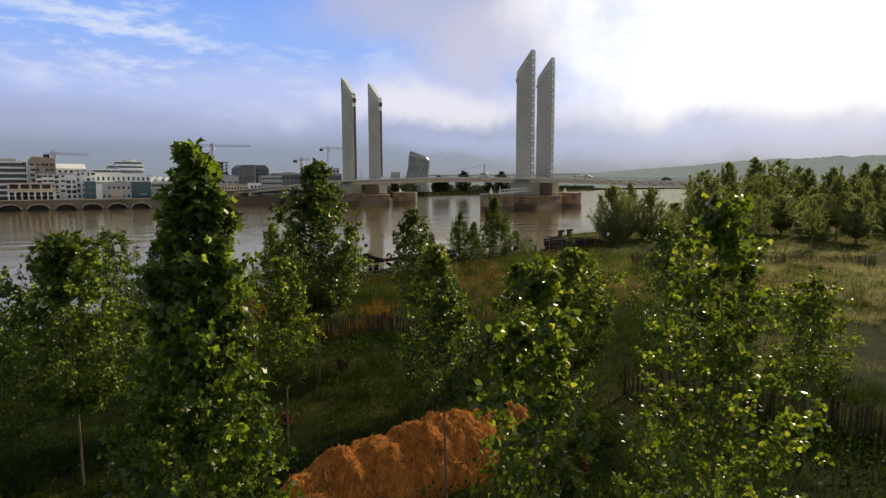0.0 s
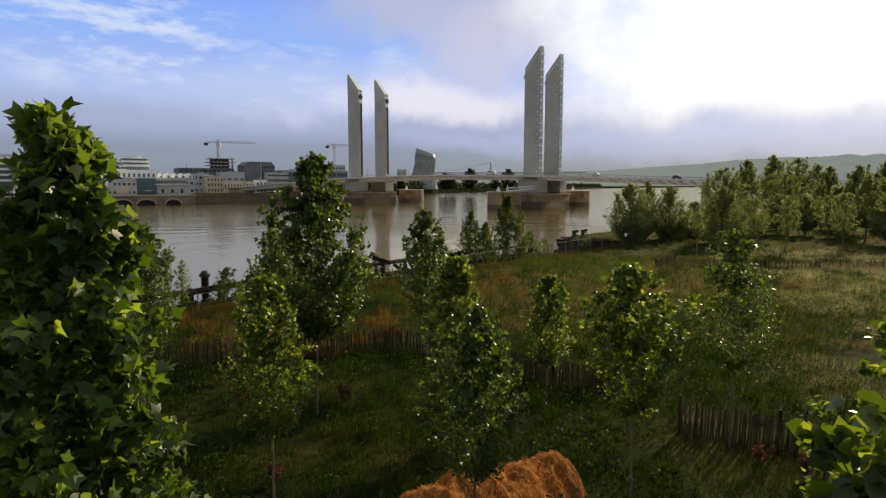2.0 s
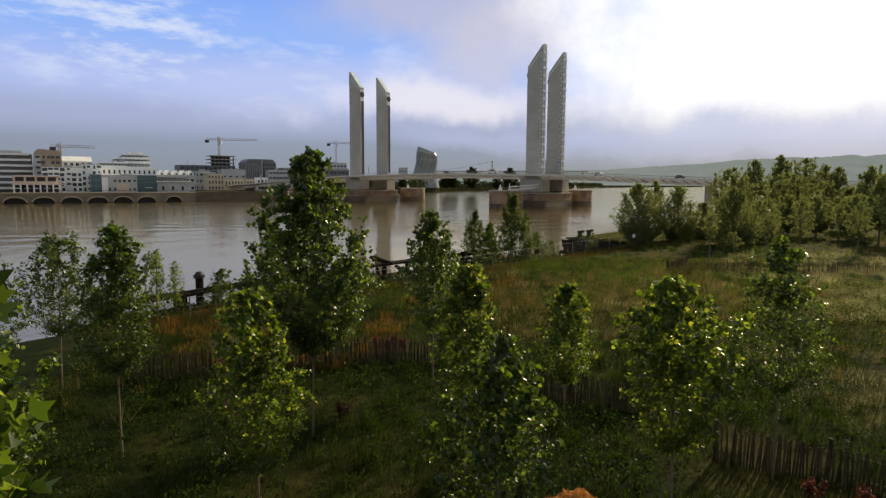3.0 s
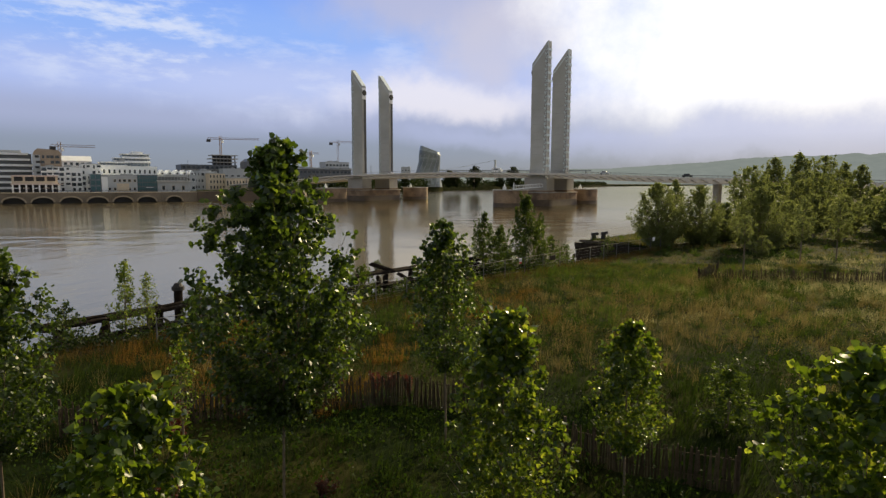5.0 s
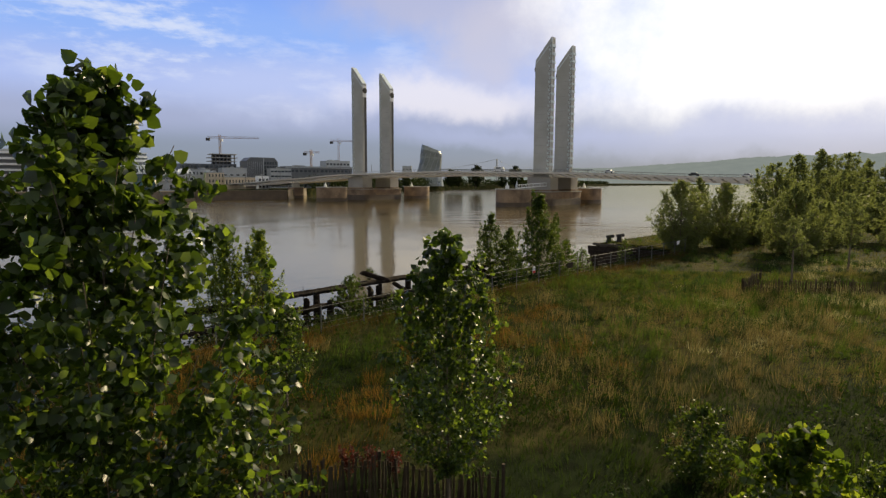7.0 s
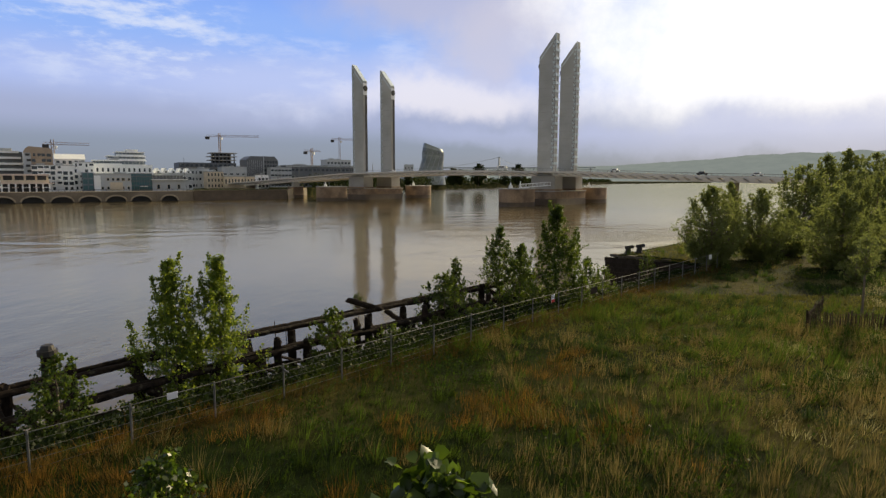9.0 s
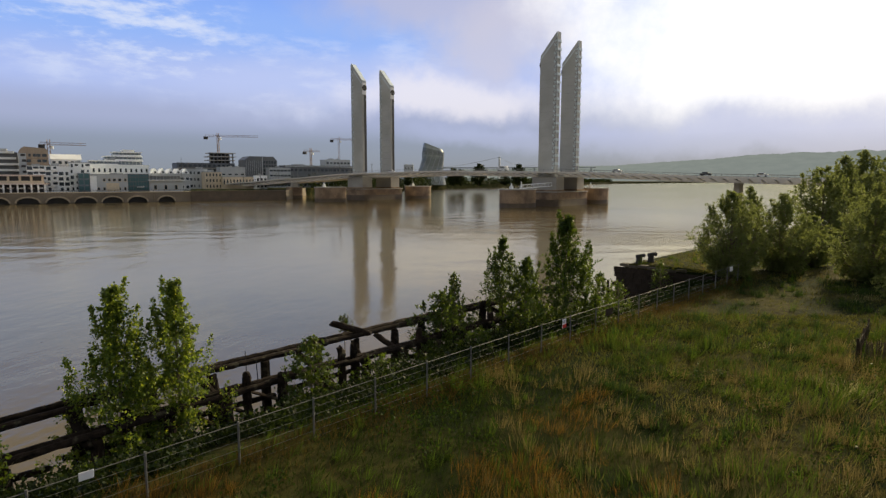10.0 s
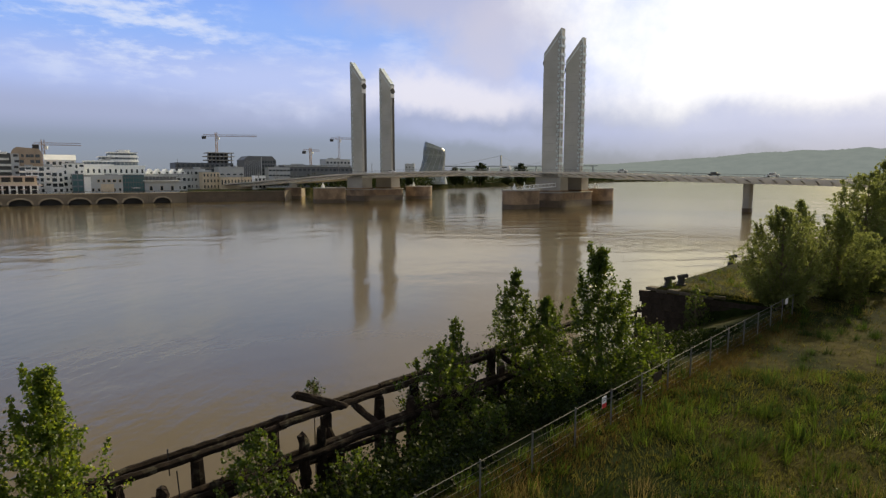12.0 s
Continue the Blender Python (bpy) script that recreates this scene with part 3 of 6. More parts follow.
    bpart("pylon_plinth", bm, M_CONC, bridge, "broad pale concrete plinth under a tower")
    bm = bmesh.new()
    box(bm, mid, w0 + W / 2, 6.6, 13.1, 8.6, 0.9, bevel=0.15)
    bpart("plinth_foot", bm, M_PIER, bridge)


def strip(bm, s0, s1, step, w0, w1, top, bottom):
    """A band of deck from s0 to s1 between w0 and w1, with heights top(s) and bottom(s)."""
    n = max(1, int(round((s1 - s0) / step)))
    prev = None
    for i in range(n + 1):
        s = s0 + (s1 - s0) * i / n
        ring = [bm.verts.new((s, w0, bottom(s))), bm.verts.new((s, w1, bottom(s))), bm.verts.new((s, w1, top(s))), bm.verts.new((s, w0, top(s)))]
        if prev:
            for k in range(4):
                j = (k + 1) % 4
                bm.faces.new((prev[k], prev[j], ring[j], ring[k]))
        else:
            bm.faces.new(ring)
        prev = ring
    bm.faces.new(prev[::-1])
    bmesh.ops.recalc_face_normals(bm, faces=bm.faces)


for s_tip, side in ((0.0, 1), (130.0, -1)):
    for w0 in (0.0, 22.2 if side > 0 else 24.0):
        build_pylon(s_tip, side, w0)

bm = bmesh.new()
strip(bm, -330, 262, 8, 4.6, 21.2, lambda s: deck_z(s), lambda s: deck_z(s) - 2.6)
deck = bpart("deck", bm, M_DECK, bridge, "gently arched pale road deck")
bm = bmesh.new()
strip(bm, -330, 262, 8, 4.8, 21.0, lambda s: deck_z(s) + 0.06, lambda s: deck_z(s) - 0.05)
bpart("roadway", bm, M_ASPHALT, deck)
for w0, w1 in ((-6.5, -0.6), (26.4, 32.3)):
    bm = bmesh.new()
    strip(bm, -330, 262, 8, w0, w1, lambda s: deck_z(s) - 0.2, lambda s: deck_z(s) - 0.9)
    walkway = bpart("walkway", bm, M_DECK, bridge, "pale cantilevered footway")
    bm = bmesh.new()
    edge = w0 if w0 < 0 else w1
    inner = 4.6 if w0 < 0 else 21.2
    s = -328
    while s < 262:
        z = deck_z(s)
        beam(bm, (s, edge, z - 0.75), (s, inner, z - 2.0), 0.32, 0.4)
        s += 4.4
    bpart("cantilever_ribs", bm, M_CONC, walkway)
    bm = bmesh.new()
    strip(bm, -330, 262, 8, edge - 0.05, edge + 0.05, lambda s: deck_z(s) + 0.95, lambda s: deck_z(s) + 0.83)
    s = -330
    while s < 262:
        beam(bm, (s, edge, deck_z(s) - 0.3), (s, edge, deck_z(s) + 0.9), 0.10)
        s += 2.2
    bpart("railing", bm, M_STEEL, walkway, "thin pale steel railing")

# lamp posts along the deck
for s in range(140, 260, 19):
    for w in (-0.9, 26.8):
        bm = bmesh.new()
        z = deck_z(s)
        beam(bm, (s, w, z - 0.3), (s, w, z + 6.2), 0.42, sides=6, w2=0.28)
        beam(bm, (s - 0.9, w, z + 6.2), (s + 0.9, w, z + 6.3), 0.3, 0.14)
        bpart("lamp_post", bm, M_STEEL, bridge, "slim grey street lamp on the deck")


def rounded_block(bm, cx, cy, z0, z1, la, lb, ang, power=3.2, seg=36, batter=0.0):
    """A pier block with rounded ends, la by lb in plan, turned by ang degrees."""
    rings = []
    for z, k in ((z0, 1 + batter), (z1, 1.0)):
        ring = []
        for i in range(seg):
            t = 2 * math.pi * i / seg
            c, q = math.cos(t), math.sin(t)
            x, y = math.copysign(abs(c) ** (2 / power), c) * la / 2 * k, math.copysign(abs(q) ** (2 / power), q) * lb / 2 * k
            a = radians(ang)
            ring.append(bm.verts.new((cx + x * math.cos(a) - y * math.sin(a), cy + x * math.sin(a) + y * math.cos(a), z)))
        rings.append(ring)
    for i in range(seg):
        j = (i + 1) % seg
        bm.faces.new((rings[0][i], rings[0][j], rings[1][j], rings[1][i]))
    bm.faces.new(rings[1])


def world_part(name, bm, mat, label="", parent=None):
    ob = part(name, bm, mat, None, label)
    ob.parent = parent or bridge
    ob.matrix_parent_inverse = BRIDGE_M.inverted()
    return ob


PIER_ANG = 47
for (mx, my), main_len in (((38.5, 318.0), 33), ((-61.5, 388.0), 33)):
    bm = bmesh.new()
    rounded_block(bm, mx, my, 3.0, 6.3, main_len, 16, PIER_ANG + 9, 16, 64)
    base = world_part("main_pier", bm, M_PIER, "broad stained concrete pier under the towers")
    bm = bmesh.new()
    rounded_block(bm, mx, my, -3, 3.0, main_len + 0.2, 16.2, PIER_ANG + 9, 16, 64)
    world_part("tide_band", bm, M_WET, "dark wet band left by the tide")
    bm = bmesh.new()
    rounded_block(bm, mx, my, 6.3, 6.7, main_len + 0.8, 16.8, PIER_ANG + 9, 16, 64)
    world_part("pier_coping", bm, M_CONC)
for cx, cy, gl, gw in ((17.5, 293.0, 17.0, 13.0), (60.6, 341.0, 14.5, 11.0), (-79.5, 350.0, 17.0, 13.0), (-37.8, 412.0, 17.0, 13.0)):
    bm = bmesh.new()
    rounded_block(bm, cx, cy, 1.9, 7.6, gl, gw, PIER_ANG, 2.6)
    world_part("guard_pier", bm, M_PIER, "rounded concrete caisson guarding the bridge pier")
    bm = bmesh.new()
    rounded_block(bm, cx, cy, -3, 1.9, gl + 0.1, gw + 0.1, PIER_ANG, 2.6)
    world_part("tide_band", bm, M_WET)
    bm = bmesh.new()
    rounded_block(bm, cx, cy, 7.6, 8.0, gl + 0.5, gw + 0.5, PIER_ANG, 2.6)
    world_part("pier_coping", bm, M_CONC)
    bm = bmesh.new()
    bmesh.ops.create_cone(bm, cap_ends=True, segments=12, radius1=0.9, radius2=0.8, depth=1.4, matrix=Matrix.Translation((cx - 3, cy - 2, 8.6)))
    bmesh.ops.create_cone(bm, cap_ends=True, segments=12, radius1=0.5, radius2=0.05, depth=1.6, matrix=Matrix.Translation((cx - 3, cy - 2, 10.0)))
    world_part("navigation_mark", bm, M_WHITE, "small white beacon on the caisson")
# steel gangways from the caissons to the main piers
for (ax, ay), (bx, by) in (((19.0, 294.0), (33.0, 304.0)),):
    bm = bmesh.new()
    a, b = Vector((ax, ay, 8.2)), Vector((bx, by, 9.2))
    out = (b - a).cross(Vector((0, 0, 1))).normalized() * 0.8
    for sgn in (-1, 1):
        beam(bm, a + out * sgn, b + out * sgn, 0.28)
        beam(bm, a + out * sgn + Vector((0, 0, 1.5)), b + out * sgn + Vector((0, 0, 1.5)), 0.2)
        for k in range(9):
            p = a + (b - a) * (k / 8) + out * sgn
            beam(bm, p, p + Vector((0, 0, 1.5)), 0.16)
    beam(bm, a, a + Vector((0, 0, 3.0)), 0.35)
    world_part("gangway", bm, M_WALL_W, "white steel gangway with rails")
for s, w in ((-75.5, 10.0), (-190, 12.9)):
    c = bridge_point(s, w, 0)
    bm = bmesh.new()
    top = deck_z(s) - 2.4
    rounded_block(bm, c.x, c.y, 1.4, top, 4.4, 3.0, PIER_ANG, 3)
    col = world_part("bridge_column", bm, M_CONC, "slender concrete pier under the approach deck")
    bm = bmesh.new()
    rounded_block(bm, c.x, c.y, -3, 1.4, 4.6, 3.2, PIER_ANG, 3)
    world_part("tide_band", bm, M_WET)

# the abutment pier by the far quay
bm = bmesh.new()
rounded_block(bm, -116.6, 407.1, 1.8, 7.0, 10.0, 7.0, PIER_ANG, 3)
world_part("abutment_pier", bm, M_PIER, "short stained concrete pier by the far bank")
bm = bmesh.new()
rounded_block(bm, -116.6, 407.1, -3, 1.8, 10.2, 7.2, PIER_ANG, 3)
world_part("tide_band", bm, M_WET)
bm = bmesh.new()
rounded_block(bm, -116.6, 407.1, 7.0, 7.4, 10.4, 7.4, PIER_ANG, 3)
world_part("pier_coping", bm, M_CONC)
bm = bmesh.new()
rounded_block(bm, -116.6, 407.1, 7.4, deck_z(190) - 2.5, 5.0, 3.0, PIER_ANG, 3)
world_part("bridge_column", bm, M_CONC)


# ---- the far quay with its arches, and the town behind it ----
QX, QY = Vector((0.80, 0.60, 0)), Vector((-0.60, 0.80, 0))     # along the far quay, and away from the river
QUAY0 = Vector((-164.8, 338.5, 0))


def far(s, b, z=0.0):
    return QUAY0 + QX * s + QY * b + Vector((0, 0, z))


def quay_wall():
    """Stone quay wall with low segmental arches cut through it."""
    root = thing("arched_quay_wall", Matrix.Translation(QUAY0) @ Matrix.Rotation(math.atan2(0.6, 0.8), 4, "Z"), "long stone quay wall with low dark arches at the waterline", "quay")
    arches = [(-0.1, 8.6), (-13.9, 9.6), (-25.4, 9.6), (-37.2, 9.8), (-49.0, 9.8), (-61.0, 9.8)] + [(-61.0 - 11.9 * i, 9.8) for i in range(1, 9)]
    bm = bmesh.new()
    crown, top, bot, depth = 3.1, 5.2, -2.5, 3.0
    edges = []
    for c, w in arches:
        edges.append([(c + w / 2 * math.cos(math.pi * k / 10), -0.2 + 0.4 + crown * math.sin(math.pi * k / 10) * 0.92) for k in range(11)])
    # front face built as strips over and between the arches
    def quad(a, b, c, d):
        bm.faces.new([bm.verts.new(p) for p in (a, b, c, d)])
    x_right = 12.0
    for pts in edges:
        r, l = pts[0][0], pts[-1][0]
        quad((x_right, 0, bot), (x_right, 0, top), (r, 0, top), (r, 0, bot))
        for (xa, za), (xb, zb) in zip(pts, pts[1:]):
            quad((xa, 0, za), (xa, 0, top), (xb, 0, top), (xb, 0, zb))
            quad((xa, 0, za), (xb, 0, zb), (xb, depth, zb), (xa, depth, za))
        for x in (r, l):
            quad((x, 0, bot), (x, 0, 0.2), (x, depth, 0.2), (x, depth, bot))
        x_right = l
    quad((x_right, 0, bot), (x_right, 0, top), (-260, 0, top), (-260, 0, bot))
    quad((12, 0, top), (12, 6, top), (-260, 6, top), (-260, 0, top))
    quad((12, 0, bot), (12, 6, bot), (12, 6, top), (12, 0, top))
    bmesh.ops.remove_doubles(bm, verts=bm.verts, dist=0.001)
    bmesh.ops.recalc_face_normals(bm, faces=bm.faces)
    part("wall", bm, M_QUAY, root)
    for pts, (c, w) in zip(edges, arches):
        bm = bmesh.new()
        # sheet closing the arch, coloured dark for the shade deep inside
        box(bm, c, depth + 0.2, bot, w + 1, 0.3, 6.6)
        part("arch_back", bm, M_DARK, root, "dark sheet for the shade inside the arch")
        bm = bmesh.new()
        for (xa, za), (xb, zb) in zip(pts, pts[1:]):
            beam(bm, (xa, -0.10, za + 0.30), (xb, -0.10, zb + 0.30), 0.34, 0.75)
        part("arch_ring", bm, M_RING, root, "paler dressed stone arch ring")
        bm = bmesh.new()
        box(bm, c - 6.0, -0.25, bot, 0.8, 0.6, 6.6)
        part("buttress", bm, M_QUAY, root)
    bm = bmesh.new()
    box(bm, -124, 0.2, 5.2, 272, 0.9, 0.35)
    part("coping", bm, M_WALL_S, root)
    bm = bmesh.new()
    x = 12
    while x > -258:
        box(bm, x, 0.25, 5.5, 0.12, 0.12, 1.0)
        x -= 2.6
    box(bm, -124, 0.25, 6.4, 270, 0.1, 0.12)
    part("railing", bm, M_DARK, root)


quay_wall()

# plain stone embankment from the last arch towards the bridge
bank_line = [Vector((-155.2, 345.7, 0)), Vector((-134.3, 361.4, 0)), Vector((-113.2, 377.3, 0)), Vector((-119.5, 420, 0)), Vector((-127.5, 470, 0))]
root = thing("embankment_wall", pose(0, 0, 0), "dark sloping stone embankment below the bridge approach", "quay")
for a, b in zip(bank_line, bank_line[1:]):
    bm = bmesh.new()
    d = (b - a).normalized()
    o = Vector((d.y, -d.x, 0))
    vs = [a + o * 0.9 + Vector((0, 0, -2.5)), b + o * 0.9 + Vector((0, 0, -2.5)), b + o * 0.4 + Vector((0, 0, 5.4)), a + o * 0.4 + Vector((0, 0, 5.4)),
          a - o + Vector((0, 0, 5.4)), b - o + Vector((0, 0, 5.4))]
    vs = [bm.verts.new(v) for v in vs]
    bm.faces.new((vs[0], vs[1], vs[2], vs[3]))
    bm.faces.new((vs[3], vs[2], vs[5], vs[4]))
    part("wall", bm, M_WET, root)
    bm = bmesh.new()
    m = (a + b) / 2 + o * 0.2
    box(bm, m.x, m.y, 5.4, (b - a).length + 0.3, 1.1, 0.35, math.degrees(math.atan2(d.y, d.x)))
    part("coping", bm, M_QUAY, root)

PANE_MESHES = {}
FRONT = math.degrees(math.atan2(0.6, 0.8))


def pane_mesh(w, h, mat, frame_mat):
    key = (round(w, 2), round(h, 2), mat.name, frame_mat.name)
    if key not in PANE_MESHES:
        bm = bmesh.new()
        box(bm, 0, 0.02, 0, w, 0.1, h)
        pane = mesh_of(bm, "pane", mat)
        bm = bmesh.new()
        for sx in (-1, 1):
            box(bm, sx * (w / 2 + 0.06), -0.05, -0.1, 0.12, 0.22, h + 0.2)
        box(bm, 0, -0.08, -0.18, w + 0.3, 0.34, 0.16)
        box(bm, 0, -0.05, h, w + 0.2, 0.22, 0.12)
        PANE_MESHES[key] = (pane, mesh_of(bm, "window", frame_mat))
    return PANE_MESHES[key]


def window(root, px, pz, w, h, glass, frame, py=0.0):
    pane, fr = pane_mesh(w, h, glass, frame)
    o = new("window", fr)
    o.parent, o.location = root, (px, py, pz)
    p = new("pane", pane)
    p.parent, p.location = o, (0, 0, 0)


def slab(root, name, mat, x, y, z, sx, sy, sz, label="", bevel=0.0):
    bm = bmesh.new()
    box(bm, x, y, z, sx, sy, sz, bevel=bevel)
    return part(name, bm, mat, root, label)


def building(name, x, y, w, depth, z0, z1, floors, bays, wall, label, roof=None, win=(1.5, 1.7), frame=None, ang=None, balconies=(), ground_gap=0.0, flat=True,
             glass=None, mixed=0, clutter=True):
    """A block with storeys, window openings with frames and sills, a parapet roof and roof plant; x, y is the middle of the river front.
    mixed: seed for windows of changing width with some bays left blank; balconies: bays that carry a slab and a rail."""
    root = thing(name, pose(x, y, z0, 0, 0, FRONT if ang is None else ang), label, "building", "riverside buildings")
    h = z1 - z0
    rng = random.Random(mixed * 13 + len(name))
    slab(root, "wall", wall, 0, depth / 2, -1.0, w, depth, h + 1.0)
    bm = bmesh.new()
    if flat:
        box(bm, 0, depth / 2, h, w + 0.4, depth + 0.4, 0.3)
    else:
        vs = [bm.verts.new(p) for p in ((-w / 2 - 0.3, -0.3, h), (w / 2 + 0.3, -0.3, h), (w / 2 + 0.3, depth + 0.3, h), (-w / 2 - 0.3, depth + 0.3, h), (-w / 2 - 0.3, depth / 2, h + 3), (w / 2 + 0.3, depth / 2, h + 3))]
        for f in ((0, 1, 5, 4), (2, 3, 4, 5), (1, 2, 5), (3, 0, 4), (3, 2, 1, 0)):
            bm.faces.new([vs[i] for i in f])
    part("roof", bm, roof or M_ROOF, root)
    if flat and clutter:
        for k in range(2):
            slab(root, "roof_plant", M_WALL_G if k else M_ROOF, w * rng.uniform(-0.35, 0.35), depth * 0.45, h + 0.3, w * rng.uniform(0.08, 0.2), depth * 0.3, rng.uniform(0.6, 1.3))
    fh = (h - ground_gap) / max(floors, 1)
    wh = min(win[1], fh * 0.72)
    for f in range(floors):
        for b in range(bays):
            px, pz = -w / 2 + (b + 0.5) * w / bays, ground_gap + f * fh + fh * 0.24
            ww = win[0]
            if mixed:
                if rng.random() < 0.14:
                    continue
                ww = win[0] * rng.choice((0.6, 1.0, 1.0, 1.35))
                px += rng.uniform(-0.1, 0.1) * w / bays
            window(root, px, pz, min(ww, 0.9 * w / bays), wh, glass or M_WINDOW, frame or M_WALL_W)
            if b in balconies:
                bm = bmesh.new()
                box(bm, px, -0.65, pz - 0.35, 0.92 * w / bays, 1.3, 0.18)
                box(bm, px, -1.25, pz - 0.2, 0.92 * w / bays, 0.06, 0.8)
                part("balcony", bm, M_WALL_W, root)
    return root


G0 = 5.3
# white terraces with dark recessed storeys
terr = thing("white_terraced_block", pose(-247.5, 326.5, G0, 0, 0, FRONT), "white terraced apartment building with dark recessed storeys", "building", "riverside buildings")
slab(terr, "wall", M_WALL_D, 0, 8, -1, 18, 15, 21.5)
for k in range(7):
    slab(terr, "floor_slab", M_WALL_W, -0.6 * (k > 4), 7.2, 1.5 + 3.05 * k, 19.4 - 1.5 * max(0, k - 4), 17, 1.15, "white concrete floor band")
slab(terr, "roof", M_ROOF, -1.5, 8, 20.5, 12, 10, 1.9)

# tan tower: grey flank, rounded shoulders, scattered windows
tan = thing("tan_tower", pose(-228.4, 328.3, G0, 0, 0, FRONT), "tan panelled apartment tower with rounded roof shoulders", "building", "riverside buildings")
bm = bmesh.new()
prof = [(-7.0, -1.0), (6.0, -1.0), (6.0, 20.4), (5.7, 21.6), (4.9, 22.5), (-4.3, 23.2), (-5.8, 22.2), (-6.7, 20.6), (-7.0, 18.5)]
lo, hi = ([bm.verts.new((x, y, z)) for x, z in prof] for y in (0.0, 13.0))
for i in range(len(prof)):
    j = (i + 1) % len(prof)
    bm.faces.new((lo[i], lo[j], hi[j], hi[i]))
bm.faces.new(lo), bm.faces.new(hi[::-1])
bmesh.ops.recalc_face_normals(bm, faces=bm.faces)
part("wall", bm, M_WALL_T, tan)
slab(tan, "grey_flank", M_WALL_G, -5.3, -0.12, -1, 3.3, 0.3, 20.8, "light grey clad stair flank")
rng = random.Random(12)
for f in range(7):
    for b in range(4):
        if rng.random() < 0.85:
            window(tan, -2.4 + 2.25 * b + rng.uniform(-0.5, 0.5), 1.0 + 2.85 * f, rng.choice((1.0, 1.7, 2.0)), 1.5, M_WINDOW, M_WALL_T)
    # dark plates give the shade of the loggias, which are not hollow
    slab(tan, "loggia", M_DARK, -5.0 + 0.4 * (f % 2), -0.3, 1.2 + 2.85 * f, 1.9, 0.1, 1.2)
for k in range(6):
    slab(tan, "cladding_joint", M_PIER, 1.4, -0.03, 2.9 + 2.85 * k, 9.2, 0.1, 0.14)

# market hall: colonnade, pinkish canopy, upper storey with wide openings
hall = thing("market_hall", pose(-219.8, 305.9, G0, 0, 0, FRONT), "low pinkish concrete market hall with a colonnade and canopy", "building", "riverside buildings")
# solid box coloured dark for the shade behind columns and openings
slab(hall, "wall", M_DARK, 0, 8, -1, 19, 12, 9.2)
slab(hall, "canopy", M_WALL_P, 0.8, 0.2, 4.0, 22, 6, 0.55, "pinkish concrete canopy")
slab(hall, "upper_wall", M_WALL_S, 0, 1.7, 4.5, 19.5, 0.5, 1.3)
slab(hall, "roof", M_WALL_P, 0, 7, 8.0, 20, 13, 0.75)
for k in range(8):
    slab(hall, "column", M_WALL_W, -9.4 + 2.75 * k, -1.8, -0.6, 0.75, 0.75, 4.6)
for k in range(5):
    slab(hall, "pier", M_WALL_S, -9.3 + 4.6 * k, 1.7, 5.7, 1.0, 0.5, 2.4)
for k in range(5):
    slab(hall, "parasol", M_WALL_P if k % 2 else M_WALL_W, -8 + 4.1 * k, -5.0, 2.2, 2.6, 2.6, 0.25)

building("white_apartments", -215.7, 320.4, 18.2, 12, G0, 18.5, 5, 7, M_WALL_W, "white apartment building with dark balcony windows", win=(2.0, 1.7), balconies=(1, 2, 4), mixed=3)
building("white_apartments", -206.0, 330.2, 9.6, 12, G0, 20.3, 5, 4, M_WALL_W, "white apartment building with square windows", win=(1.4, 1.7), mixed=5, balconies=(1, 3))
building("gabled_white_house", -228.8, 353.0, 14.4, 12, G0, 22.8, 5, 5, M_WALL_W, "white gabled building behind the apartments", flat=False, roof=M_WALL_W)
building("glazed_annexe", -200.3, 324.4, 4.9, 8, G0, 14.8, 3, 2, M_BLUEGREY, "small blue-grey glazed annexe", win=(2.0, 2.4), glass=M_TEAL, frame=M_BLUEGREY, clutter=False)

# stepped white building: a row of tall windows, glazed terraces stacked above
stepped = thing("white_stepped_building", pose(-197.1, 351.8, G0, 0, 0, FRONT), "white building with tall dark windows and stepped terraces above", "building", "riverside buildings")
slab(stepped, "wall", M_WALL_W, 0, 9, -1, 28.9, 18, 14.9)
for k in range(11):
    window(stepped, -13.0 + 2.6 * k, 10.4, 0.95, 2.1, M_WINDOW, M_WALL_W)
    window(stepped, -13.0 + 2.6 * k, 6.6, 0.95, 1.9, M_WINDOW, M_WALL_W)
slab(stepped, "parapet", M_WALL_W, 0, 0.2, 13.9, 29.2, 0.4, 0.5)
for k, (dx, wd, za, zb) in enumerate(((-7.5, 13.6, 14.3, 16.9), (1.2, 21.0, 13.9, 17.1), (2.4, 18.6, 17.1, 19.5), (4.4, 14.0, 19.5, 21.9), (5.4, 5.0, 21.9, 23.2))):
    tier = slab(stepped, "terrace_storey", M_BLUEGREY if k < 4 else M_WALL_G, dx, 10 + k, za, wd, 10, zb - za - 0.5, "glazed set-back terrace storey")
    slab(tier, "terrace_slab", M_WALL_W, dx, 9.4 + k, zb - 0.5, wd + 1.0, 12, 0.5)
    slab(tier, "terrace_rail", M_WALL_W, dx, 4.2 + k, za + 0.05, wd + 0.6, 0.12, 0.75)
    n_mull = int(wd / 1.9)
    for q in range(n_mull):
        slab(tier, "mullion", M_WALL_G, dx - wd / 2 + wd * (q + 0.5) / n_mull, 4.96 + k, za, 0.28, 0.12, zb - za - 0.5)
bm = bmesh.new()
vs = [bm.verts.new(p) for p in ((-7.5, 5, 16.9), (-2.0, 5, 16.9), (-1.2, 5, 19.4), (-7.5, 14, 16.9), (-2.0, 14, 16.9), (-1.2, 14, 19.4))]
for f in ((0, 1, 2), (5, 4, 3), (0, 2, 5, 3), (2, 1, 4, 5)):
    bm.faces.new([vs[i] for i in f])
part("lean_to_roof", bm, M_ROOF, stepped)

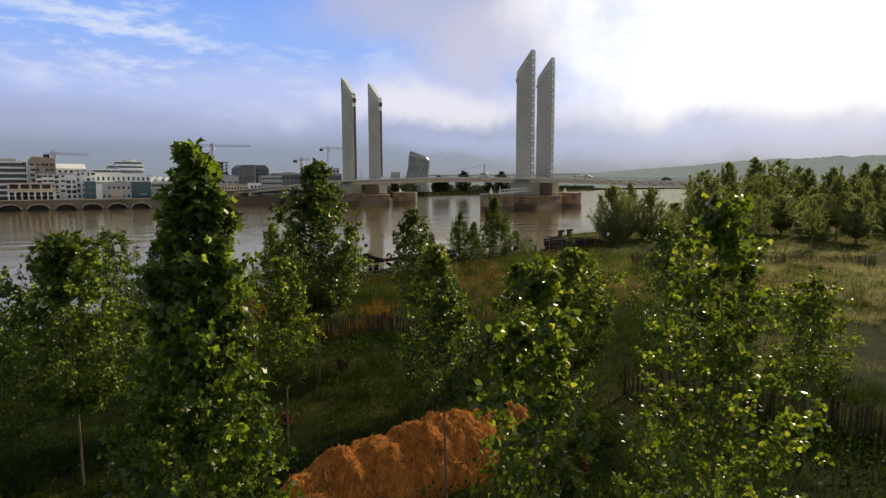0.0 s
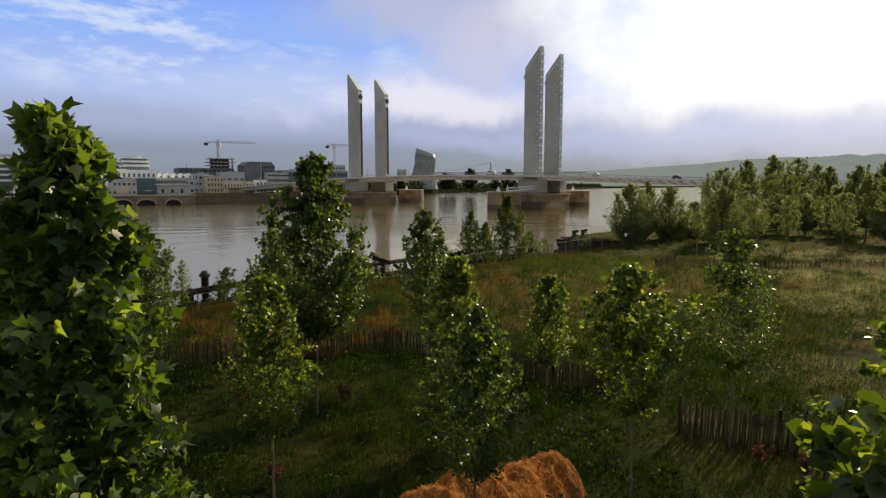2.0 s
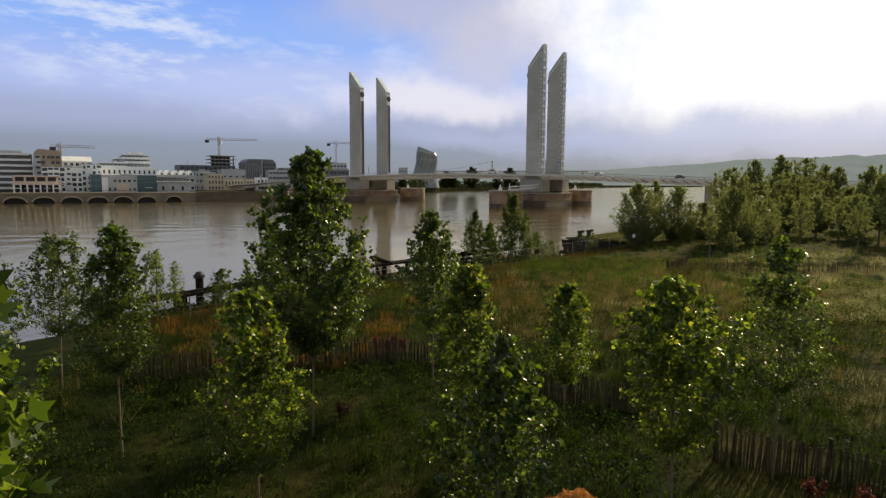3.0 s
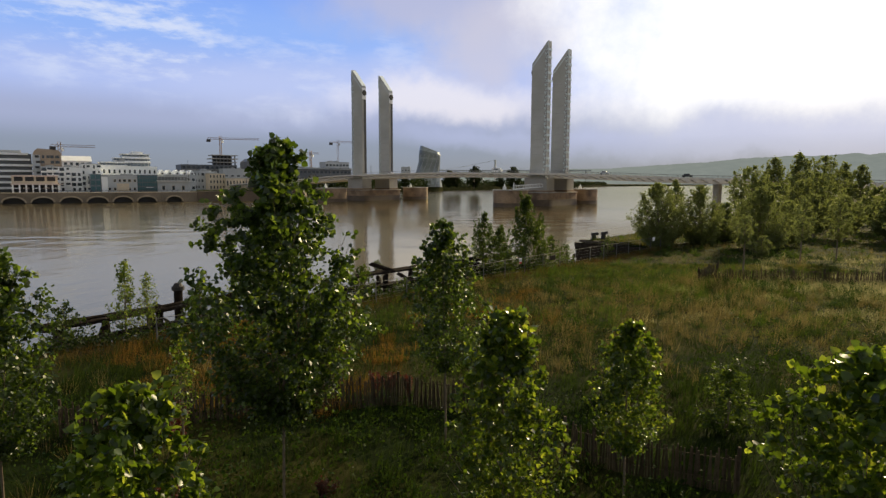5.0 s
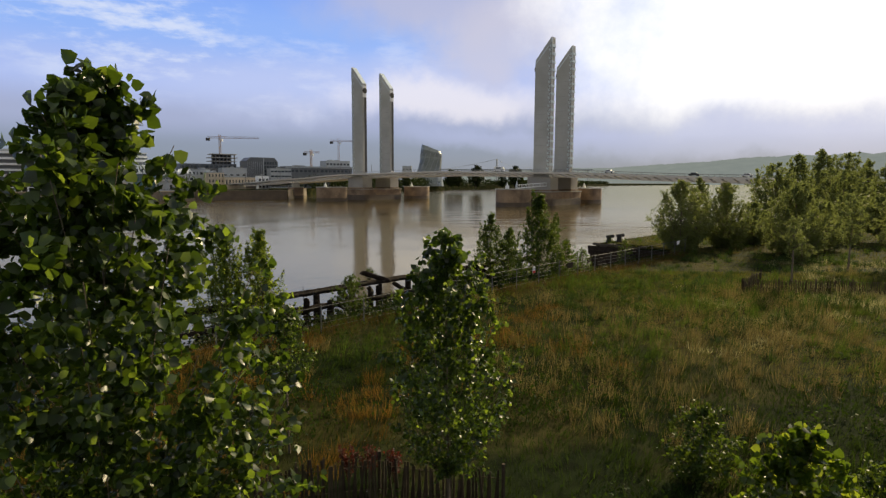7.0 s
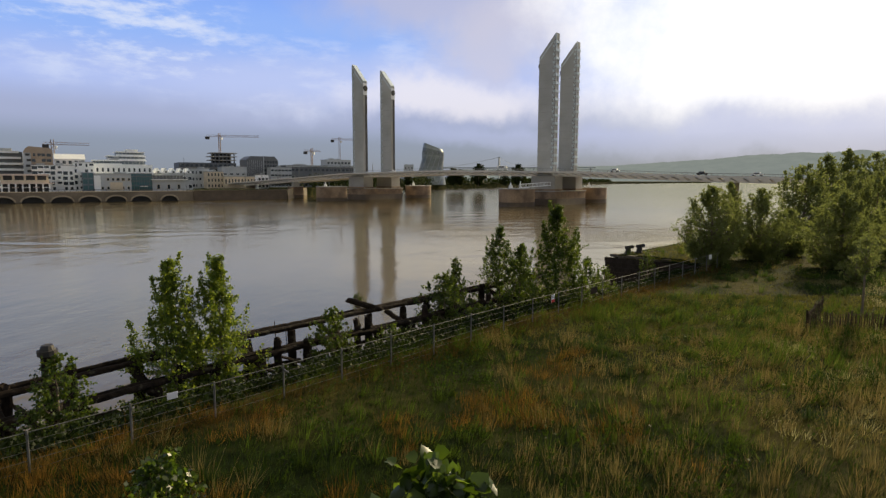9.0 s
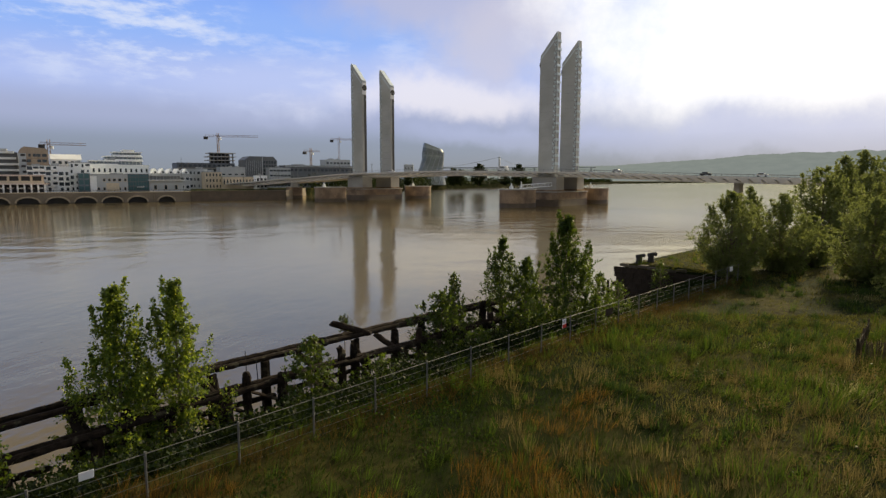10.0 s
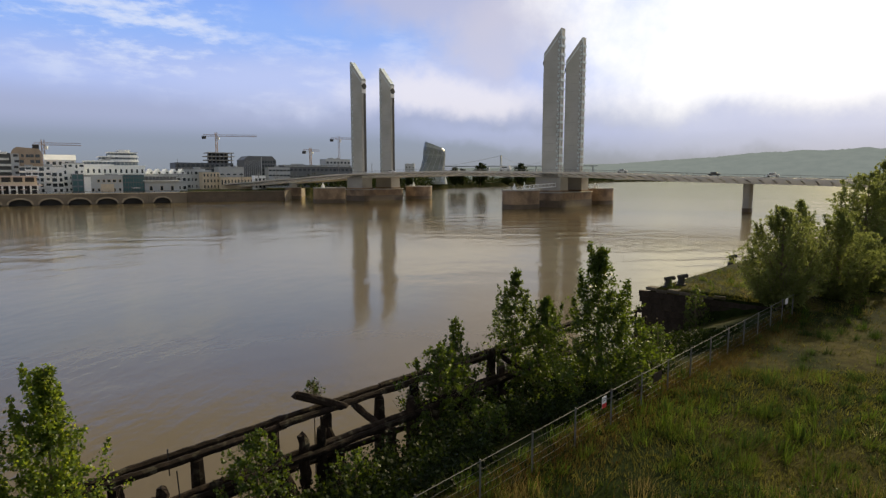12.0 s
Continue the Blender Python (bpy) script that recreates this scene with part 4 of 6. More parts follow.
stone = building("stone_warehouse", -191.2, 331.2, 17.2, 10, G0, 14.3, 2, 7, M_WALL_G, "pale grey stone facade on the quay", win=(1.0, 1.3), frame=M_WALL_S, mixed=7)
slab(stone, "light_bay", M_WALL_W, -7.2, -0.12, -0.8, 3.0, 0.3, 9.0)
slab(stone, "plaster_patch", M_WALL_S, 1.5, -0.06, 0.5, 6.0, 0.16, 4.2, "patch of warmer stone")
teal = thing("teal_glass_block", pose(-180.3, 339.4, G0, 0, 0, FRONT), "teal glass office block with dark mullions on the quay", "building", "riverside buildings")
slab(teal, "wall", M_TEAL, 0, 5, -1, 10.1, 10, 10.1)
slab(teal, "roof", M_WALL_D, 0, 5, 9.1, 10.5, 10.4, 0.4)
for k in range(9):
    slab(teal, "mullion", M_WALL_D, -5 + 1.25 * k, -0.05, -0.8, 0.16, 0.2, 9.9)
for k in range(4):
    slab(teal, "transom", M_WALL_D, 0, -0.05, 0.4 + 2.4 * k, 10.1, 0.2, 0.3)
slab(teal, "door_canopy", M_WALL_W, 0.8, -0.9, 2.4, 3.4, 1.8, 0.25)

saw = building("sawtooth_shed", -181.2, 376.2, 21.2, 14, G0, 15.0, 2, 7, M_WALL_G, "grey shed with a white sawtooth roof", win=(1.8, 1.8), clutter=False)
for k in range(5):
    bm = bmesh.new()
    x0 = -10.6 + 4.24 * k
    vs = [bm.verts.new(p) for p in ((x0, 0, 9.8), (x0 + 4.2, 0, 9.8), (x0 + 2.1, 0, 13.0), (x0, 14, 9.8), (x0 + 4.2, 14, 9.8), (x0 + 2.1, 14, 13.0))]
    for f in ((0, 1, 2), (5, 4, 3), (0, 2, 5, 3), (2, 1, 4, 5), (1, 0, 3, 4)):
        bm.faces.new([vs[i] for i in f])
    part("roof_gable", bm, M_WALL_W, saw)
    slab(saw, "gable_window", M_WINDOW, x0 + 2.1, -0.05, 10.2, 1.1, 0.1, 1.0)

# stone pavilion: rough wall, projecting slab, glazed upper deck behind a rail
pav = thing("stone_pavilion", pose(-169.3, 347.6, G0, 0, 0, FRONT), "low stone pavilion with a projecting slab and glazed upper deck", "building", "riverside buildings")
slab(pav, "wall", M_WALL_G, 0, 5, -1, 17.0, 9, 7.0)
slab(pav, "slab", M_WALL_W, 0, 4.4, 6.0, 18.6, 11.6, 0.35)
slab(pav, "upper_deck", M_WALL_D, 0, 7.5, 6.3, 16.0, 6, 2.1, "dark glazed upper deck")
slab(pav, "roof", M_ROOF, 0, 7.0, 8.4, 17.2, 8.4, 0.3)
for k in range(10):
    slab(pav, "post", M_WALL_G, -7.8 + 1.73 * k, 3.2, 6.3, 0.2, 0.2, 2.1)
slab(pav, "rail", M_STEEL, 0, -1.2, 7.2, 18.4, 0.1, 0.12)
for k in range(3):
    window(pav, -5.5 + 5.2 * k, 1.2, 1.3, 2.2, M_WINDOW, M_WALL_S, 0.5)

# building site: bare frame with stacked slabs
con = thing("concrete_frame_building", pose(-215.0, 500.9, G0, 0, 0, FRONT), "dark unfinished concrete building under a crane", "building", "riverside buildings")
slab(con, "wall", M_WALL_D, 0, 12, -1, 43.8, 22, 20.6)
for f in range(5):
    for b in range(12):
        window(con, -20.1 + 3.65 * b, 1.5 + 3.7 * f, 2.2, 2.0, M_WINDOW, M_WALL_D)
    slab(con, "floor_band", M_CONC, 0, 0.6, 0.4 + 3.7 * f, 44.2, 1.4, 0.4)
for k in range(3):
    slab(con, "bare_slab", M_CONC, 12.0 + 0.4 * k, 9, 21.6 + 2.9 * k, 22 - 1.4 * (1 - k) ** 2, 15, 0.6)
    for q in range(7):
        slab(con, "bare_column", M_WALL_D, 3.0 + 3.0 * q, 3.0, 19.2 + 2.9 * k, 0.8, 0.8, 2.6)
    slab(con, "inner_core", M_DARK, 12.0, 10, 19.2 + 2.9 * k, 14, 6, 2.5)

building("rough_grey_house", -196.0, 441.0, 15.0, 12, G0, 19.0, 3, 6, M_WALL_G, "grey weathered house behind the quay", win=(1.3, 1.8), frame=M_WALL_G, mixed=4)
building("beige_stone_house", -182.5, 437.7, 11.1, 12, G0, 16.9, 3, 5, M_WALL_S, "beige stone house with tall windows", win=(0.9, 1.9), frame=M_WALL_S)
building("beige_arcade", -163.3, 445.9, 31.0, 10, G0, 13.6, 1, 14, M_WALL_S, "low beige stone arcade", win=(0.9, 3.4), frame=M_WALL_S, ground_gap=1.5, clutter=False)
building("white_kiosk", -148.7, 438.1, 7.7, 6, G0, 14.6, 2, 3, M_WALL_W, "small white quayside kiosk")
building("grey_shed", -191.2, 493.7, 19.2, 14, G0, 21.4, 2, 4, M_WALL_G, "plain grey shed behind the quay", win=(2.4, 1.0), frame=M_WALL_G)
dark = thing("dark_office_block", pose(-176.7, 517.1, G0, 0, 0, FRONT), "dark metal office block with a chamfered roof", "building", "riverside buildings")
bm = bmesh.new()
prof = [(-13.1, -1), (13.1, -1), (13.1, 22.0), (10.0, 25.3), (-9.4, 25.3), (-13.1, 22.4)]
lo, hi = ([bm.verts.new((x, y, z)) for x, z in prof] for y in (0.0, 20.0))
for i in range(len(prof)):
    j = (i + 1) % len(prof)
    bm.faces.new((lo[i], lo[j], hi[j], hi[i]))
bm.faces.new(lo), bm.faces.new(hi[::-1])
bmesh.ops.recalc_face_normals(bm, faces=bm.faces)
part("wall", bm, M_WALL_D, dark)
for b in range(5):
    for f in range(6):
        window(dark, 2.2 + 2.3 * b, 3.0 + 3.3 * f, 1.7, 2.2, M_WINDOW, M_WALL_D)
for k in range(9):
    slab(dark, "cladding_rib", M_WALL_G, -12.2 + 1.6 * k, -0.08, 0, 0.14, 0.2, 21.8)
slab(dark, "corner_post", M_WALL_G, 0.9, -0.12, 0, 0.5, 0.3, 24.6)
wing = building("office_wing", -160.9, 516.4, 17.8, 12, G0, 21.4, 4, 6, M_WALL_G, "grey office wing with long window bands", win=(2.5, 1.4), frame=M_WALL_G)
band = building("long_low_depot", -136.0, 548.0, 62, 16, G0, 23.6, 3, 16, M_WALL_D, "long dark depot with a ribbed roof edge", win=(2.6, 1.8), frame=M_WALL_D)
slab(band, "roof_edge", M_WALL_G, 0, -0.6, 17.2, 63, 1.2, 0.7)
site = building("site_block", -127.0, 579.3, 23.9, 14, G0, 29.6, 5, 7, M_WALL_G, "grey block under construction", win=(2.2, 1.8), frame=M_WALL_G)
building("small_far_block", -78.4, 727.7, 11.1, 10, G0, 28.8, 4, 3, M_WALL_G, "small grey block far along the bank", ang=5)


def crane(x, y, z_top, jib, back, ang, base):
    root = thing("tower_crane", pose(x, y, base, 0, 0, ang), "slender tower crane over a building site", "crane", "tower cranes")
    H = z_top - base
    bm = bmesh.new()
    for sx in (-0.7, 0.7):
        for sy in (-0.7, 0.7):
            beam(bm, (sx, sy, 0), (sx, sy, H + 3), 0.28)
    z, s = 0.0, 1
    while z < H:
        for sy in (-0.7, 0.7):
            beam(bm, (-0.7 * s, sy, z), (0.7 * s, sy, z + 2), 0.16)
        z, s = z + 2, -s
    part("mast", bm, M_CRANE, root)
    bm = bmesh.new()
    for sy in (-0.6, 0.6):
        beam(bm, (-back, sy, H), (jib, sy, H), 0.26)
    beam(bm, (-back * 0.9, 0, H + 1.4), (jib, 0, H + 1.2), 0.22)
    x0, s = -back, 0
    while x0 < jib - 2:
        beam(bm, (x0, 0.6 if s else -0.6, H), (x0 + 2, 0, H + 1.3), 0.14)
        x0, s = x0 + 2, 1 - s
    part("jib", bm, M_CRANE, root)
    bm = bmesh.new()
    box(bm, -back + 1.5, 0, H - 2.2, 3.2, 1.6, 2.2)
    part("counterweight", bm, M_DARK, root)
    bm = bmesh.new()
    box(bm, 1.4, 0.9, H - 2.6, 1.6, 1.4, 2.0)
    part("cab", bm, M_WALL_W, root)


crane(-214.0, 521.0, 46.8, 32, 11, 12, 30.6)
crane(-252.0, 372.0, 32.0, 19, 5, 30, 5.3)
crane(-129.0, 592.0, 48.6, 15, 8, 12, 29.4)
crane(-146.0, 556.0, 36.2, 8, 7, 0, 23.4)

# rounded glass museum tower, leaning back at the top
museum = thing("museum_tower", pose(-56.0, 809.1, G0 - 0.1), "tall rounded tower of glass and metal with a slanting top", "museum")


def museum_ring(z):
    """Half width and sideways shift: a wide foot, a waist, and a swelling top."""
    k = z / 54.0
    w = 13.3 + 1.2 * max(0.0, k - 0.30) - 24.0 * max(0.0, k - 0.80) ** 1.5 + 18.0 * max(0.0, 0.62 - k) ** 1.6
    return w, -8.0 * max(0.0, 0.62 - k) + 0.9 * max(0.0, k - 0.5)


for i in range(18):
    z0, z1 = i * 3.0, i * 3.0 + 3.0
    bm = bmesh.new()
    rows_ = []
    for z in (z0 + 0.12, z1):
        w, sh = museum_ring(z)
        ring = []
        for q in range(28):
            t = 2 * math.pi * q / 28
            cut = max(0.0, z - 34) * 0.46 * (0.5 + 0.5 * math.cos(t))
            ring.append(bm.verts.new((sh + w * math.cos(t), w * 0.8 * math.sin(t), z - cut)))
        rows_.append(ring)
    for q in range(28):
        r = (q + 1) % 28
        bm.faces.new((rows_[0][q], rows_[0][r], rows_[1][r], rows_[1][q]))
    if i == 17:
        bm.faces.new(rows_[1])
    part("cladding_band", bm, M_CLAD if i < 12 and i % 4 else M_CLAD_L, museum)
for q in range(14):
    t0 = 2 * math.pi * q / 14
    bm = bmesh.new()
    prev = None
    for i in range(15):
        z = i * 3.0
        w, sh = museum_ring(z)
        t = t0 + 0.05 * i
        p = (sh + (w + 0.2) * math.cos(t), (w + 0.2) * 0.8 * math.sin(t), z)
        if prev:
            beam(bm, prev, p, 0.5)
        prev = p
    part("facade_rib", bm, M_ROOF, museum)

span = thing("suspension_bridge", pose(95, 2498, 0, 0, 0, -8), "pale suspension bridge far down the river", "bridge")
for x0 in (0, 215):
    bm = bmesh.new()
    for dy in (-8, 8):
        box(bm, x0, dy, -3, 5, 4, 106)
    box(bm, x0, 0, 92, 5, 16, 5)
    part("tower", bm, M_WALL_G, span)
bm = bmesh.new()
box(bm, 60, 0, 58, 640, 18, 4)
part("deck", bm, M_WALL_G, span)
bm = bmesh.new()
for dy in (-8, 8):
    pts = [(-230 + 230 * k / 6, dy, 62 + 40 * (k / 6) ** 1.3) for k in range(7)] + [(215 * k / 10, dy, 66 + 36 * (2 * k / 10 - 1) ** 2) for k in range(1, 11)]
    tube(bm, pts, [0.35] * len(pts), 5)
part("cable", bm, M_WALL_G, span)
for k in range(6):
    bm = bmesh.new()
    box(bm, -310 + 130 * k if k < 3 else 140 + 110 * (k - 3), 0, -3, 5, 14, 62)
    part("pier", bm, M_WALL_G, span)

mast = thing("flag_mast", pose(-167.4, 361.5, G0), "tall slim dark mast on the quay", "mast")
bm = bmesh.new()
beam(bm, (0, 0, -0.2), (0, 0, 18.8), 0.35, sides=6, w2=0.15)
part("pole", bm, M_DARK, mast)


# vehicles crossing the bridge and waiting on it
def vehicle(s, w, kind, paint):
    L, Hh = (4.3, 1.45) if kind == "car" else (6.0, 2.6)
    p = bridge_point(s, w, deck_z(s) + 0.08)
    root = thing(kind, pose(p.x, p.y, p.z, 0, 0, math.degrees(math.atan2(-AX.y, -AX.x))), f"{'white' if paint is M_WHITE else 'dark'} {kind} on the bridge deck", kind, "bridge traffic")
    bm = bmesh.new()
    box(bm, 0, 0, 0.3, L, 1.8, Hh * 0.45, bevel=0.12)
    box(bm, -0.2, 0, 0.3 + Hh * 0.44, L * (0.55 if kind == "car" else 0.9), 1.6, Hh * 0.4, bevel=0.18)
    part("body", bm, paint, root)
    bm = bmesh.new()
    box(bm, -0.2, 0, 0.36 + Hh * 0.46, L * (0.5 if kind == "car" else 0.5), 1.66, Hh * 0.26, bevel=0.05)
    part("window", bm, M_WINDOW, root)
    for x in (-L * 0.32, L * 0.32):
        for y in (-0.82, 0.82):
            bm = bmesh.new()
            beam(bm, (x, y - 0.1, 0.32), (x, y + 0.1, 0.32), 0.64, sides=12)
            part("wheel", bm, M_BLACK, root)


for s, w, kind, paint in ((-62, 14, "car", M_DARK), (-84, 8, "car", M_WHITE), (36, 14, "van", M_WHITE), (112, 14, "car", M_WHITE), (-24, 14, "car", M_WHITE)):
    vehicle(s, w, kind, paint)


# ---- trees ----
def leaf_cloud(name, centers, out_dirs, sizes, mat, rng, droop=0.5, simple=False, lobed=False):
    """Many small pointed leaves, each two four-sided halves folded along the rib; simple: one four-sided leaf."""
    n = len(centers)
    axis = out_dirs * 0.6 + rng.normal(0, 0.7, (n, 3))
    axis[:, 2] -= droop
    axis /= np.linalg.norm(axis, axis=1)[:, None]
    side = np.cross(axis, rng.normal(0, 1, (n, 3)))
    side /= np.linalg.norm(side, axis=1)[:, None] + 1e-9
    nor = np.cross(axis, side)
    s = sizes[:, None]
    base = centers
    tip = centers + axis * s
    fold = nor * s * 0.10
    if simple:
        verts = np.stack([base, centers + axis * s * 0.4 - side * s * 0.42, tip, centers + axis * s * 0.4 + side * s * 0.42], 1).reshape(-1, 3)
        return raw_mesh(name, verts, np.arange(n * 4).reshape(-1, 4), mat)
    if lobed:
        # broad leaf with three pointed lobes
        def at(along, across, up):
            return centers + axis * s * along + side * s * across + nor * s * up
        ring = [base, at(0.10, -0.30, 0.04), at(0.42, -0.62, 0.10), at(0.52, -0.24, 0.05), tip, at(0.52, 0.24, 0.05), at(0.42, 0.62, 0.10), at(0.10, 0.30, 0.04)]
        k = np.arange(n)[:, None] * 8
        quads = np.concatenate([k + np.array([[0, 1, 2, 3]]), k + np.array([[0, 3, 4, 5]]), k + np.array([[0, 5, 6, 7]])], 1).reshape(-1, 4)
        return raw_mesh(name, np.stack(ring, 1).reshape(-1, 3), quads, mat)
    l1, l2 = centers + axis * s * 0.24 - side * s * 0.50 + fold, centers + axis * s * 0.64 - side * s * 0.38 + fold
    r1, r2 = centers + axis * s * 0.24 + side * s * 0.50 + fold, centers + axis * s * 0.64 + side * s * 0.38 + fold
    verts = np.stack([base, l1, l2, tip, r2, r1], 1).reshape(-1, 3)
    k = np.arange(n)[:, None] * 6
    quads = np.concatenate([k + np.array([[0, 1, 2, 3]]), k + np.array([[0, 3, 4, 5]])], 1).reshape(-1, 4)
    return raw_mesh(name, verts, quads, mat)


def crown_width(f, shape):
    """Half width of a crown at the height fraction f, for columnar, egg-shaped and broad trees."""
    if shape == "column":
        return (min(1, f / 0.22) ** 0.6) * (1 - f) ** 0.42 * 1.08
    if shape == "egg":
        return (min(1, f / 0.30) ** 0.7) * (1 - f) ** 0.60 * 1.30
    if shape == "poplar":
        return (min(1, f / 0.36) ** 0.8) * (1 - f) ** 0.70 * 1.36
    if shape == "vase":
        return (0.35 + 0.65 * min(1, f / 0.6) ** 0.8) * (1 - f ** 5) ** 0.8
    if shape == "spire":
        return (min(1, f / 0.30) ** 0.6) * (1 - f) ** 0.78 * 1.36
    if shape == "plume":
        # broad leafy foot, slender top
        return min(1, f / 0.10) ** 0.5 * (0.34 * (1 - f) ** 0.7 + 0.72 * max(0.0, 1 - f / 0.92) ** 1.1)
    if shape == "bushy":
        return (0.55 + 0.45 * min(1, f / 0.35)) * (1 - f ** 2.2) ** 0.75 * 1.08
    if shape == "cone":
        return (min(1, f / 0.12) ** 0.6) * (1 - f) ** 0.85 * 1.2
    return (min(1, f / 0.35) ** 0.6) * (1 - f) ** 0.5 * 1.25


def tree(name, x, y, z0, top, crown0, radius, leaves, size, shape, mat, label, category, group="", seed=1, lean=(0, 0), limbs=34, bark=None, trunk_r=0.021, lobed=False, climb=1.0, simple=False, tuft=1.0, shoots=0, graded=False, low=0.9):
    """A young tree: tapered trunk, rising limbs with twigs, and a crown of single leaves set along the twigs."""
    rng = np.random.default_rng(seed)
    H, c0 = top - z0, crown0 - z0
    root = thing(name, pose(x, y, z0), label, category, group)

    def axis_at(z):
        k = z / H
        return np.array([lean[0] * k * k + 0.05 * H * 0.15 * math.sin(3.1 * k + seed), lean[1] * k * k + 0.05 * H * 0.15 * math.cos(2.3 * k + seed * 2), z])

    bm = bmesh.new()
    zs = [0, 0.15 * H, 0.35 * H, 0.55 * H, 0.75 * H, 0.9 * H, 0.99 * H]
    pts = [axis_at(z) for z in zs]
    pts[0][2] -= 0.3
    tube(bm, pts, [trunk_r * 1.5, trunk_r * 1.1, trunk_r, trunk_r * 0.75, trunk_r * 0.45, trunk_r * 0.2, 0.004], 8)
    part("trunk", bm, bark or M_BARK, root, smooth=True)
    bm = bmesh.new()
    centers, outs = [], []
    ends = []
    for i in range(limbs):
        f = (i + rng.uniform(0, 0.8)) / limbs
        f = f ** low
        zc = c0 + f * (H - c0) * 0.985
        R = radius * crown_width(f, shape) * rng.uniform(0.72, 1.18) + 0.05
        ang = i * 2.39996 + rng.uniform(-0.5, 0.5)
        d = np.array([math.cos(ang), math.sin(ang), 0])
        rise = R * rng.uniform(0.5, 1.1) * climb
        start = axis_at(max(zc - rise, c0 * 0.92))
        end = axis_at(zc) + d * R + np.array([0, 0, R * 0.15])
        mid = (start + end) / 2 + np.array([0, 0, -0.08 * R]) + d * 0.08 * R
        r0 = trunk_r * 0.42 * (1 - f * 0.7)
        tube(bm, [start, mid, end], [r0, r0 * 0.6, 0.004], 4)
        ends.append((start, mid, end, R, d))
    tagged(part("limb_frame", bm, bark or M_BARK, root), kind="stuff")
    per = max(1, leaves // limbs)
    for start, mid, end, R, d in ends:
        cnt = int(per * rng.uniform(0.6, 1.4) * (0.35 + 0.65 * min(1.0, R / radius)))
        twigs = max(3, cnt // 14)
        tt = rng.uniform(0.10, 1.0, twigs)
        base = np.where(tt[:, None] < 0.5, start + (mid - start) * tt[:, None] * 2, mid + (end - mid) * (tt[:, None] * 2 - 1))
        tdir = rng.normal(0, 1, (twigs, 3)) * np.array([1, 1, 0.75]) + d * 0.5 + np.array([0, 0, 0.35])
        tdir /= np.linalg.norm(tdir, axis=1)[:, None]
        tlen = rng.uniform(0.16, 0.42, twigs) * (0.35 + 0.65 * radius) * min(1.0, 0.35 + 0.75 * R / radius) * tuft
        which = rng.integers(0, twigs, cnt)
        c = base[which] + tdir[which] * (tlen[which] * rng.uniform(0.15, 1.0, cnt) ** 0.7)[:, None] + rng.normal(0, size * 0.45, (cnt, 3))
        centers.append(c)
        outs.append(tdir[which])
    # upright side shoots that break the outline
    for i in range(shoots):
        f = rng.uniform(0.35, 0.86)
        a = rng.uniform(0, 6.283)
        R = radius * crown_width(f, shape) * rng.uniform(0.45, 0.95)
        foot = axis_at(c0 + f * (H - c0)) + np.array([math.cos(a), math.sin(a), 0]) * R
        ln = rng.uniform(0.14, 0.26) * (H - c0) * (1.15 - 0.5 * f)
        cnt = int(max(18, leaves / 160))
        k = rng.uniform(0, 1, cnt)
        c = foot + np.outer(k * ln, np.array([0.22 * math.cos(a), 0.22 * math.sin(a), 1.0])) + rng.normal(0, 1, (cnt, 3)) * ((0.03 + 0.17 * (1 - k)) * ln * 0.55)[:, None]
        centers.append(c)
        outs.append(rng.normal(0, 1, (cnt, 3)) + np.array([0, 0, 0.6]))
    # a leading shoot with leaves to the very tip
    cnt = max(12, min(45, leaves // 200))
    zt = H - rng.uniform(0.0, min(0.6, 0.1 * H), cnt)
    c = np.array([axis_at(z) for z in zt]) + rng.normal(0, 1, (cnt, 3)) * np.array([1, 1, 0.2]) * (0.02 + 0.14 * (H - zt))[:, None]
    centers.append(c)
    outs.append(rng.normal(0, 1, (cnt, 3)))
    centers, outs = np.concatenate(centers), np.concatenate(outs)
    sizes = size * rng.uniform(0.6, 1.25, len(centers))
    if graded:
        sizes *= 0.62 + 0.52 * np.clip((centers[:, 2] - c0) / (H - c0), 0, 1)
    crown = new("crown", leaf_cloud("crown", centers, outs, sizes, mat, rng, simple=simple, lobed=lobed))
    crown.parent = root
    tagged(crown, kind="stuff")
    return root


POPLAR = "young poplar with a slim pale trunk and glossy green leaves"
POPLAR_Y = "young poplar with bright yellow-green backlit leaves in the meadow"
G = "young poplars planted in the meadow"
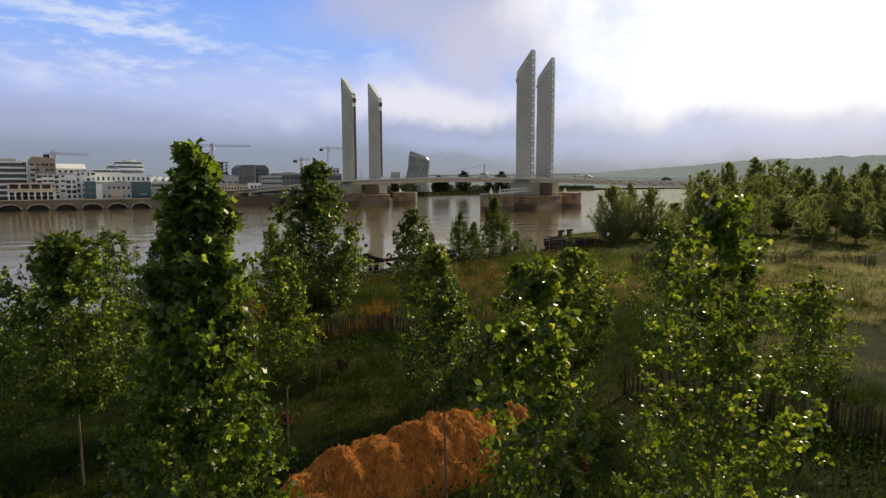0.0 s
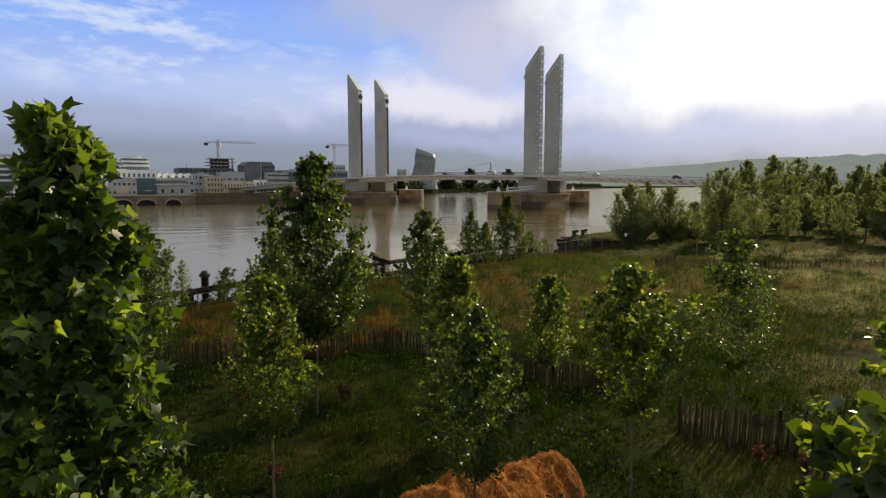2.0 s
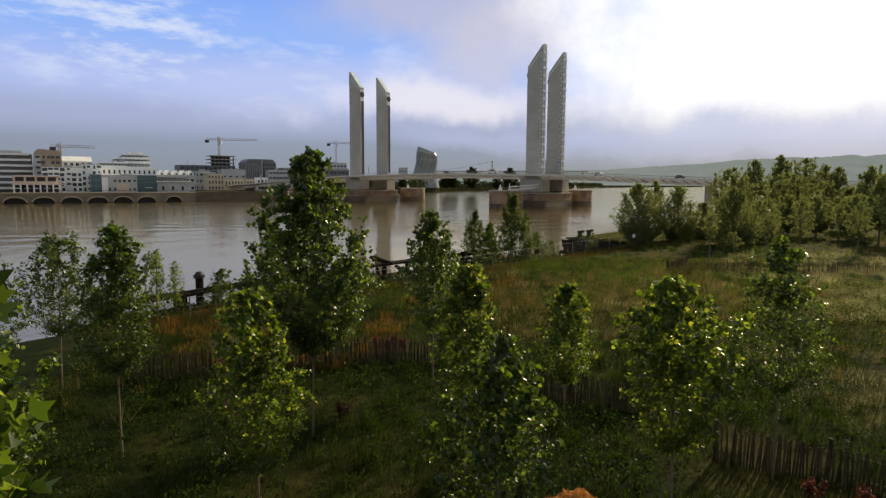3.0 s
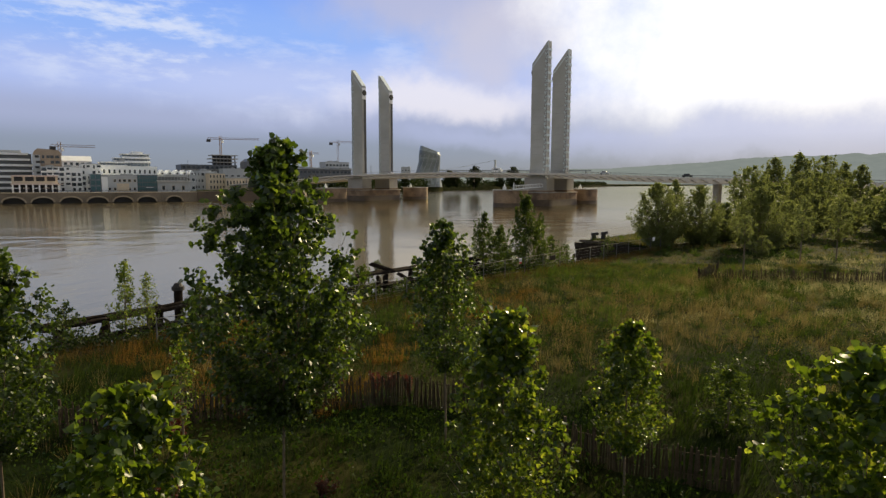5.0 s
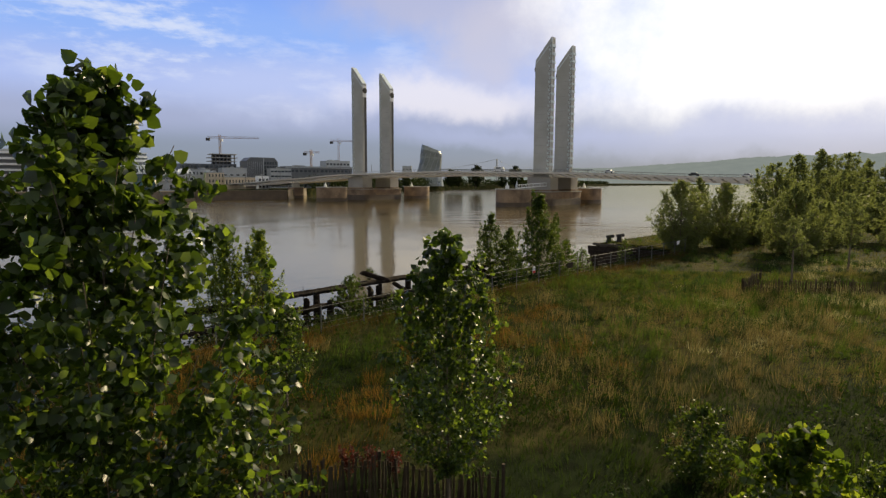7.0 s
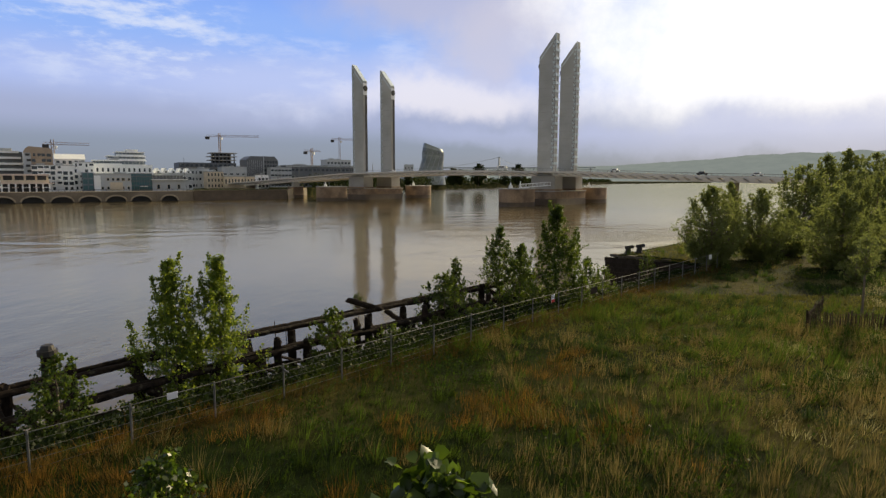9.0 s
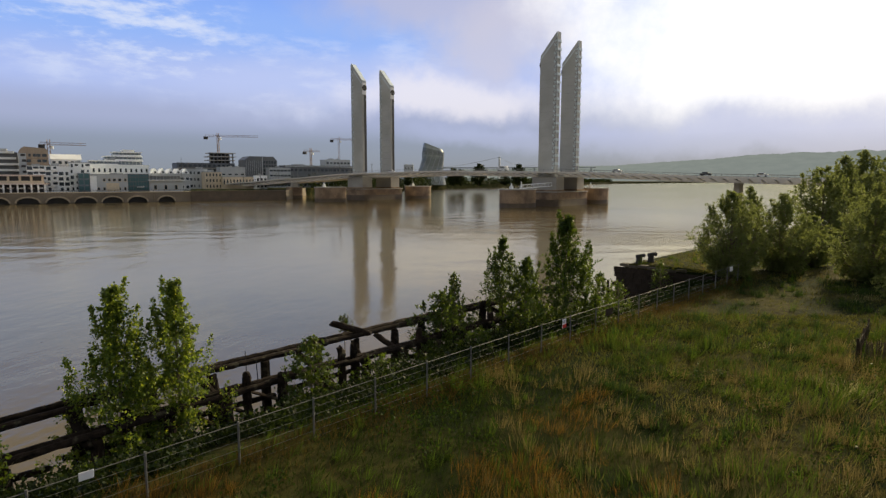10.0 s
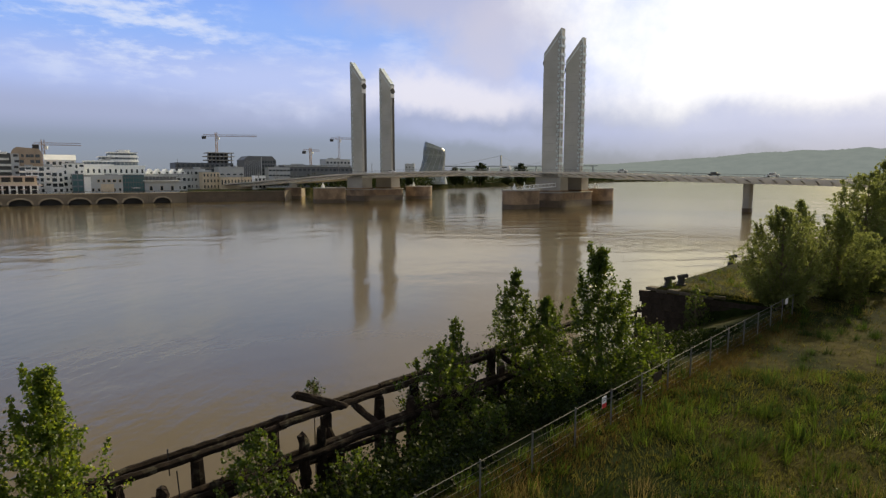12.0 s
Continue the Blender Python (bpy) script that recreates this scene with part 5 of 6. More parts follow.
# x, y, top, crown foot, half width, leaves, leaf size, shape, 1 for the backlit leaf colour
NEAR_TREES = (
    (-2.3, 7.3, 11.60, 5.4, 1.10, 15500, 0.098, "cone", 0),
    (-3.94, 19.4, 11.93, 7.35, 1.50, 12500, 0.094, "poplar", 0),
    (-3.47, 14.2, 9.64, 6.9, 0.70, 4700, 0.080, "egg", 1),
    (-1.33, 23.3, 10.35, 7.0, 0.88, 4600, 0.080, "egg", 0),
    (0.14, 12.2, 9.5, 7.2, 0.64, 3300, 0.078, "egg", 0),
    (-0.27, 17.35, 9.6, 6.7, 0.74, 3900, 0.080, "egg", 1),
    (0.97, 5.48, 10.66, 6.4, 0.52, 4200, 0.062, "egg", 1),
    (3.40, 8.1, 11.1, 6.4, 0.95, 5400, 0.085, "egg", 1),
    (7.95, 14.2, 9.2, 7.1, 0.80, 2900, 0.080, "broad", 1),
    (6.10, 17.9, 10.15, 7.1, 0.92, 4200, 0.080, "egg", 0),
    (3.12, 15.2, 9.72, 7.0, 0.88, 4500, 0.082, "vase", 1),
    (2.27, 20.8, 8.68, 6.2, 0.70, 3200, 0.082, "egg", 1),
    (-7.85, 18.1, 10.25, 7.2, 0.80, 6400, 0.084, "egg", 0),
    (-11.9, 22.0, 9.7, 7.0, 1.10, 4300, 0.080, "broad", 0),
    (-12.0, 19.2, 9.8, 6.9, 1.00, 3900, 0.080, "broad", 0),
    (-7.10, 12.5, 10.3, 7.0, 1.30, 9000, 0.094, "egg", 0),
    (-9.60, 13.3, 9.9, 6.9, 1.10, 6000, 0.094, "egg", 0),
    (-5.00, 27.5, 8.4, 6.8, 0.50, 1900, 0.078, "broad", 0),
    (-6.60, 21.3, 8.3, 6.4, 0.22, 420, 0.075, "column", 1),
)
for i, (x, y, top, c0, r, n, sz, shp, young) in enumerate(NEAR_TREES):
    tree("poplar_tree", x, y, land(x, y) - 0.05, top, c0, r, int(n * 2.5), sz * (0.86 if y < 15 else 0.98), shp, M_LEAF_BACKLIT if young else M_LEAF_L if i in (0, 15, 16) else M_LEAF, POPLAR_Y if young else POPLAR, "tree", G,
         seed=11 + i, lobed=i == 0, graded=True, simple=y > 15 and abs(x) > 4.5, climb=1.7, tuft=0.78, low=1.15 if i == 1 else 0.9, limbs=int(30 + 22 * r + (top - c0) * 7))

# slim trees and shrubs growing out of the old timber landing stage
SHORE = (
    (-12.6, 42.5, 8.8, 2.4, 2.35, 33000, 0.085, "plume"), (-11.3, 43.8, 8.8, 2.4, 2.15, 27000, 0.085, "plume"),
    (3.39, 54.6, 10.35, 3.2, 2.85, 30000, 0.105, "plume"), (0.30, 58.3, 8.9, 2.8, 1.9, 16000, 0.10, "plume"), (1.5, 56.9, 7.9, 2.9, 2.1, 16000, 0.105, "plume"),
    (-2.9, 53.6, 6.6, 3.0, 1.7, 9000, 0.11, "broad"), (-2.3, 56.0, 7.2, 3.0, 1.2, 5000, 0.11, "plume"),
    (-7.5, 46.6, 6.1, 3.0, 1.15, 6000, 0.09, "broad"), (-13.7, 37.6, 6.5, 3.2, 1.0, 5600, 0.09, "broad"),
    (5.4, 56.4, 7.2, 3.6, 1.35, 5000, 0.10, "bushy"), (-16.5, 36.1, 7.75, 3.4, 1.05, 4200, 0.085, "plume"),
    (-18.0, 34.0, 6.1, 3.2, 1.05, 4200, 0.09, "broad"), (7.0, 59.0, 6.3, 3.4, 1.0, 2200, 0.10, "broad"), (13.2, 71.6, 5.9, 2.5, 0.9, 2200, 0.10, "egg"),
    (-7.3, 51.9, 5.75, 5.6, 0.28, 260, 0.075, "broad"), (-1.0, 50.3, 5.6, 3.0, 1.2, 4200, 0.10, "bushy"), (-4.9, 47.4, 5.2, 3.0, 1.0, 3600, 0.09, "broad"), (4.6, 53.2, 6.6, 3.6, 1.1, 4000, 0.10, "bushy"),
    (-16.0, 37.0, 7.0, 3.4, 0.8, 2400, 0.085, "plume"),
)
for i, (x, y, top, c0, r, n, sz, shp) in enumerate(SHORE):
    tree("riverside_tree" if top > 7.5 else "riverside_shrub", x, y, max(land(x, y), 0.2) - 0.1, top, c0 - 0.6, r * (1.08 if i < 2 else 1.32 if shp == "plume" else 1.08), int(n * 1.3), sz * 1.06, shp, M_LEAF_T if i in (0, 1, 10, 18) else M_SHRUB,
         "slender fresh green tree rooted on the river bank" if top > 7.5 else "leafy green shrub growing over old timbers",
         "tree" if top > 7.5 else "shrub", "riverside growth", seed=70 + i, limbs=90, trunk_r=0.045, simple=True, climb=2.6 if shp == "plume" else 1.2, tuft=0.75 if shp == "plume" else 0.85,
         shoots=16 if shp == "plume" else 7)

# the grove beyond the meadow
GROVE_LABEL = "tall hazy green tree at the edge of the meadow"
BUSHY = "dense bushy green tree leafy down to the grass"
GV = "riverside grove"


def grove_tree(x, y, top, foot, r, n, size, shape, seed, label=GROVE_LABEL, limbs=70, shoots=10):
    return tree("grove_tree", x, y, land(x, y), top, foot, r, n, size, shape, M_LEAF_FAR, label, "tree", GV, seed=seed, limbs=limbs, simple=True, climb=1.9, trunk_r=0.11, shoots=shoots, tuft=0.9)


# the bushy trees on the quay and at the meadow's corner
grove_tree(17.3, 69.0, 11.3, 5.3, 2.45, 44000, 0.108, "bushy", 201, BUSHY, 110, 14)
grove_tree(19.9, 72.2, 11.6, 5.6, 1.5, 20000, 0.11, "spire", 207, BUSHY, 60, 8)
grove_tree(22.2, 71.6, 11.1, 5.2, 2.2, 42000, 0.10, "bushy", 202, BUSHY, 100, 12)
grove_tree(26.2, 75.0, 9.2, 5.2, 1.9, 13000, 0.16, "bushy", 204, BUSHY, 70, 8)
grove_tree(26.0, 67.0, 11.0, 5.2, 2.5, 44000, 0.108, "bushy", 208, BUSHY, 110, 14)
grove_tree(30.5, 71.0, 9.6, 5.4, 1.7, 22000, 0.11, "bushy", 209, BUSHY, 90, 10)
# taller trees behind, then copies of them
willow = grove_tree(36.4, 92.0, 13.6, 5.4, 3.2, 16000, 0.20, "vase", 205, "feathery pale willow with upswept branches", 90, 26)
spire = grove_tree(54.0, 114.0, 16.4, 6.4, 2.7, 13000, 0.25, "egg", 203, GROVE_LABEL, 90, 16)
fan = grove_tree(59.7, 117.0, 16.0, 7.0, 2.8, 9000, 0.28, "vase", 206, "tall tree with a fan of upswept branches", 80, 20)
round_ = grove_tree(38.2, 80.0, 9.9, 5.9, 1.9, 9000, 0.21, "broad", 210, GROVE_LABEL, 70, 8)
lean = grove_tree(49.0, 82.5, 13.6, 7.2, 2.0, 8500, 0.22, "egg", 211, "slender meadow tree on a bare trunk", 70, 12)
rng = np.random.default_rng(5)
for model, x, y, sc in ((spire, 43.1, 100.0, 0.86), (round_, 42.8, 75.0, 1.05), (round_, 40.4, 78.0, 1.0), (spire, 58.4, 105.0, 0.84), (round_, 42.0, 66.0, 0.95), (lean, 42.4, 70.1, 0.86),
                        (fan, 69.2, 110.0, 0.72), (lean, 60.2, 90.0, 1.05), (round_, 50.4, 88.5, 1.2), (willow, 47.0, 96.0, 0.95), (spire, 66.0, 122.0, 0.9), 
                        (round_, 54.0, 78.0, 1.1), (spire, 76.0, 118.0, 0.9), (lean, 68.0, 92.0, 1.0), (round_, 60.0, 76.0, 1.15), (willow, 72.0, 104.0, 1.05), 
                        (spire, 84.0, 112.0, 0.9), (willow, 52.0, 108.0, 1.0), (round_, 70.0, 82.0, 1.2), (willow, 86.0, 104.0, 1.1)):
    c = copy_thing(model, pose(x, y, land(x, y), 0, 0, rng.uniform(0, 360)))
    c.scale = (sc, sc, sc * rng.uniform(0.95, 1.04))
# dark low shrubs in the rough grass
for x, y, top, r, sd in ((5.54, 24.0, 6.95, 0.62, 231), (3.53, 26.5, 6.75, 0.60, 232)):
    tree("meadow_shrub", x, y, land(x, y) - 0.05, top, land(x, y) + 0.15, r, 3800, 0.075, "bushy", M_SHRUB, "low dark green shrub in the rough grass", "shrub", "meadow shrubs", seed=sd, limbs=40, simple=True, climb=1.5, shoots=5)
# low bushes and saplings before the grove
for x, y, foot, top, r, n, shp, sd in ((17.2, 50.0, 7.5, 9.2, 0.52, 1800, "broad", 221), (23.3, 60.5, 5.3, 7.0, 0.8, 3000, "bushy", 222), (28.3, 58.7, 7.0, 10.3, 0.95, 5200, "egg", 224),
                                    (24.6, 57.0, 7.0, 10.2, 0.85, 4600, "egg", 225), (34.0, 60.0, 6.8, 9.8, 1.0, 5200, "egg", 226)):
    tree("meadow_sapling", x, y, land(x, y), top, foot, r, n, 0.10, shp, M_LEAF_FAR, "small light green sapling in the rough grass", "tree", "meadow saplings", seed=sd, limbs=44, simple=True, climb=1.8, trunk_r=0.05, shoots=4)


# ---- meadow ----
def blades(name, pts, heights, widths, off, mat, rng, single=False):
    """Grass blades: pointed strips rooted at the given points and bending by the given offsets."""
    n = len(pts)
    ang = rng.uniform(0, 6.283, n)
    side = np.stack([np.cos(ang), np.sin(ang), np.zeros(n)], 1) * widths[:, None] * 0.5
    up = np.stack([np.zeros(n), np.zeros(n), heights], 1)
    tip = pts + up + off
    k = np.arange(n)[:, None]
    if single:
        verts = np.stack([pts - side, pts + side, tip + side * 0.15, tip - side * 0.15], 1).reshape(-1, 3)
        quads = (k * 4 + np.array([[0, 1, 2, 3]])).reshape(-1, 4)
    else:
        mid = pts + up * 0.62 + off * 0.35
        verts = np.stack([pts - side, pts + side, mid + side * 0.8, mid - side * 0.8, tip + side * 0.12, tip - side * 0.12], 1).reshape(-1, 3)
        quads = np.concatenate([k * 6 + np.array([[0, 1, 2, 3]]), k * 6 + np.array([[3, 2, 4, 5]])], 1).reshape(-1, 4)
    return new(name, raw_mesh(name, verts, quads, mat))


def patch_noise(p, scale, seed):
    return np.array([noise.noise((x * scale, y * scale, seed)) for x, y in p])


def on_meadow(p):
    u, n = p[:, 0] * UX + p[:, 1] * UY, -p[:, 0] * UY + p[:, 1] * UX
    heap = np.zeros(len(p), dtype=bool)
    for hx, hy in ((-2.0, 12.4), (-1.0, 13.1), (-0.2, 13.7), (0.5, 14.3), (1.6, 15.6)):
        heap |= (p[:, 0] - hx) ** 2 + (p[:, 1] - hy) ** 2 < 0.75
    return ((n < 30.8) | ((u > 65) & (n < 38.5))) & ~heap


def scatter(rng, zones):
    out = np.concatenate([np.stack([rng.uniform(x0, x1, n), rng.uniform(y0, y1, n)], 1) for n, x0, x1, y0, y1 in zones])
    return out[on_meadow(out)]


def ground_z(p):
    return np.array([land(x, y) for x, y in p])


def meadow():
    rng = np.random.default_rng(9)

    def emit(name, label, mat, sets, single=False):
        pts, h, w, off = (np.concatenate([q[i] for q in sets]) for i in range(4))
        tagged(blades(name, pts, h, w, off, mat, rng, single), label, "grass", kind="stuff")

    def radial(n, lo, hi):
        a, r = rng.uniform(0, 6.283, n), rng.uniform(lo, hi, n)
        return np.stack([np.cos(a) * r, np.sin(a) * r, np.zeros(n)], 1)

    def laid(q):
        """Grass combed over by wind and rain: neighbours lean the same way."""
        a = 3.0 * patch_noise(q, 0.22, 12.5) + 2.2 * patch_noise(q, 0.9, 3.7)
        r = 0.10 + 0.14 * np.clip(patch_noise(q, 0.5, 6.1) + 0.3, 0, 1)
        return np.stack([np.cos(a) * r, np.sin(a) * r, -0.3 * r], 1)

    # a low carpet everywhere: green and rank by the trees, short and dry on the open ground
    p = scatter(rng, ((60000, -13, 13, 6, 28), (155000, -14, 26, 28, 56), (40000, 4, 62, 46, 90)))
    # weighted to the right as well, the paler turf standing in for glare
    open_ground = np.clip((p[:, 1] + 1.0 * p[:, 0] - 38) / 12, 0, 1) * np.clip((p[:, 0] + 1) / 6, 0, 1)
    dry = open_ground * 0.95 + 0.6 * patch_noise(p, 0.16, 4.4) + 0.25 * patch_noise(p, 0.7, 1.1) > 0.45
    for name, label, mat, pick, lo, hi in (("meadow_turf", "low rough green turf of the meadow", M_GRASS, ~dry, 0.08, 0.26), ("dry_turf", "short dry olive turf on the open ground", M_TURF, dry, 0.07, 0.21)):
        q = p[pick]
        h = rng.uniform(lo, hi, len(q))
        far_k = 1 + 2.0 * np.clip((q[:, 1] - 40) / 30, 0, 1)
        emit(name, label, mat, [(np.column_stack([q, ground_z(q) - 0.02]), h, rng.uniform(0.013, 0.027, len(q)) * far_k, radial(len(q), 0.02, 0.14) + laid(q) * 0.35)], True)
    # green tussocks whose blades lean outwards
    t = scatter(rng, ((2500, -13, 13, 6, 28), (1900, -14, 26, 26, 52), (800, 2, 60, 46, 88)))
    lush = patch_noise(t, 0.20, 1.7)
    t, lush = t[lush > -0.32], lush[lush > -0.32]
    size = rng.uniform(0.55, 1.35, len(t)) * (0.85 + 0.7 * np.clip(lush + 0.1, 0, 0.8))
    sets = []
    for near, per in ((True, 22), (False, 32)):
        pick = (t[:, 1] < 34) == near
        tt, ss = t[pick], size[pick] * (1.0 if near else 1.15)
        tz = np.repeat(ground_z(tt), per)
        c, sz = np.repeat(tt, per, 0), np.repeat(ss, per)
        o = radial(len(c), 0.0, 0.26) * sz[:, None]
        pts = np.column_stack([c, tz - 0.03]) + o
        fall = 1.0 - 0.5 * np.linalg.norm(o, axis=1) / (0.26 * sz)
        hh = sz * rng.uniform(0.30, 0.55, len(c)) * fall
        lean = o * rng.uniform(0.4, 1.3, len(c))[:, None] + radial(len(c), 0, 0.08) + laid(c) * 0.7
        ww = rng.uniform(0.010, 0.019, len(c)) * (1 + 1.1 * np.clip((c[:, 1] - 32) / 40, 0, 1))
        emit("grass_tussocks", "leaning tussocks of long green grass", M_GRASS if near else M_TUSSOCK, [(pts, hh, ww, lean)], not near)
    # dark blue-green tufts standing out of the short dry turf by the quay
    t = scatter(rng, ((520, 3, 30, 40, 66), (140, 8, 26, 34, 46)))
    t = t[patch_noise(t, 0.35, 9.4) > -0.1]
    per = 70
    sz = np.repeat(rng.uniform(0.6, 1.5, len(t)), per)
    c, tz = np.repeat(t, per, 0), np.repeat(ground_z(t), per)
    o = radial(len(c), 0.0, 0.34) * sz[:, None]
    hh = sz * rng.uniform(0.22, 0.50, len(c)) * (1.0 - 0.55 * np.linalg.norm(o, axis=1) / (0.34 * sz))
    emit("rush_tufts", "rounded dark green rush tufts in short turf", M_RUSH, [(np.column_stack([c, tz - 0.03]) + o, hh, rng.uniform(0.016, 0.030, len(c)), o * 0.7 + radial(len(c), 0, 0.08))], True)
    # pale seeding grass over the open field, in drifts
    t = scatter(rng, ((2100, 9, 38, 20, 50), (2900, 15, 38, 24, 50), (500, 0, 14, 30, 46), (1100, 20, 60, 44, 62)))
    # more of it to the right, its paleness standing in for bright haze
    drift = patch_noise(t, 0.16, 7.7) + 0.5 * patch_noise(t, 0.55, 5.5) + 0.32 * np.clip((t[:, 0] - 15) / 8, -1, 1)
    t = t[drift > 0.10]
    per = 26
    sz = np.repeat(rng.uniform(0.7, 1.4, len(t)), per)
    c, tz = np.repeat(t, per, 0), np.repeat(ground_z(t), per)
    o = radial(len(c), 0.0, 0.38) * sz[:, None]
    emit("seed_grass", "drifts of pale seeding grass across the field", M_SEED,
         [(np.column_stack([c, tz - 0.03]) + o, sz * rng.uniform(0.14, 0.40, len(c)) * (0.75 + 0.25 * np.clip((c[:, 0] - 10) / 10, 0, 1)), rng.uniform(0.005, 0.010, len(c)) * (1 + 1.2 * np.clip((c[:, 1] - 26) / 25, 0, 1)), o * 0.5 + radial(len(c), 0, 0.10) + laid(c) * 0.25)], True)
    # rust-brown grass on the dry strip before the fence and between the palings
    t = scatter(rng, ((760, -13, -3, 24.5, 37), (170, -3, 1, 31, 39), (90, 0, 4, 34, 44)))
    t = t[patch_noise(t, 0.28, 2.9) + 0.4 * patch_noise(t, 0.9, 6.3) > np.where(t[:, 0] < -3, -0.08, 0.10)]
    per = 34
    sz = np.repeat(rng.uniform(0.6, 1.3, len(t)), per)
    c, tz = np.repeat(t, per, 0), np.repeat(ground_z(t), per)
    o = radial(len(c), 0.0, 0.32) * sz[:, None]
    emit("rusty_grass", "patches of rust-brown dry grass", M_RUST,
         [(np.column_stack([c, tz - 0.03]) + o, sz * rng.uniform(0.18, 0.50, len(c)), rng.uniform(0.007, 0.014, len(c)), o * 0.6 + radial(len(c), 0, 0.14) + laid(c) * 0.4)], True)
    # upright bunches of dry stalks
    t = scatter(rng, ((350, -13, 13, 10, 30), (2600, -10, 26, 26, 52), (1300, 4, 56, 44, 80)))
    dry = patch_noise(t, 0.13, 8.3) + 0.5 * patch_noise(t, 0.6, 2.2)
    t = np.concatenate([t[dry > 0.27], scatter(rng, ((420, -1, 16, 31, 46),))])
    per = 24
    size = rng.uniform(0.6, 1.3, len(t))
    tz = np.repeat(ground_z(t), per)
    c, sz = np.repeat(t, per, 0), np.repeat(size, per)
    o = radial(len(c), 0.0, 0.22) * sz[:, None]
    emit("dry_stalks", "upright bunches of dry straw-coloured stalks", M_STRAW,
         [(np.column_stack([c, tz - 0.03]) + o, sz * rng.uniform(0.25, 0.62, len(c)), rng.uniform(0.006, 0.012, len(c)) * (1 + 0.8 * np.clip((c[:, 1] - 30) / 30, 0, 1)),
           o * rng.uniform(0.3, 1.6, len(c))[:, None] + radial(len(c), 0, 0.16) + laid(c) * 0.4)], True)
    # tall pale bunches standing singly out of the green
    t = scatter(rng, ((26, 0, 8, 28, 35), (60, 3, 18, 31, 42), (60, 14, 30, 36, 48)))
    t = t[patch_noise(t, 0.4, 1.9) > -0.05]
    per = 46
    sz = np.repeat(rng.uniform(0.7, 1.3, len(t)), per)
    c, tz = np.repeat(t, per, 0), np.repeat(ground_z(t), per)
    o = radial(len(c), 0.0, 0.17) * sz[:, None]
    emit("pale_bunches", "tall straw-green bunches of seeding grass", M_STRAW,
         [(np.column_stack([c, tz - 0.03]) + o, sz * rng.uniform(0.30, 0.75, len(c)), rng.uniform(0.006, 0.011, len(c)), o * rng.uniform(0.4, 1.8, len(c))[:, None] + radial(len(c), 0, 0.12))], True)
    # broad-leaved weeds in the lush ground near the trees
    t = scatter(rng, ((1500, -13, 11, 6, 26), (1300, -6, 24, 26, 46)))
    # set thicker before y 26: dark leaves stand in for tree shade
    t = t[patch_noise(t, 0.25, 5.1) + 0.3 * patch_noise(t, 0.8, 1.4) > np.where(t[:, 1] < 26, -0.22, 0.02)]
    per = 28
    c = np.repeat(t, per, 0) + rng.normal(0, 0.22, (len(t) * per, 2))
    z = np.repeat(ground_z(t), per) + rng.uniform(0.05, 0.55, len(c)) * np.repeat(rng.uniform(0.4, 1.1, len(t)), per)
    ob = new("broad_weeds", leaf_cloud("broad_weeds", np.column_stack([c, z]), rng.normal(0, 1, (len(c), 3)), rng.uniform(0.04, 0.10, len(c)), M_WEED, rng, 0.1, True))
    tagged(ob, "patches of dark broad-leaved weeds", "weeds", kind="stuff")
    # rough grass on the quay head, hanging over its edge
    m = 5200
    uu, nn = 64.5 + 14 * rng.uniform(0, 1, m) ** 2.2, 31.0 + 8.4 * rng.uniform(0, 1, m) ** 0.8
    keep = (nn < 35.6) | (uu > 65.6)
    q = np.stack([uu * UX - nn * UY, uu * UY + nn * UX], 1)[keep]
    emit("quay_grass", "rough straw-green grass on the quay head", M_TURF,
         [(np.column_stack([q, np.full(len(q), 5.0)]), rng.uniform(0.10, 0.42, len(q)) * (0.35 + 1.1 * np.clip(patch_noise(q, 0.8, 2.6) + 0.4, 0, 1.1)), rng.uniform(0.02, 0.04, len(q)), radial(len(q), 0.05, 0.25) + np.array([-0.10, -0.12, 0]))], True)
    # small white flower heads
    t = scatter(rng, ((80, -13, 12, 8, 28), (10, -8, 22, 28, 50)))
    c = np.repeat(t[patch_noise(t, 0.3, 3.3) > 0.0], 4, 0)
    c = c + rng.normal(0, 0.5, c.shape)
    z = ground_z(c) + rng.uniform(0.35, 0.6, len(c))
    ob = new("white_flowers", leaf_cloud("white_flowers", np.column_stack([c, z]), rng.normal(0, 1, (len(c), 3)), rng.uniform(0.010, 0.018, len(c)), M_PETAL, rng, 0))
    tagged(ob, "scattered small white wild flowers", "flowers", kind="stuff")
    # scrub on the slope between the fence and the landing stage
    nU = 5600
    uu, nn = rng.uniform(12, 58, nU), 31.0 + 5.8 * rng.uniform(0, 1, nU)
    c = np.stack([uu * UX - nn * UY, uu * UY + nn * UX], 1)
    thick = patch_noise(c, 0.30, 6.6) + 0.15 + 0.15 * np.clip((nn - 31) / 3, 0, 1)
    c, nn = c[thick > -0.22], nn[thick > -0.22]
    per = 13
    top = np.clip(0.42 + 0.24 * (nn - 31), 0.3, 1.25) * rng.uniform(0.35, 1.1, len(c)) * np.where(c @ np.array([UX, UY]) > 51, 0.4, 1.0) * np.where((c @ np.array([UX, UY]) < 33) & (nn > 33.6), 0.5, 1.0)
    cc = np.repeat(c, per, 0) + rng.normal(0, 0.20, (len(c) * per, 2))
    z = np.repeat(np.maximum(ground_z(c), 0.1), per) + rng.uniform(0.0, 1.0, len(cc)) * np.repeat(top, per)
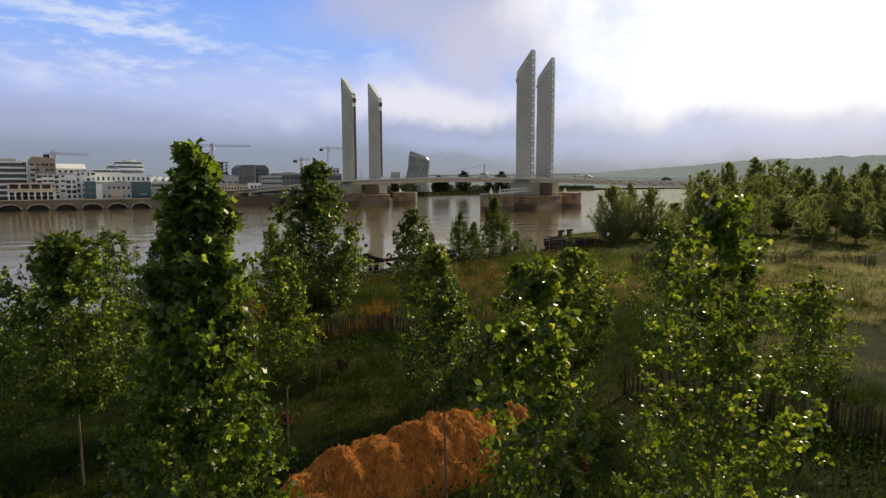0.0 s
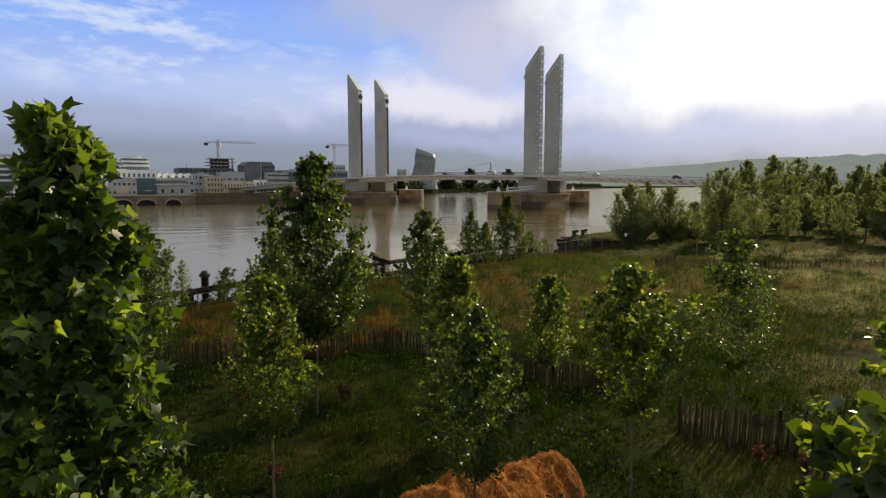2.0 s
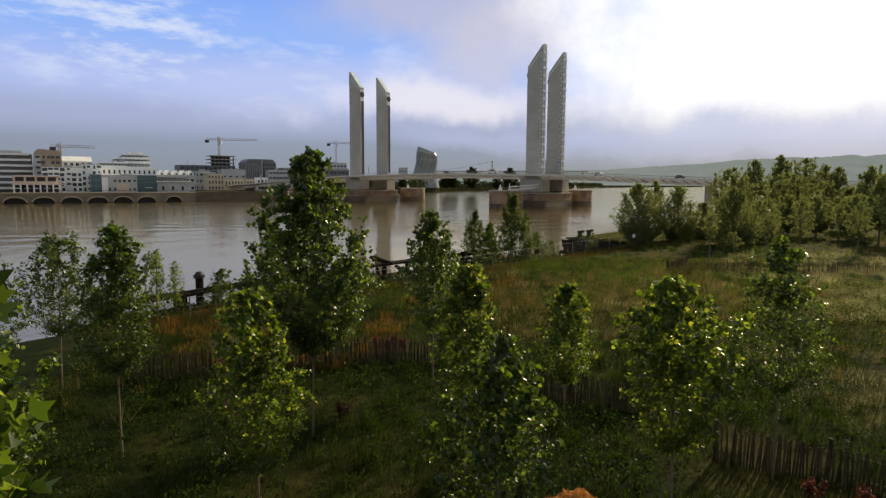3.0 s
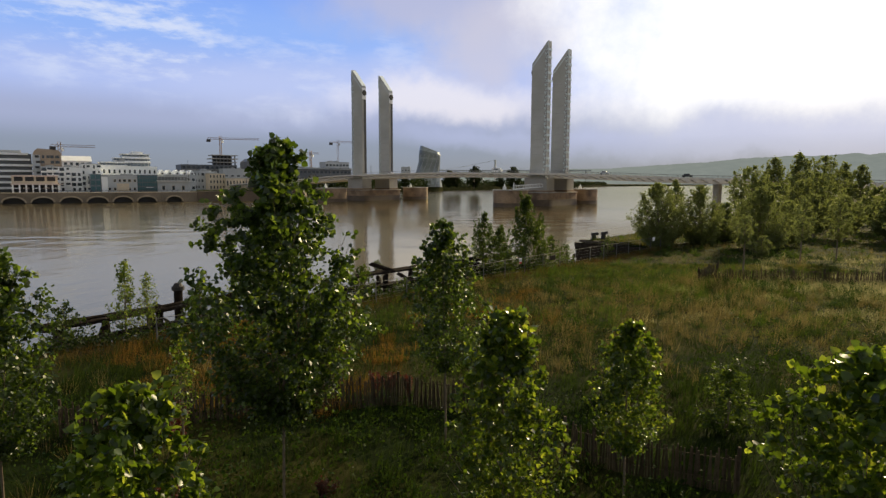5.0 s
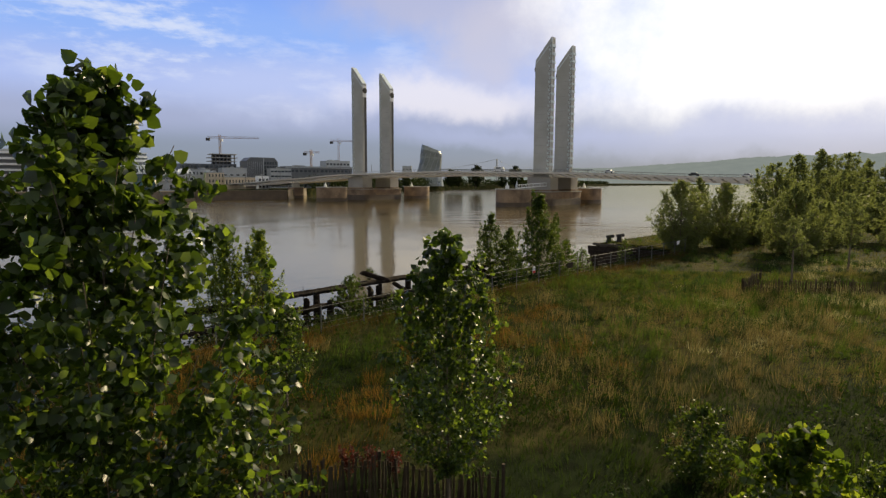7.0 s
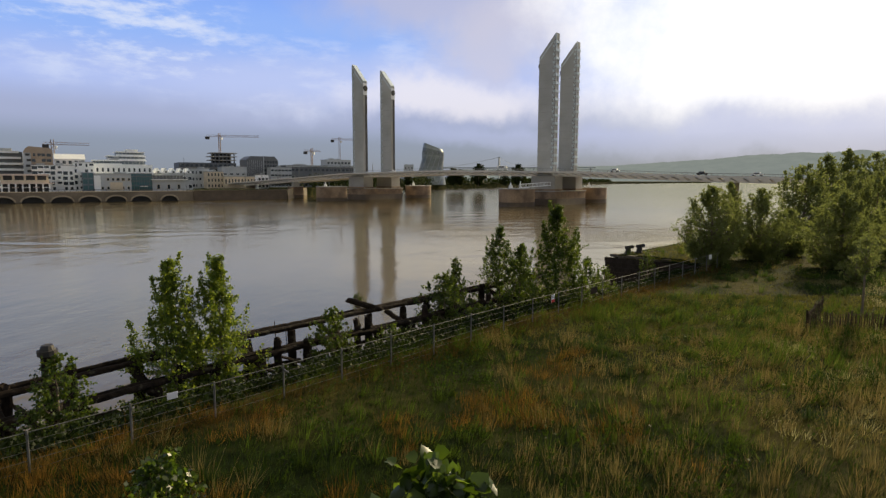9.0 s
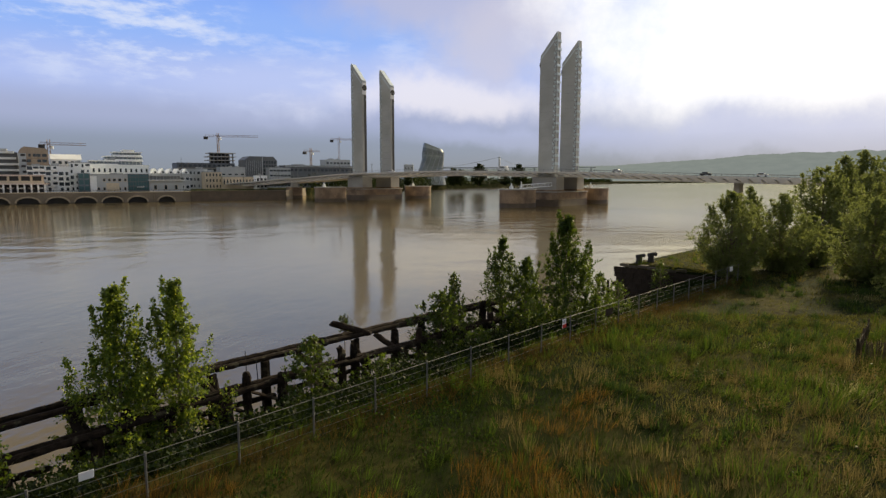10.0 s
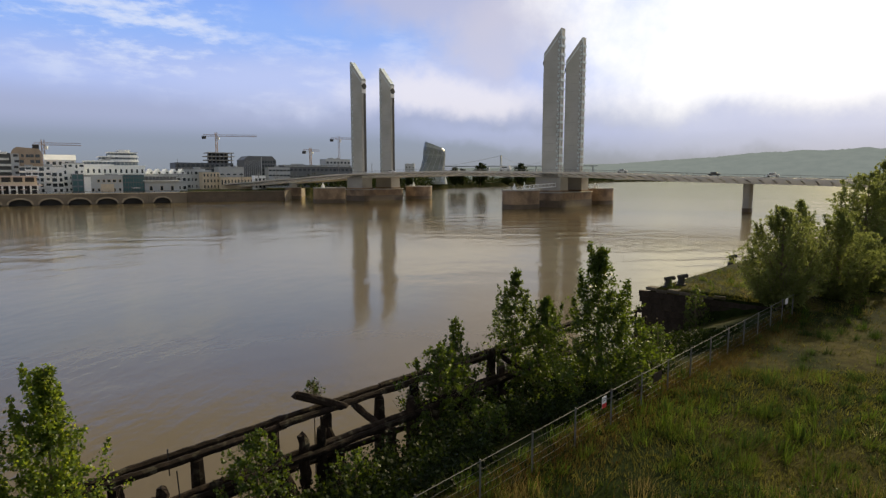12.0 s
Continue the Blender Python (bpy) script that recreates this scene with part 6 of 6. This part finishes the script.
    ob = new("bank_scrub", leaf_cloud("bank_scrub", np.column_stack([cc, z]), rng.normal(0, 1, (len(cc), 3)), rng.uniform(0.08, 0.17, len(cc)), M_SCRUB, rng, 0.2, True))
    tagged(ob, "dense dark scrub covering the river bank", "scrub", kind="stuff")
    # tall grass along the foot of the fence
    u = rng.uniform(12, 62, 13000)
    n = 29.9 - 0.9 * np.abs(rng.normal(0, 1, len(u))) + 0.5
    p = np.stack([u * UX - n * UY, u * UY + n * UX], 1)
    emit("fence_grass", "brownish grass along the fence foot", M_BROWN,
         [(np.column_stack([p, ground_z(p) - 0.02]), rng.uniform(0.12, 0.42, len(p)), rng.uniform(0.010, 0.020, len(p)), radial(len(p), 0.05, 0.35))], True)


meadow()


def russet_weed(x, y, h, seed):
    rng = np.random.default_rng(seed)
    root = thing("russet_weed", pose(x, y, land(x, y)), "tall rust-red dock plant gone to seed", "weed", "russet weeds")
    bm = bmesh.new()
    cs = []
    for k in range(5):
        e = np.array([rng.normal(0, 0.12), rng.normal(0, 0.12), h * rng.uniform(0.75, 1.0)])
        beam(bm, (0, 0, -0.05), tuple(e), 0.014, sides=4, w2=0.006)
        cs.append(e * rng.uniform(0.35, 1.0, 90)[:, None] + rng.normal(0, 0.03, (90, 3)))
    part("stem", bm, M_RED, root)
    c = np.concatenate(cs)
    ob = new("seed_head", leaf_cloud("seed_head", c, rng.normal(0, 1, c.shape), rng.uniform(0.03, 0.055, len(c)), M_RED, rng, 0))
    ob.parent = root
    tagged(ob, kind="stuff")


for i, (x, y, h) in enumerate(((-7.4, 22.5, 1.35), (-7.15, 22.3, 1.0), (2.7, 13.4, 0.8), (2.95, 13.1, 0.7), (7.1, 16.4, 0.6), (-3.4, 26.2, 0.7), (-3.0, 26.4, 0.7), (-2.5, 26.3, 0.6),
                             (-6.2, 20.0, 0.6), (-3.9, 15.6, 0.5), (-3.5, 20.4, 0.5), (6.4, 16.9, 0.55))):
    russet_weed(x, y, h, 400 + i)


# woods along the far bank, past the bridge
def far_woods():
    rng = np.random.default_rng(21)
    line = [(-122, 476), (-100, 562), (-66, 702), (-36, 864), (46, 1016), (196, 1424), (436, 2004)]
    cs, outs = [], []
    for (ax, ay), (bx, by) in zip(line, line[1:]):
        L = math.hypot(bx - ax, by - ay)
        for k in range(int(L / 4)):
            f = rng.uniform()
            hh = rng.uniform(6.5, 10.5)
            cx, cy = ax + (bx - ax) * f - rng.uniform(0, 14), ay + (by - ay) * f + rng.uniform(0, 10)
            m = 46
            v = rng.normal(0, 1, (m, 3))
            v /= np.linalg.norm(v, axis=1)[:, None]
            cs.append(np.array([cx, cy, 6 + hh * 0.45]) + v * np.array([4.5, 4.5, hh * 0.5]) * rng.uniform(0.7, 1.05, (m, 1)))
            outs.append(v)
    c, o = np.concatenate(cs), np.concatenate(outs)
    c[:, 2] = np.maximum(c[:, 2], 1.2)
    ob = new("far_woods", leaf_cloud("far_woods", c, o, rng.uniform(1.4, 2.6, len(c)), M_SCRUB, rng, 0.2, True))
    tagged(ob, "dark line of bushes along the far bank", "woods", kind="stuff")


far_woods()
far_tree = tree("bank_tree", 2.3, 652, 5.2, 28.0, 8.0, 8.2, 3600, 1.5, "broad", M_SCRUB, "large dark tree on the far bank", "tree", "far bank trees", seed=301, limbs=60, trunk_r=0.4, simple=True)
for x, y, sc in ((44.8, 674.5, 1.0), (-24.8, 650.6, 0.8), (-17, 655, 0.75), (30, 665, 0.62), (-150, 640, 0.9), (-70, 640, 0.6)):
    c = copy_thing(far_tree, pose(x, y, 5.2, 0, 0, x))
    c.scale = (sc, sc, sc)


# ---- wire fence along the bank ----
fence = thing("wire_fence", pose(*bank(16, 29.85, GROUND)), "low galvanised steel wire fence along the river bank", "fence")
fence_u = [16 + 2.185 * i - 16 for i in range(22)]
bm = bmesh.new()
beam(bm, (0, 0, -0.3), (0, 0, 1.22), 0.055, sides=6)
post_mesh = mesh_of(bm, "post", M_WIRE)


def fence_sag(du):
    """The fence stands a little lower at its upstream end."""
    return -0.20 * min(1.0, max(0.0, 1.0 - (du - 2) / 20.0))


for du in fence_u:
    p = bank(du, 0)
    ob = new("post", post_mesh)
    ob.parent, ob.location = fence, (p.x, p.y, fence_sag(du))
for z, w in ((1.17, 0.028), (0.95, 0.010), (0.73, 0.010), (0.51, 0.010), (0.29, 0.010), (0.1, 0.010)):
    bm = bmesh.new()
    tube(bm, [bank(du, 0, z + fence_sag(du)) for du in fence_u], [w * 0.45] * len(fence_u), 4)
    part("rail" if z > 1 else "wire", bm, M_WIRE, fence)


# ---- chestnut paling fences ----
def paling(points, name="paling_fence", label="weathered chestnut paling fence half sunk in grass", height=0.84, gap=0.062):
    p0 = Vector((*points[0], 0))
    root = thing(name, pose(p0.x, p0.y, land(p0.x, p0.y)), label, "fence", "paling fences")
    rng = random.Random(int(p0.x * 10) + 77)
    bm = bmesh.new()
    beam(bm, (0, 0, -0.1), (0, 0, height), 0.050, 0.022, w2=0.034)
    me = mesh_of(bm, "pale", M_PALE)
    bm = bmesh.new()
    beam(bm, (0, 0, -0.2), (0, 0, height + 0.12), 0.075, sides=6)
    stake = mesh_of(bm, "stake", M_PALE)
    wires = bmesh.new()
    count = 0
    for a, b in zip(points, points[1:]):
        a, b = Vector((*a, 0)) - p0, Vector((*b, 0)) - p0
        L = (b - a).length
        ang = math.atan2((b - a).y, (b - a).x)
        for i in range(int(L / gap)):
            q = a + (b - a) * (i * gap / L)
            z = land(q.x + p0.x, q.y + p0.y) - land(p0.x, p0.y)
            ob = new("pale", me)
            ob.parent = root
            ob.matrix_basis = Matrix.Translation((q.x, q.y, z)) @ Euler((rng.gauss(0, 0.05), rng.gauss(0, 0.05), ang)).to_matrix().to_4x4() @ Matrix.Diagonal((1, 1, rng.uniform(0.86, 1.08), 1))
            count += 1
        for z in (0.25, 0.7):
            beam(wires, (a.x, a.y, z), (b.x, b.y, z), 0.012)
        n_post = max(1, int(L / 1.9))
        for i in range(n_post + 1):
            q = a + (b - a) * i / n_post
            ob = new("stake", stake)
            ob.parent, ob.location = root, (q.x, q.y + 0.05, 0)
    part("binding_wire", wires, M_PALE, root)
    return root


paling([(5.25, 18.6), (7.2, 17.7), (9.6, 15.9), (12.0, 14.4)])
paling([(-10.5, 23.0), (-7.0, 24.4), (-2.7, 25.6), (-0.4, 25.2)])
paling([(1.4, 22.6), (2.6, 21.9), (4.6, 21.2)])
paling([(16.2, 51.4), (13.6, 47.9), (25.0, 47.6)], height=0.74, gap=0.085)
paling([(25.2, 48.5), (32.0, 48.0)], height=0.70, gap=0.085)


# ---- old timber landing stage ----
def log(bm, a, b, w, h, rng, step=0.3, wear=0.085):
    """A rough-hewn timber: six-sided, uneven along its length, with chewed ends."""
    a, b = Vector(a), Vector(b)
    q = (b - a).to_track_quat("Z", "Y").to_matrix()
    k = max(3, int((b - a).length / step))
    prev = None
    for i in range(k + 1):
        p = a + (b - a) * (i / k) + Vector((rng.gauss(0, 0.004), rng.gauss(0, 0.004), rng.gauss(0, 0.006)))
        shrink = 0.90 if i in (0, k) else 1.0
        ring = []
        for j in range(8):
            t = 6.2832 * (j + 0.5) / 8
            c, s_ = math.cos(t), math.sin(t)
            r = 0.50 * shrink * (1 + rng.gauss(0, wear * 0.8)) / max(abs(c), abs(s_)) ** 1.0
            ring.append(bm.verts.new(p + q @ Vector((c * w * r, s_ * h * r, rng.gauss(0, 0.07) if i in (0, k) else 0))))
        if prev:
            for j in range(8):
                bm.faces.new((prev[j], prev[(j + 1) % 8], ring[(j + 1) % 8], ring[j]))
        else:
            bm.faces.new(ring[::-1])
        prev = ring
    bm.faces.new(prev)


def stage_at(u, n, z):
    """A point on the landing stage, which sags and bends shorewards at its upstream end."""
    k = min(1.0, max(0.0, (13 - u) / 12))
    return bank(u, n - 0.4 * k, z - 0.3 * k)


stage = thing("timber_landing_stage", pose(*bank(14, 37, 0)), "ruined dark timber landing stage on rotting piles", "pier")
rng = random.Random(4)
for row, (dn, ztop) in enumerate(((0.72, 5.0), (-0.7, 4.45), (1.20, 5.02), (-0.36, 4.47))):
    u = 0.0
    while u < 35:
        L = 4.7
        bm = bmesh.new()
        a, b = stage_at(u, dn, ztop + rng.uniform(-0.05, 0.04)), stage_at(u + L + 0.25, dn + rng.uniform(-0.05, 0.05), ztop + rng.uniform(-0.05, 0.04))
        log(bm, a, b, 0.20, 0.22, rng)
        part("cap_beam", bm, M_TIMBER, stage)
        u += L
    u = 0.6
    while u < 35 and row < 2:
        bm = bmesh.new()
        a = stage_at(u, dn + rng.uniform(-0.1, 0.1), -2.5)
        b = stage_at(u + rng.uniform(-0.15, 0.15), dn, ztop + (rng.uniform(0.2, 0.5) if rng.random() < 0.2 else -0.15))
        log(bm, a, b, 0.38, 0.38, rng, 0.7)
        part("timber_post", bm, M_TIMBER, stage)
        if rng.random() < 0.85:
            bm = bmesh.new()
            log(bm, stage_at(u, dn, ztop - 0.35), stage_at(u + rng.uniform(-1.2, 1.2), dn - rng.uniform(0.9, 1.4), 2.4), 0.22, 0.18, rng)
            part("brace", bm, M_TIMBER, stage)
        u += 2.15 + rng.uniform(-0.25, 0.25)
u = 0.6
while u < 35:
    bm = bmesh.new()
    log(bm, stage_at(u, 1.0, 4.75), stage_at(u, -0.9, 4.2), 0.26, 0.24, rng)
    part("cross_beam", bm, M_TIMBER, stage)
    u += 4.3
# rotten plank ends, iron rods and fallen timbers between the rows
for k in range(26):
    u = 0.8 + 34 * rng.random()
    bm = bmesh.new()
    if k % 3 == 0:
        dn0 = rng.choice((0.95, -0.55))
        log(bm, stage_at(u, dn0, 2.0), stage_at(u + rng.uniform(-0.1, 0.1), dn0, 4.7 + rng.uniform(0, 0.6)), 0.30, 0.30, rng, 0.2, 0.14)
        part("post_stub", bm, M_TIMBER, stage)
    elif k % 3 == 1:
        dn = rng.choice((0.85, -0.6))
        beam(bm, stage_at(u, dn, 4.6), stage_at(u + rng.uniform(-0.06, 0.06), dn, 5.35 + rng.uniform(0, 0.25)), 0.035, sides=5)
        part("iron_rod", bm, M_BLACK, stage)
    else:
        log(bm, stage_at(u, 0.9, 4.2 + rng.uniform(-0.4, 0.3)), stage_at(u + rng.uniform(0.5, 1.8), -0.9, 3.2 + rng.uniform(-0.4, 0.4)), 0.22, 0.10, rng, 0.25, 0.14)
        part("fallen_plank", bm, M_TIMBER, stage)
for k in range(9):
    u = 1.0 + 3.9 * k
    bm = bmesh.new()
    log(bm, stage_at(u, 0.45, 3.55), stage_at(u + 3.6, 0.40, 3.5 + rng.uniform(-0.1, 0.1)), 0.18, 0.20, rng)
    part("waling", bm, M_TIMBER, stage)
bm = bmesh.new()
log(bm, stage_at(19.9, 1.40, 5.62), stage_at(21.3, 0.5, 5.02), 0.24, 0.30, rng, 0.30, 0.10)
part("broken_beam", bm, M_TIMBER, stage, "broken end of a heavy timber lying askew")

mooring = thing("mooring_post", pose(-16.46, 41.0, 0), "stout dark timber mooring post with a capped head", "mooring post")
bm = bmesh.new()
beam(bm, (0, 0, -2.5), (0, 0, 5.45), 0.46, sides=12)
part("post", bm, M_TIMBER, mooring)
bm = bmesh.new()
beam(bm, (0, 0, 5.42), (0, 0, 5.62), 0.66, sides=12)
beam(bm, (0, 0, 5.60), (0, 0, 5.80), 0.54, sides=12, w2=0.36)
part("cap", bm, M_BLACK, mooring)

# ---- masonry quay head and its bollards ----
quay = thing("quay_head", pose(*bank(64.6, 40, 0)), "dark weathered masonry quay head above the river", "quay")
bm = bmesh.new()
prism(bm, [tuple(bank(u, n).xy) for u, n in ((0.25, -0.25), (170, -0.25), (170, -9.5), (0.25, -9.5))], -2.5, 4.9)
part("core", bm, M_BLOCK, quay)


def masonry(parent, start, along, outward, length, z0, z1, course, stone, seed, mat, depth=0.32):
    """Courses of single stones on one wall face."""
    rng = random.Random(seed)
    meshes = []
    for k in range(3):
        bm = bmesh.new()
        box(bm, 0, 0, 0, stone * (0.8 + 0.2 * k) - 0.012, depth, course - 0.012, bevel=0.02)
        meshes.append(mesh_of(bm, "stone", mat))
    ang = math.atan2(along.y, along.x)
    z, row = z0, 0
    while z + course * 0.5 < z1:
        s = -rng.uniform(0, 0.4) * stone
        while s < length:
            k = rng.randrange(3)
            L = stone * (0.8 + 0.2 * k)
            c = start + along * (s + L / 2) + outward * (depth / 2 - 0.1 + rng.uniform(-0.012, 0.018))
            ob = new("stone", meshes[k])
            ob.parent = parent
            ob.matrix_basis = Matrix.Translation((c.x, c.y, z)) @ Matrix.Rotation(ang, 4, "Z")
            s += L
        z += course
        row += 1


U_DIR, N_DIR = bank(1, 0), bank(0, 1)
masonry(quay, bank(0.2, -9.3), N_DIR, -U_DIR, 9.4, 0.2, 4.7, 0.42, 0.95, 3, M_BLOCK)
bm = bmesh.new()
box(bm, 0, 0, 0.1, 0.80, 0.79, 0.24, 0, 0.05)
cope = mesh_of(bm, "coping_stone", M_COPE)
rng = random.Random(8)
for i in range(7):
    c = bank(0.35 + rng.uniform(-0.06, 0.06), -5.2 + 0.8 * i)
    ob = new("coping_stone", cope)
    ob.parent = quay
    ob.matrix_basis = pose(c.x, c.y, 4.75 + rng.uniform(-0.05, 0.05), 0, 0, math.degrees(math.atan2(U_DIR.y, U_DIR.x)) + rng.uniform(-3, 3))


def bollard(x, y, z):
    ob = thing("bollard", pose(x, y, z, 0, 0, 12), "dark iron mooring bollard with a hooked head", "bollard", "quay bollards")
    bm = bmesh.new()
    beam(bm, (0, 0, -0.3), (0, 0, 0.10), 0.74, sides=14, w2=0.66)
    beam(bm, (0, 0, 0.08), (0.05, 0, 0.62), 0.50, sides=14, w2=0.44)
    part("shaft", bm, M_BLACK, ob)
    bm = bmesh.new()
    beam(bm, (-0.24, 0, 0.58), (0.40, 0, 0.68), 0.32, sides=12, w2=0.30)
    beam(bm, (0.37, 0, 0.68), (0.50, 0, 0.62), 0.36, sides=12, w2=0.28)
    part("head", bm, M_BLACK, ob)


for x, y, z in ((12.5, 75.3, 5.1), (13.66, 76.0, 5.15), (22.6, 89.0, 5.0)):
    bollard(x, y, z)

# ---- heap of orange straw mulch ----
bm = bmesh.new()
heap_pts = [(-2.3, 12.1, 0.95, 0.62), (-1.8, 12.6, 1.1, 0.74), (-1.2, 13.0, 1.2, 0.82), (-0.6, 13.4, 1.25, 0.88), (-0.1, 13.8, 1.25, 0.93), (0.4, 14.2, 1.15, 0.95), (0.85, 14.6, 0.95, 0.86), (1.25, 15.1, 0.8, 0.80), (1.65, 15.5, 0.7, 0.85), (-3.0, 11.5, 0.42, 0.42)]


def heap_height(x, y):
    h = 0
    for cx, cy, r, t in heap_pts:
        d2 = ((x - cx) ** 2 + (y - cy) ** 2) / (r * r)
        h = max(h, t * max(0, 1 - d2) ** 0.7) + 0.12 * t * math.exp(-2.5 * d2)
    along = x * 0.64 + y * 0.77
    h *= 1 + 0.055 * math.sin(along * 7.0 + 1.6 * noise.noise((x * 0.9, y * 0.9, 3)))
    h += (0.14 * noise.noise((x * 2.4, y * 2.4, 1)) + 0.10 * noise.noise((x * 6, y * 6, 5)) + 0.07 * noise.noise((x * 15, y * 15, 9))) * min(1, h * 2)
    return h


grid = {}
for i in range(140):
    for j in range(140):
        x, y = -4.2 + i * 0.055, 9.8 + j * 0.052
        grid[i, j] = bm.verts.new((x, y, land(x, y) + heap_height(x, y) - 0.12))
for i in range(139):
    for j in range(139):
        bm.faces.new((grid[i, j], grid[i + 1, j], grid[i + 1, j + 1], grid[i, j + 1]))
heap = thing("mulch_heap", pose(0, 0, 0), "long lumpy heap of orange straw mulch in the grass", "mulch heap")
part("mound", bm, M_MULCH, heap, smooth=True)
# loose straw lying over the mound
rng_h = np.random.default_rng(31)
fib = []
while len(fib) < 15000:
    x, y = rng_h.uniform(-3.4, 2.6), rng_h.uniform(10.6, 16.4)
    if heap_height(x, y) > 0.18:
        a_, l_ = rng_h.uniform(0, 6.283), rng_h.uniform(0.04, 0.16)
        x2, y2 = x + math.cos(a_) * l_, y + math.sin(a_) * l_
        fib.append((x, y, land(x, y) + heap_height(x, y) - 0.115, x2, y2, land(x2, y2) + heap_height(x2, y2) - 0.10 + rng_h.uniform(0, 0.03)))
fib = np.array(fib)
p0_, p1_ = fib[:, :3], fib[:, 3:]
wid = np.cross(p1_ - p0_, np.array([0, 0, 1.0]))
wid = wid / np.linalg.norm(wid, axis=1)[:, None] * 0.004
vv = np.stack([p0_ - wid, p0_ + wid, p1_ + wid, p1_ - wid], 1).reshape(-1, 3)
straw = new("loose_straw", raw_mesh("loose_straw", vv, np.arange(len(vv)).reshape(-1, 4), M_FIBRE))
straw.parent = heap
tagged(straw, kind="stuff")


# ---- notices on the fence, old stakes by the quay ----
def notice(u, z, w, h, label, mats, n=29.80):
    p = bank(u, n)
    root = thing("notice_board", pose(p.x, p.y, z, 0, 0, math.degrees(math.atan2(UY, UX))), label, "sign", "fence notices")
    bm = bmesh.new()
    box(bm, 0, -0.03, 0, w, 0.012, h, bevel=0.004)
    part("plate", bm, mats[0], root)
    if len(mats) > 1:
        bm = bmesh.new()
        box(bm, 0, -0.042, 0.0, w * 0.96, 0.006, h * 0.38)
        part("red_panel", bm, mats[1], root)
        for k in range(2):
            bm = bmesh.new()
            box(bm, 0, -0.042, h * (0.62 + 0.16 * k), w * (0.7 - 0.2 * k), 0.006, h * 0.05)
            part("line_of_writing", bm, M_BLACK, root)


notice(to_bank(-8.75, 35.1)[0] + 0.12, 6.0, 0.28, 0.18, "small plain white notice tied to the fence", (M_WHITE,))
notice(to_bank(2.55, 49.3)[0], 5.90, 0.27, 0.36, "white notice with a red panel on the fence", (M_WHITE, M_REDP))
notice(to_bank(5.05, 52.3)[0], 5.78, 0.70, 0.34, "weathered brown board hung on the fence", (M_PALE,))
notice(to_bank(15.9, 65.2)[0], 6.0, 0.55, 0.32, "small white notice at the fence end", (M_WHITE,))
for i, (x, y, top) in enumerate(((8.9, 69.5, 4.6), (9.5, 69.9, 4.1), (10.2, 70.3, 3.9), (7.6, 68.2, 3.6))):
    root = thing("old_stake", pose(x, y, 0), "leaning rotten timber stake beside the quay", "stake", "old stakes")
    bm = bmesh.new()
    beam(bm, (0, 0, -2.5), (0.15 * (i - 1), 0.1, top), 0.30, sides=7, w2=0.18)
    part("shaft", bm, M_TIMBER, root)
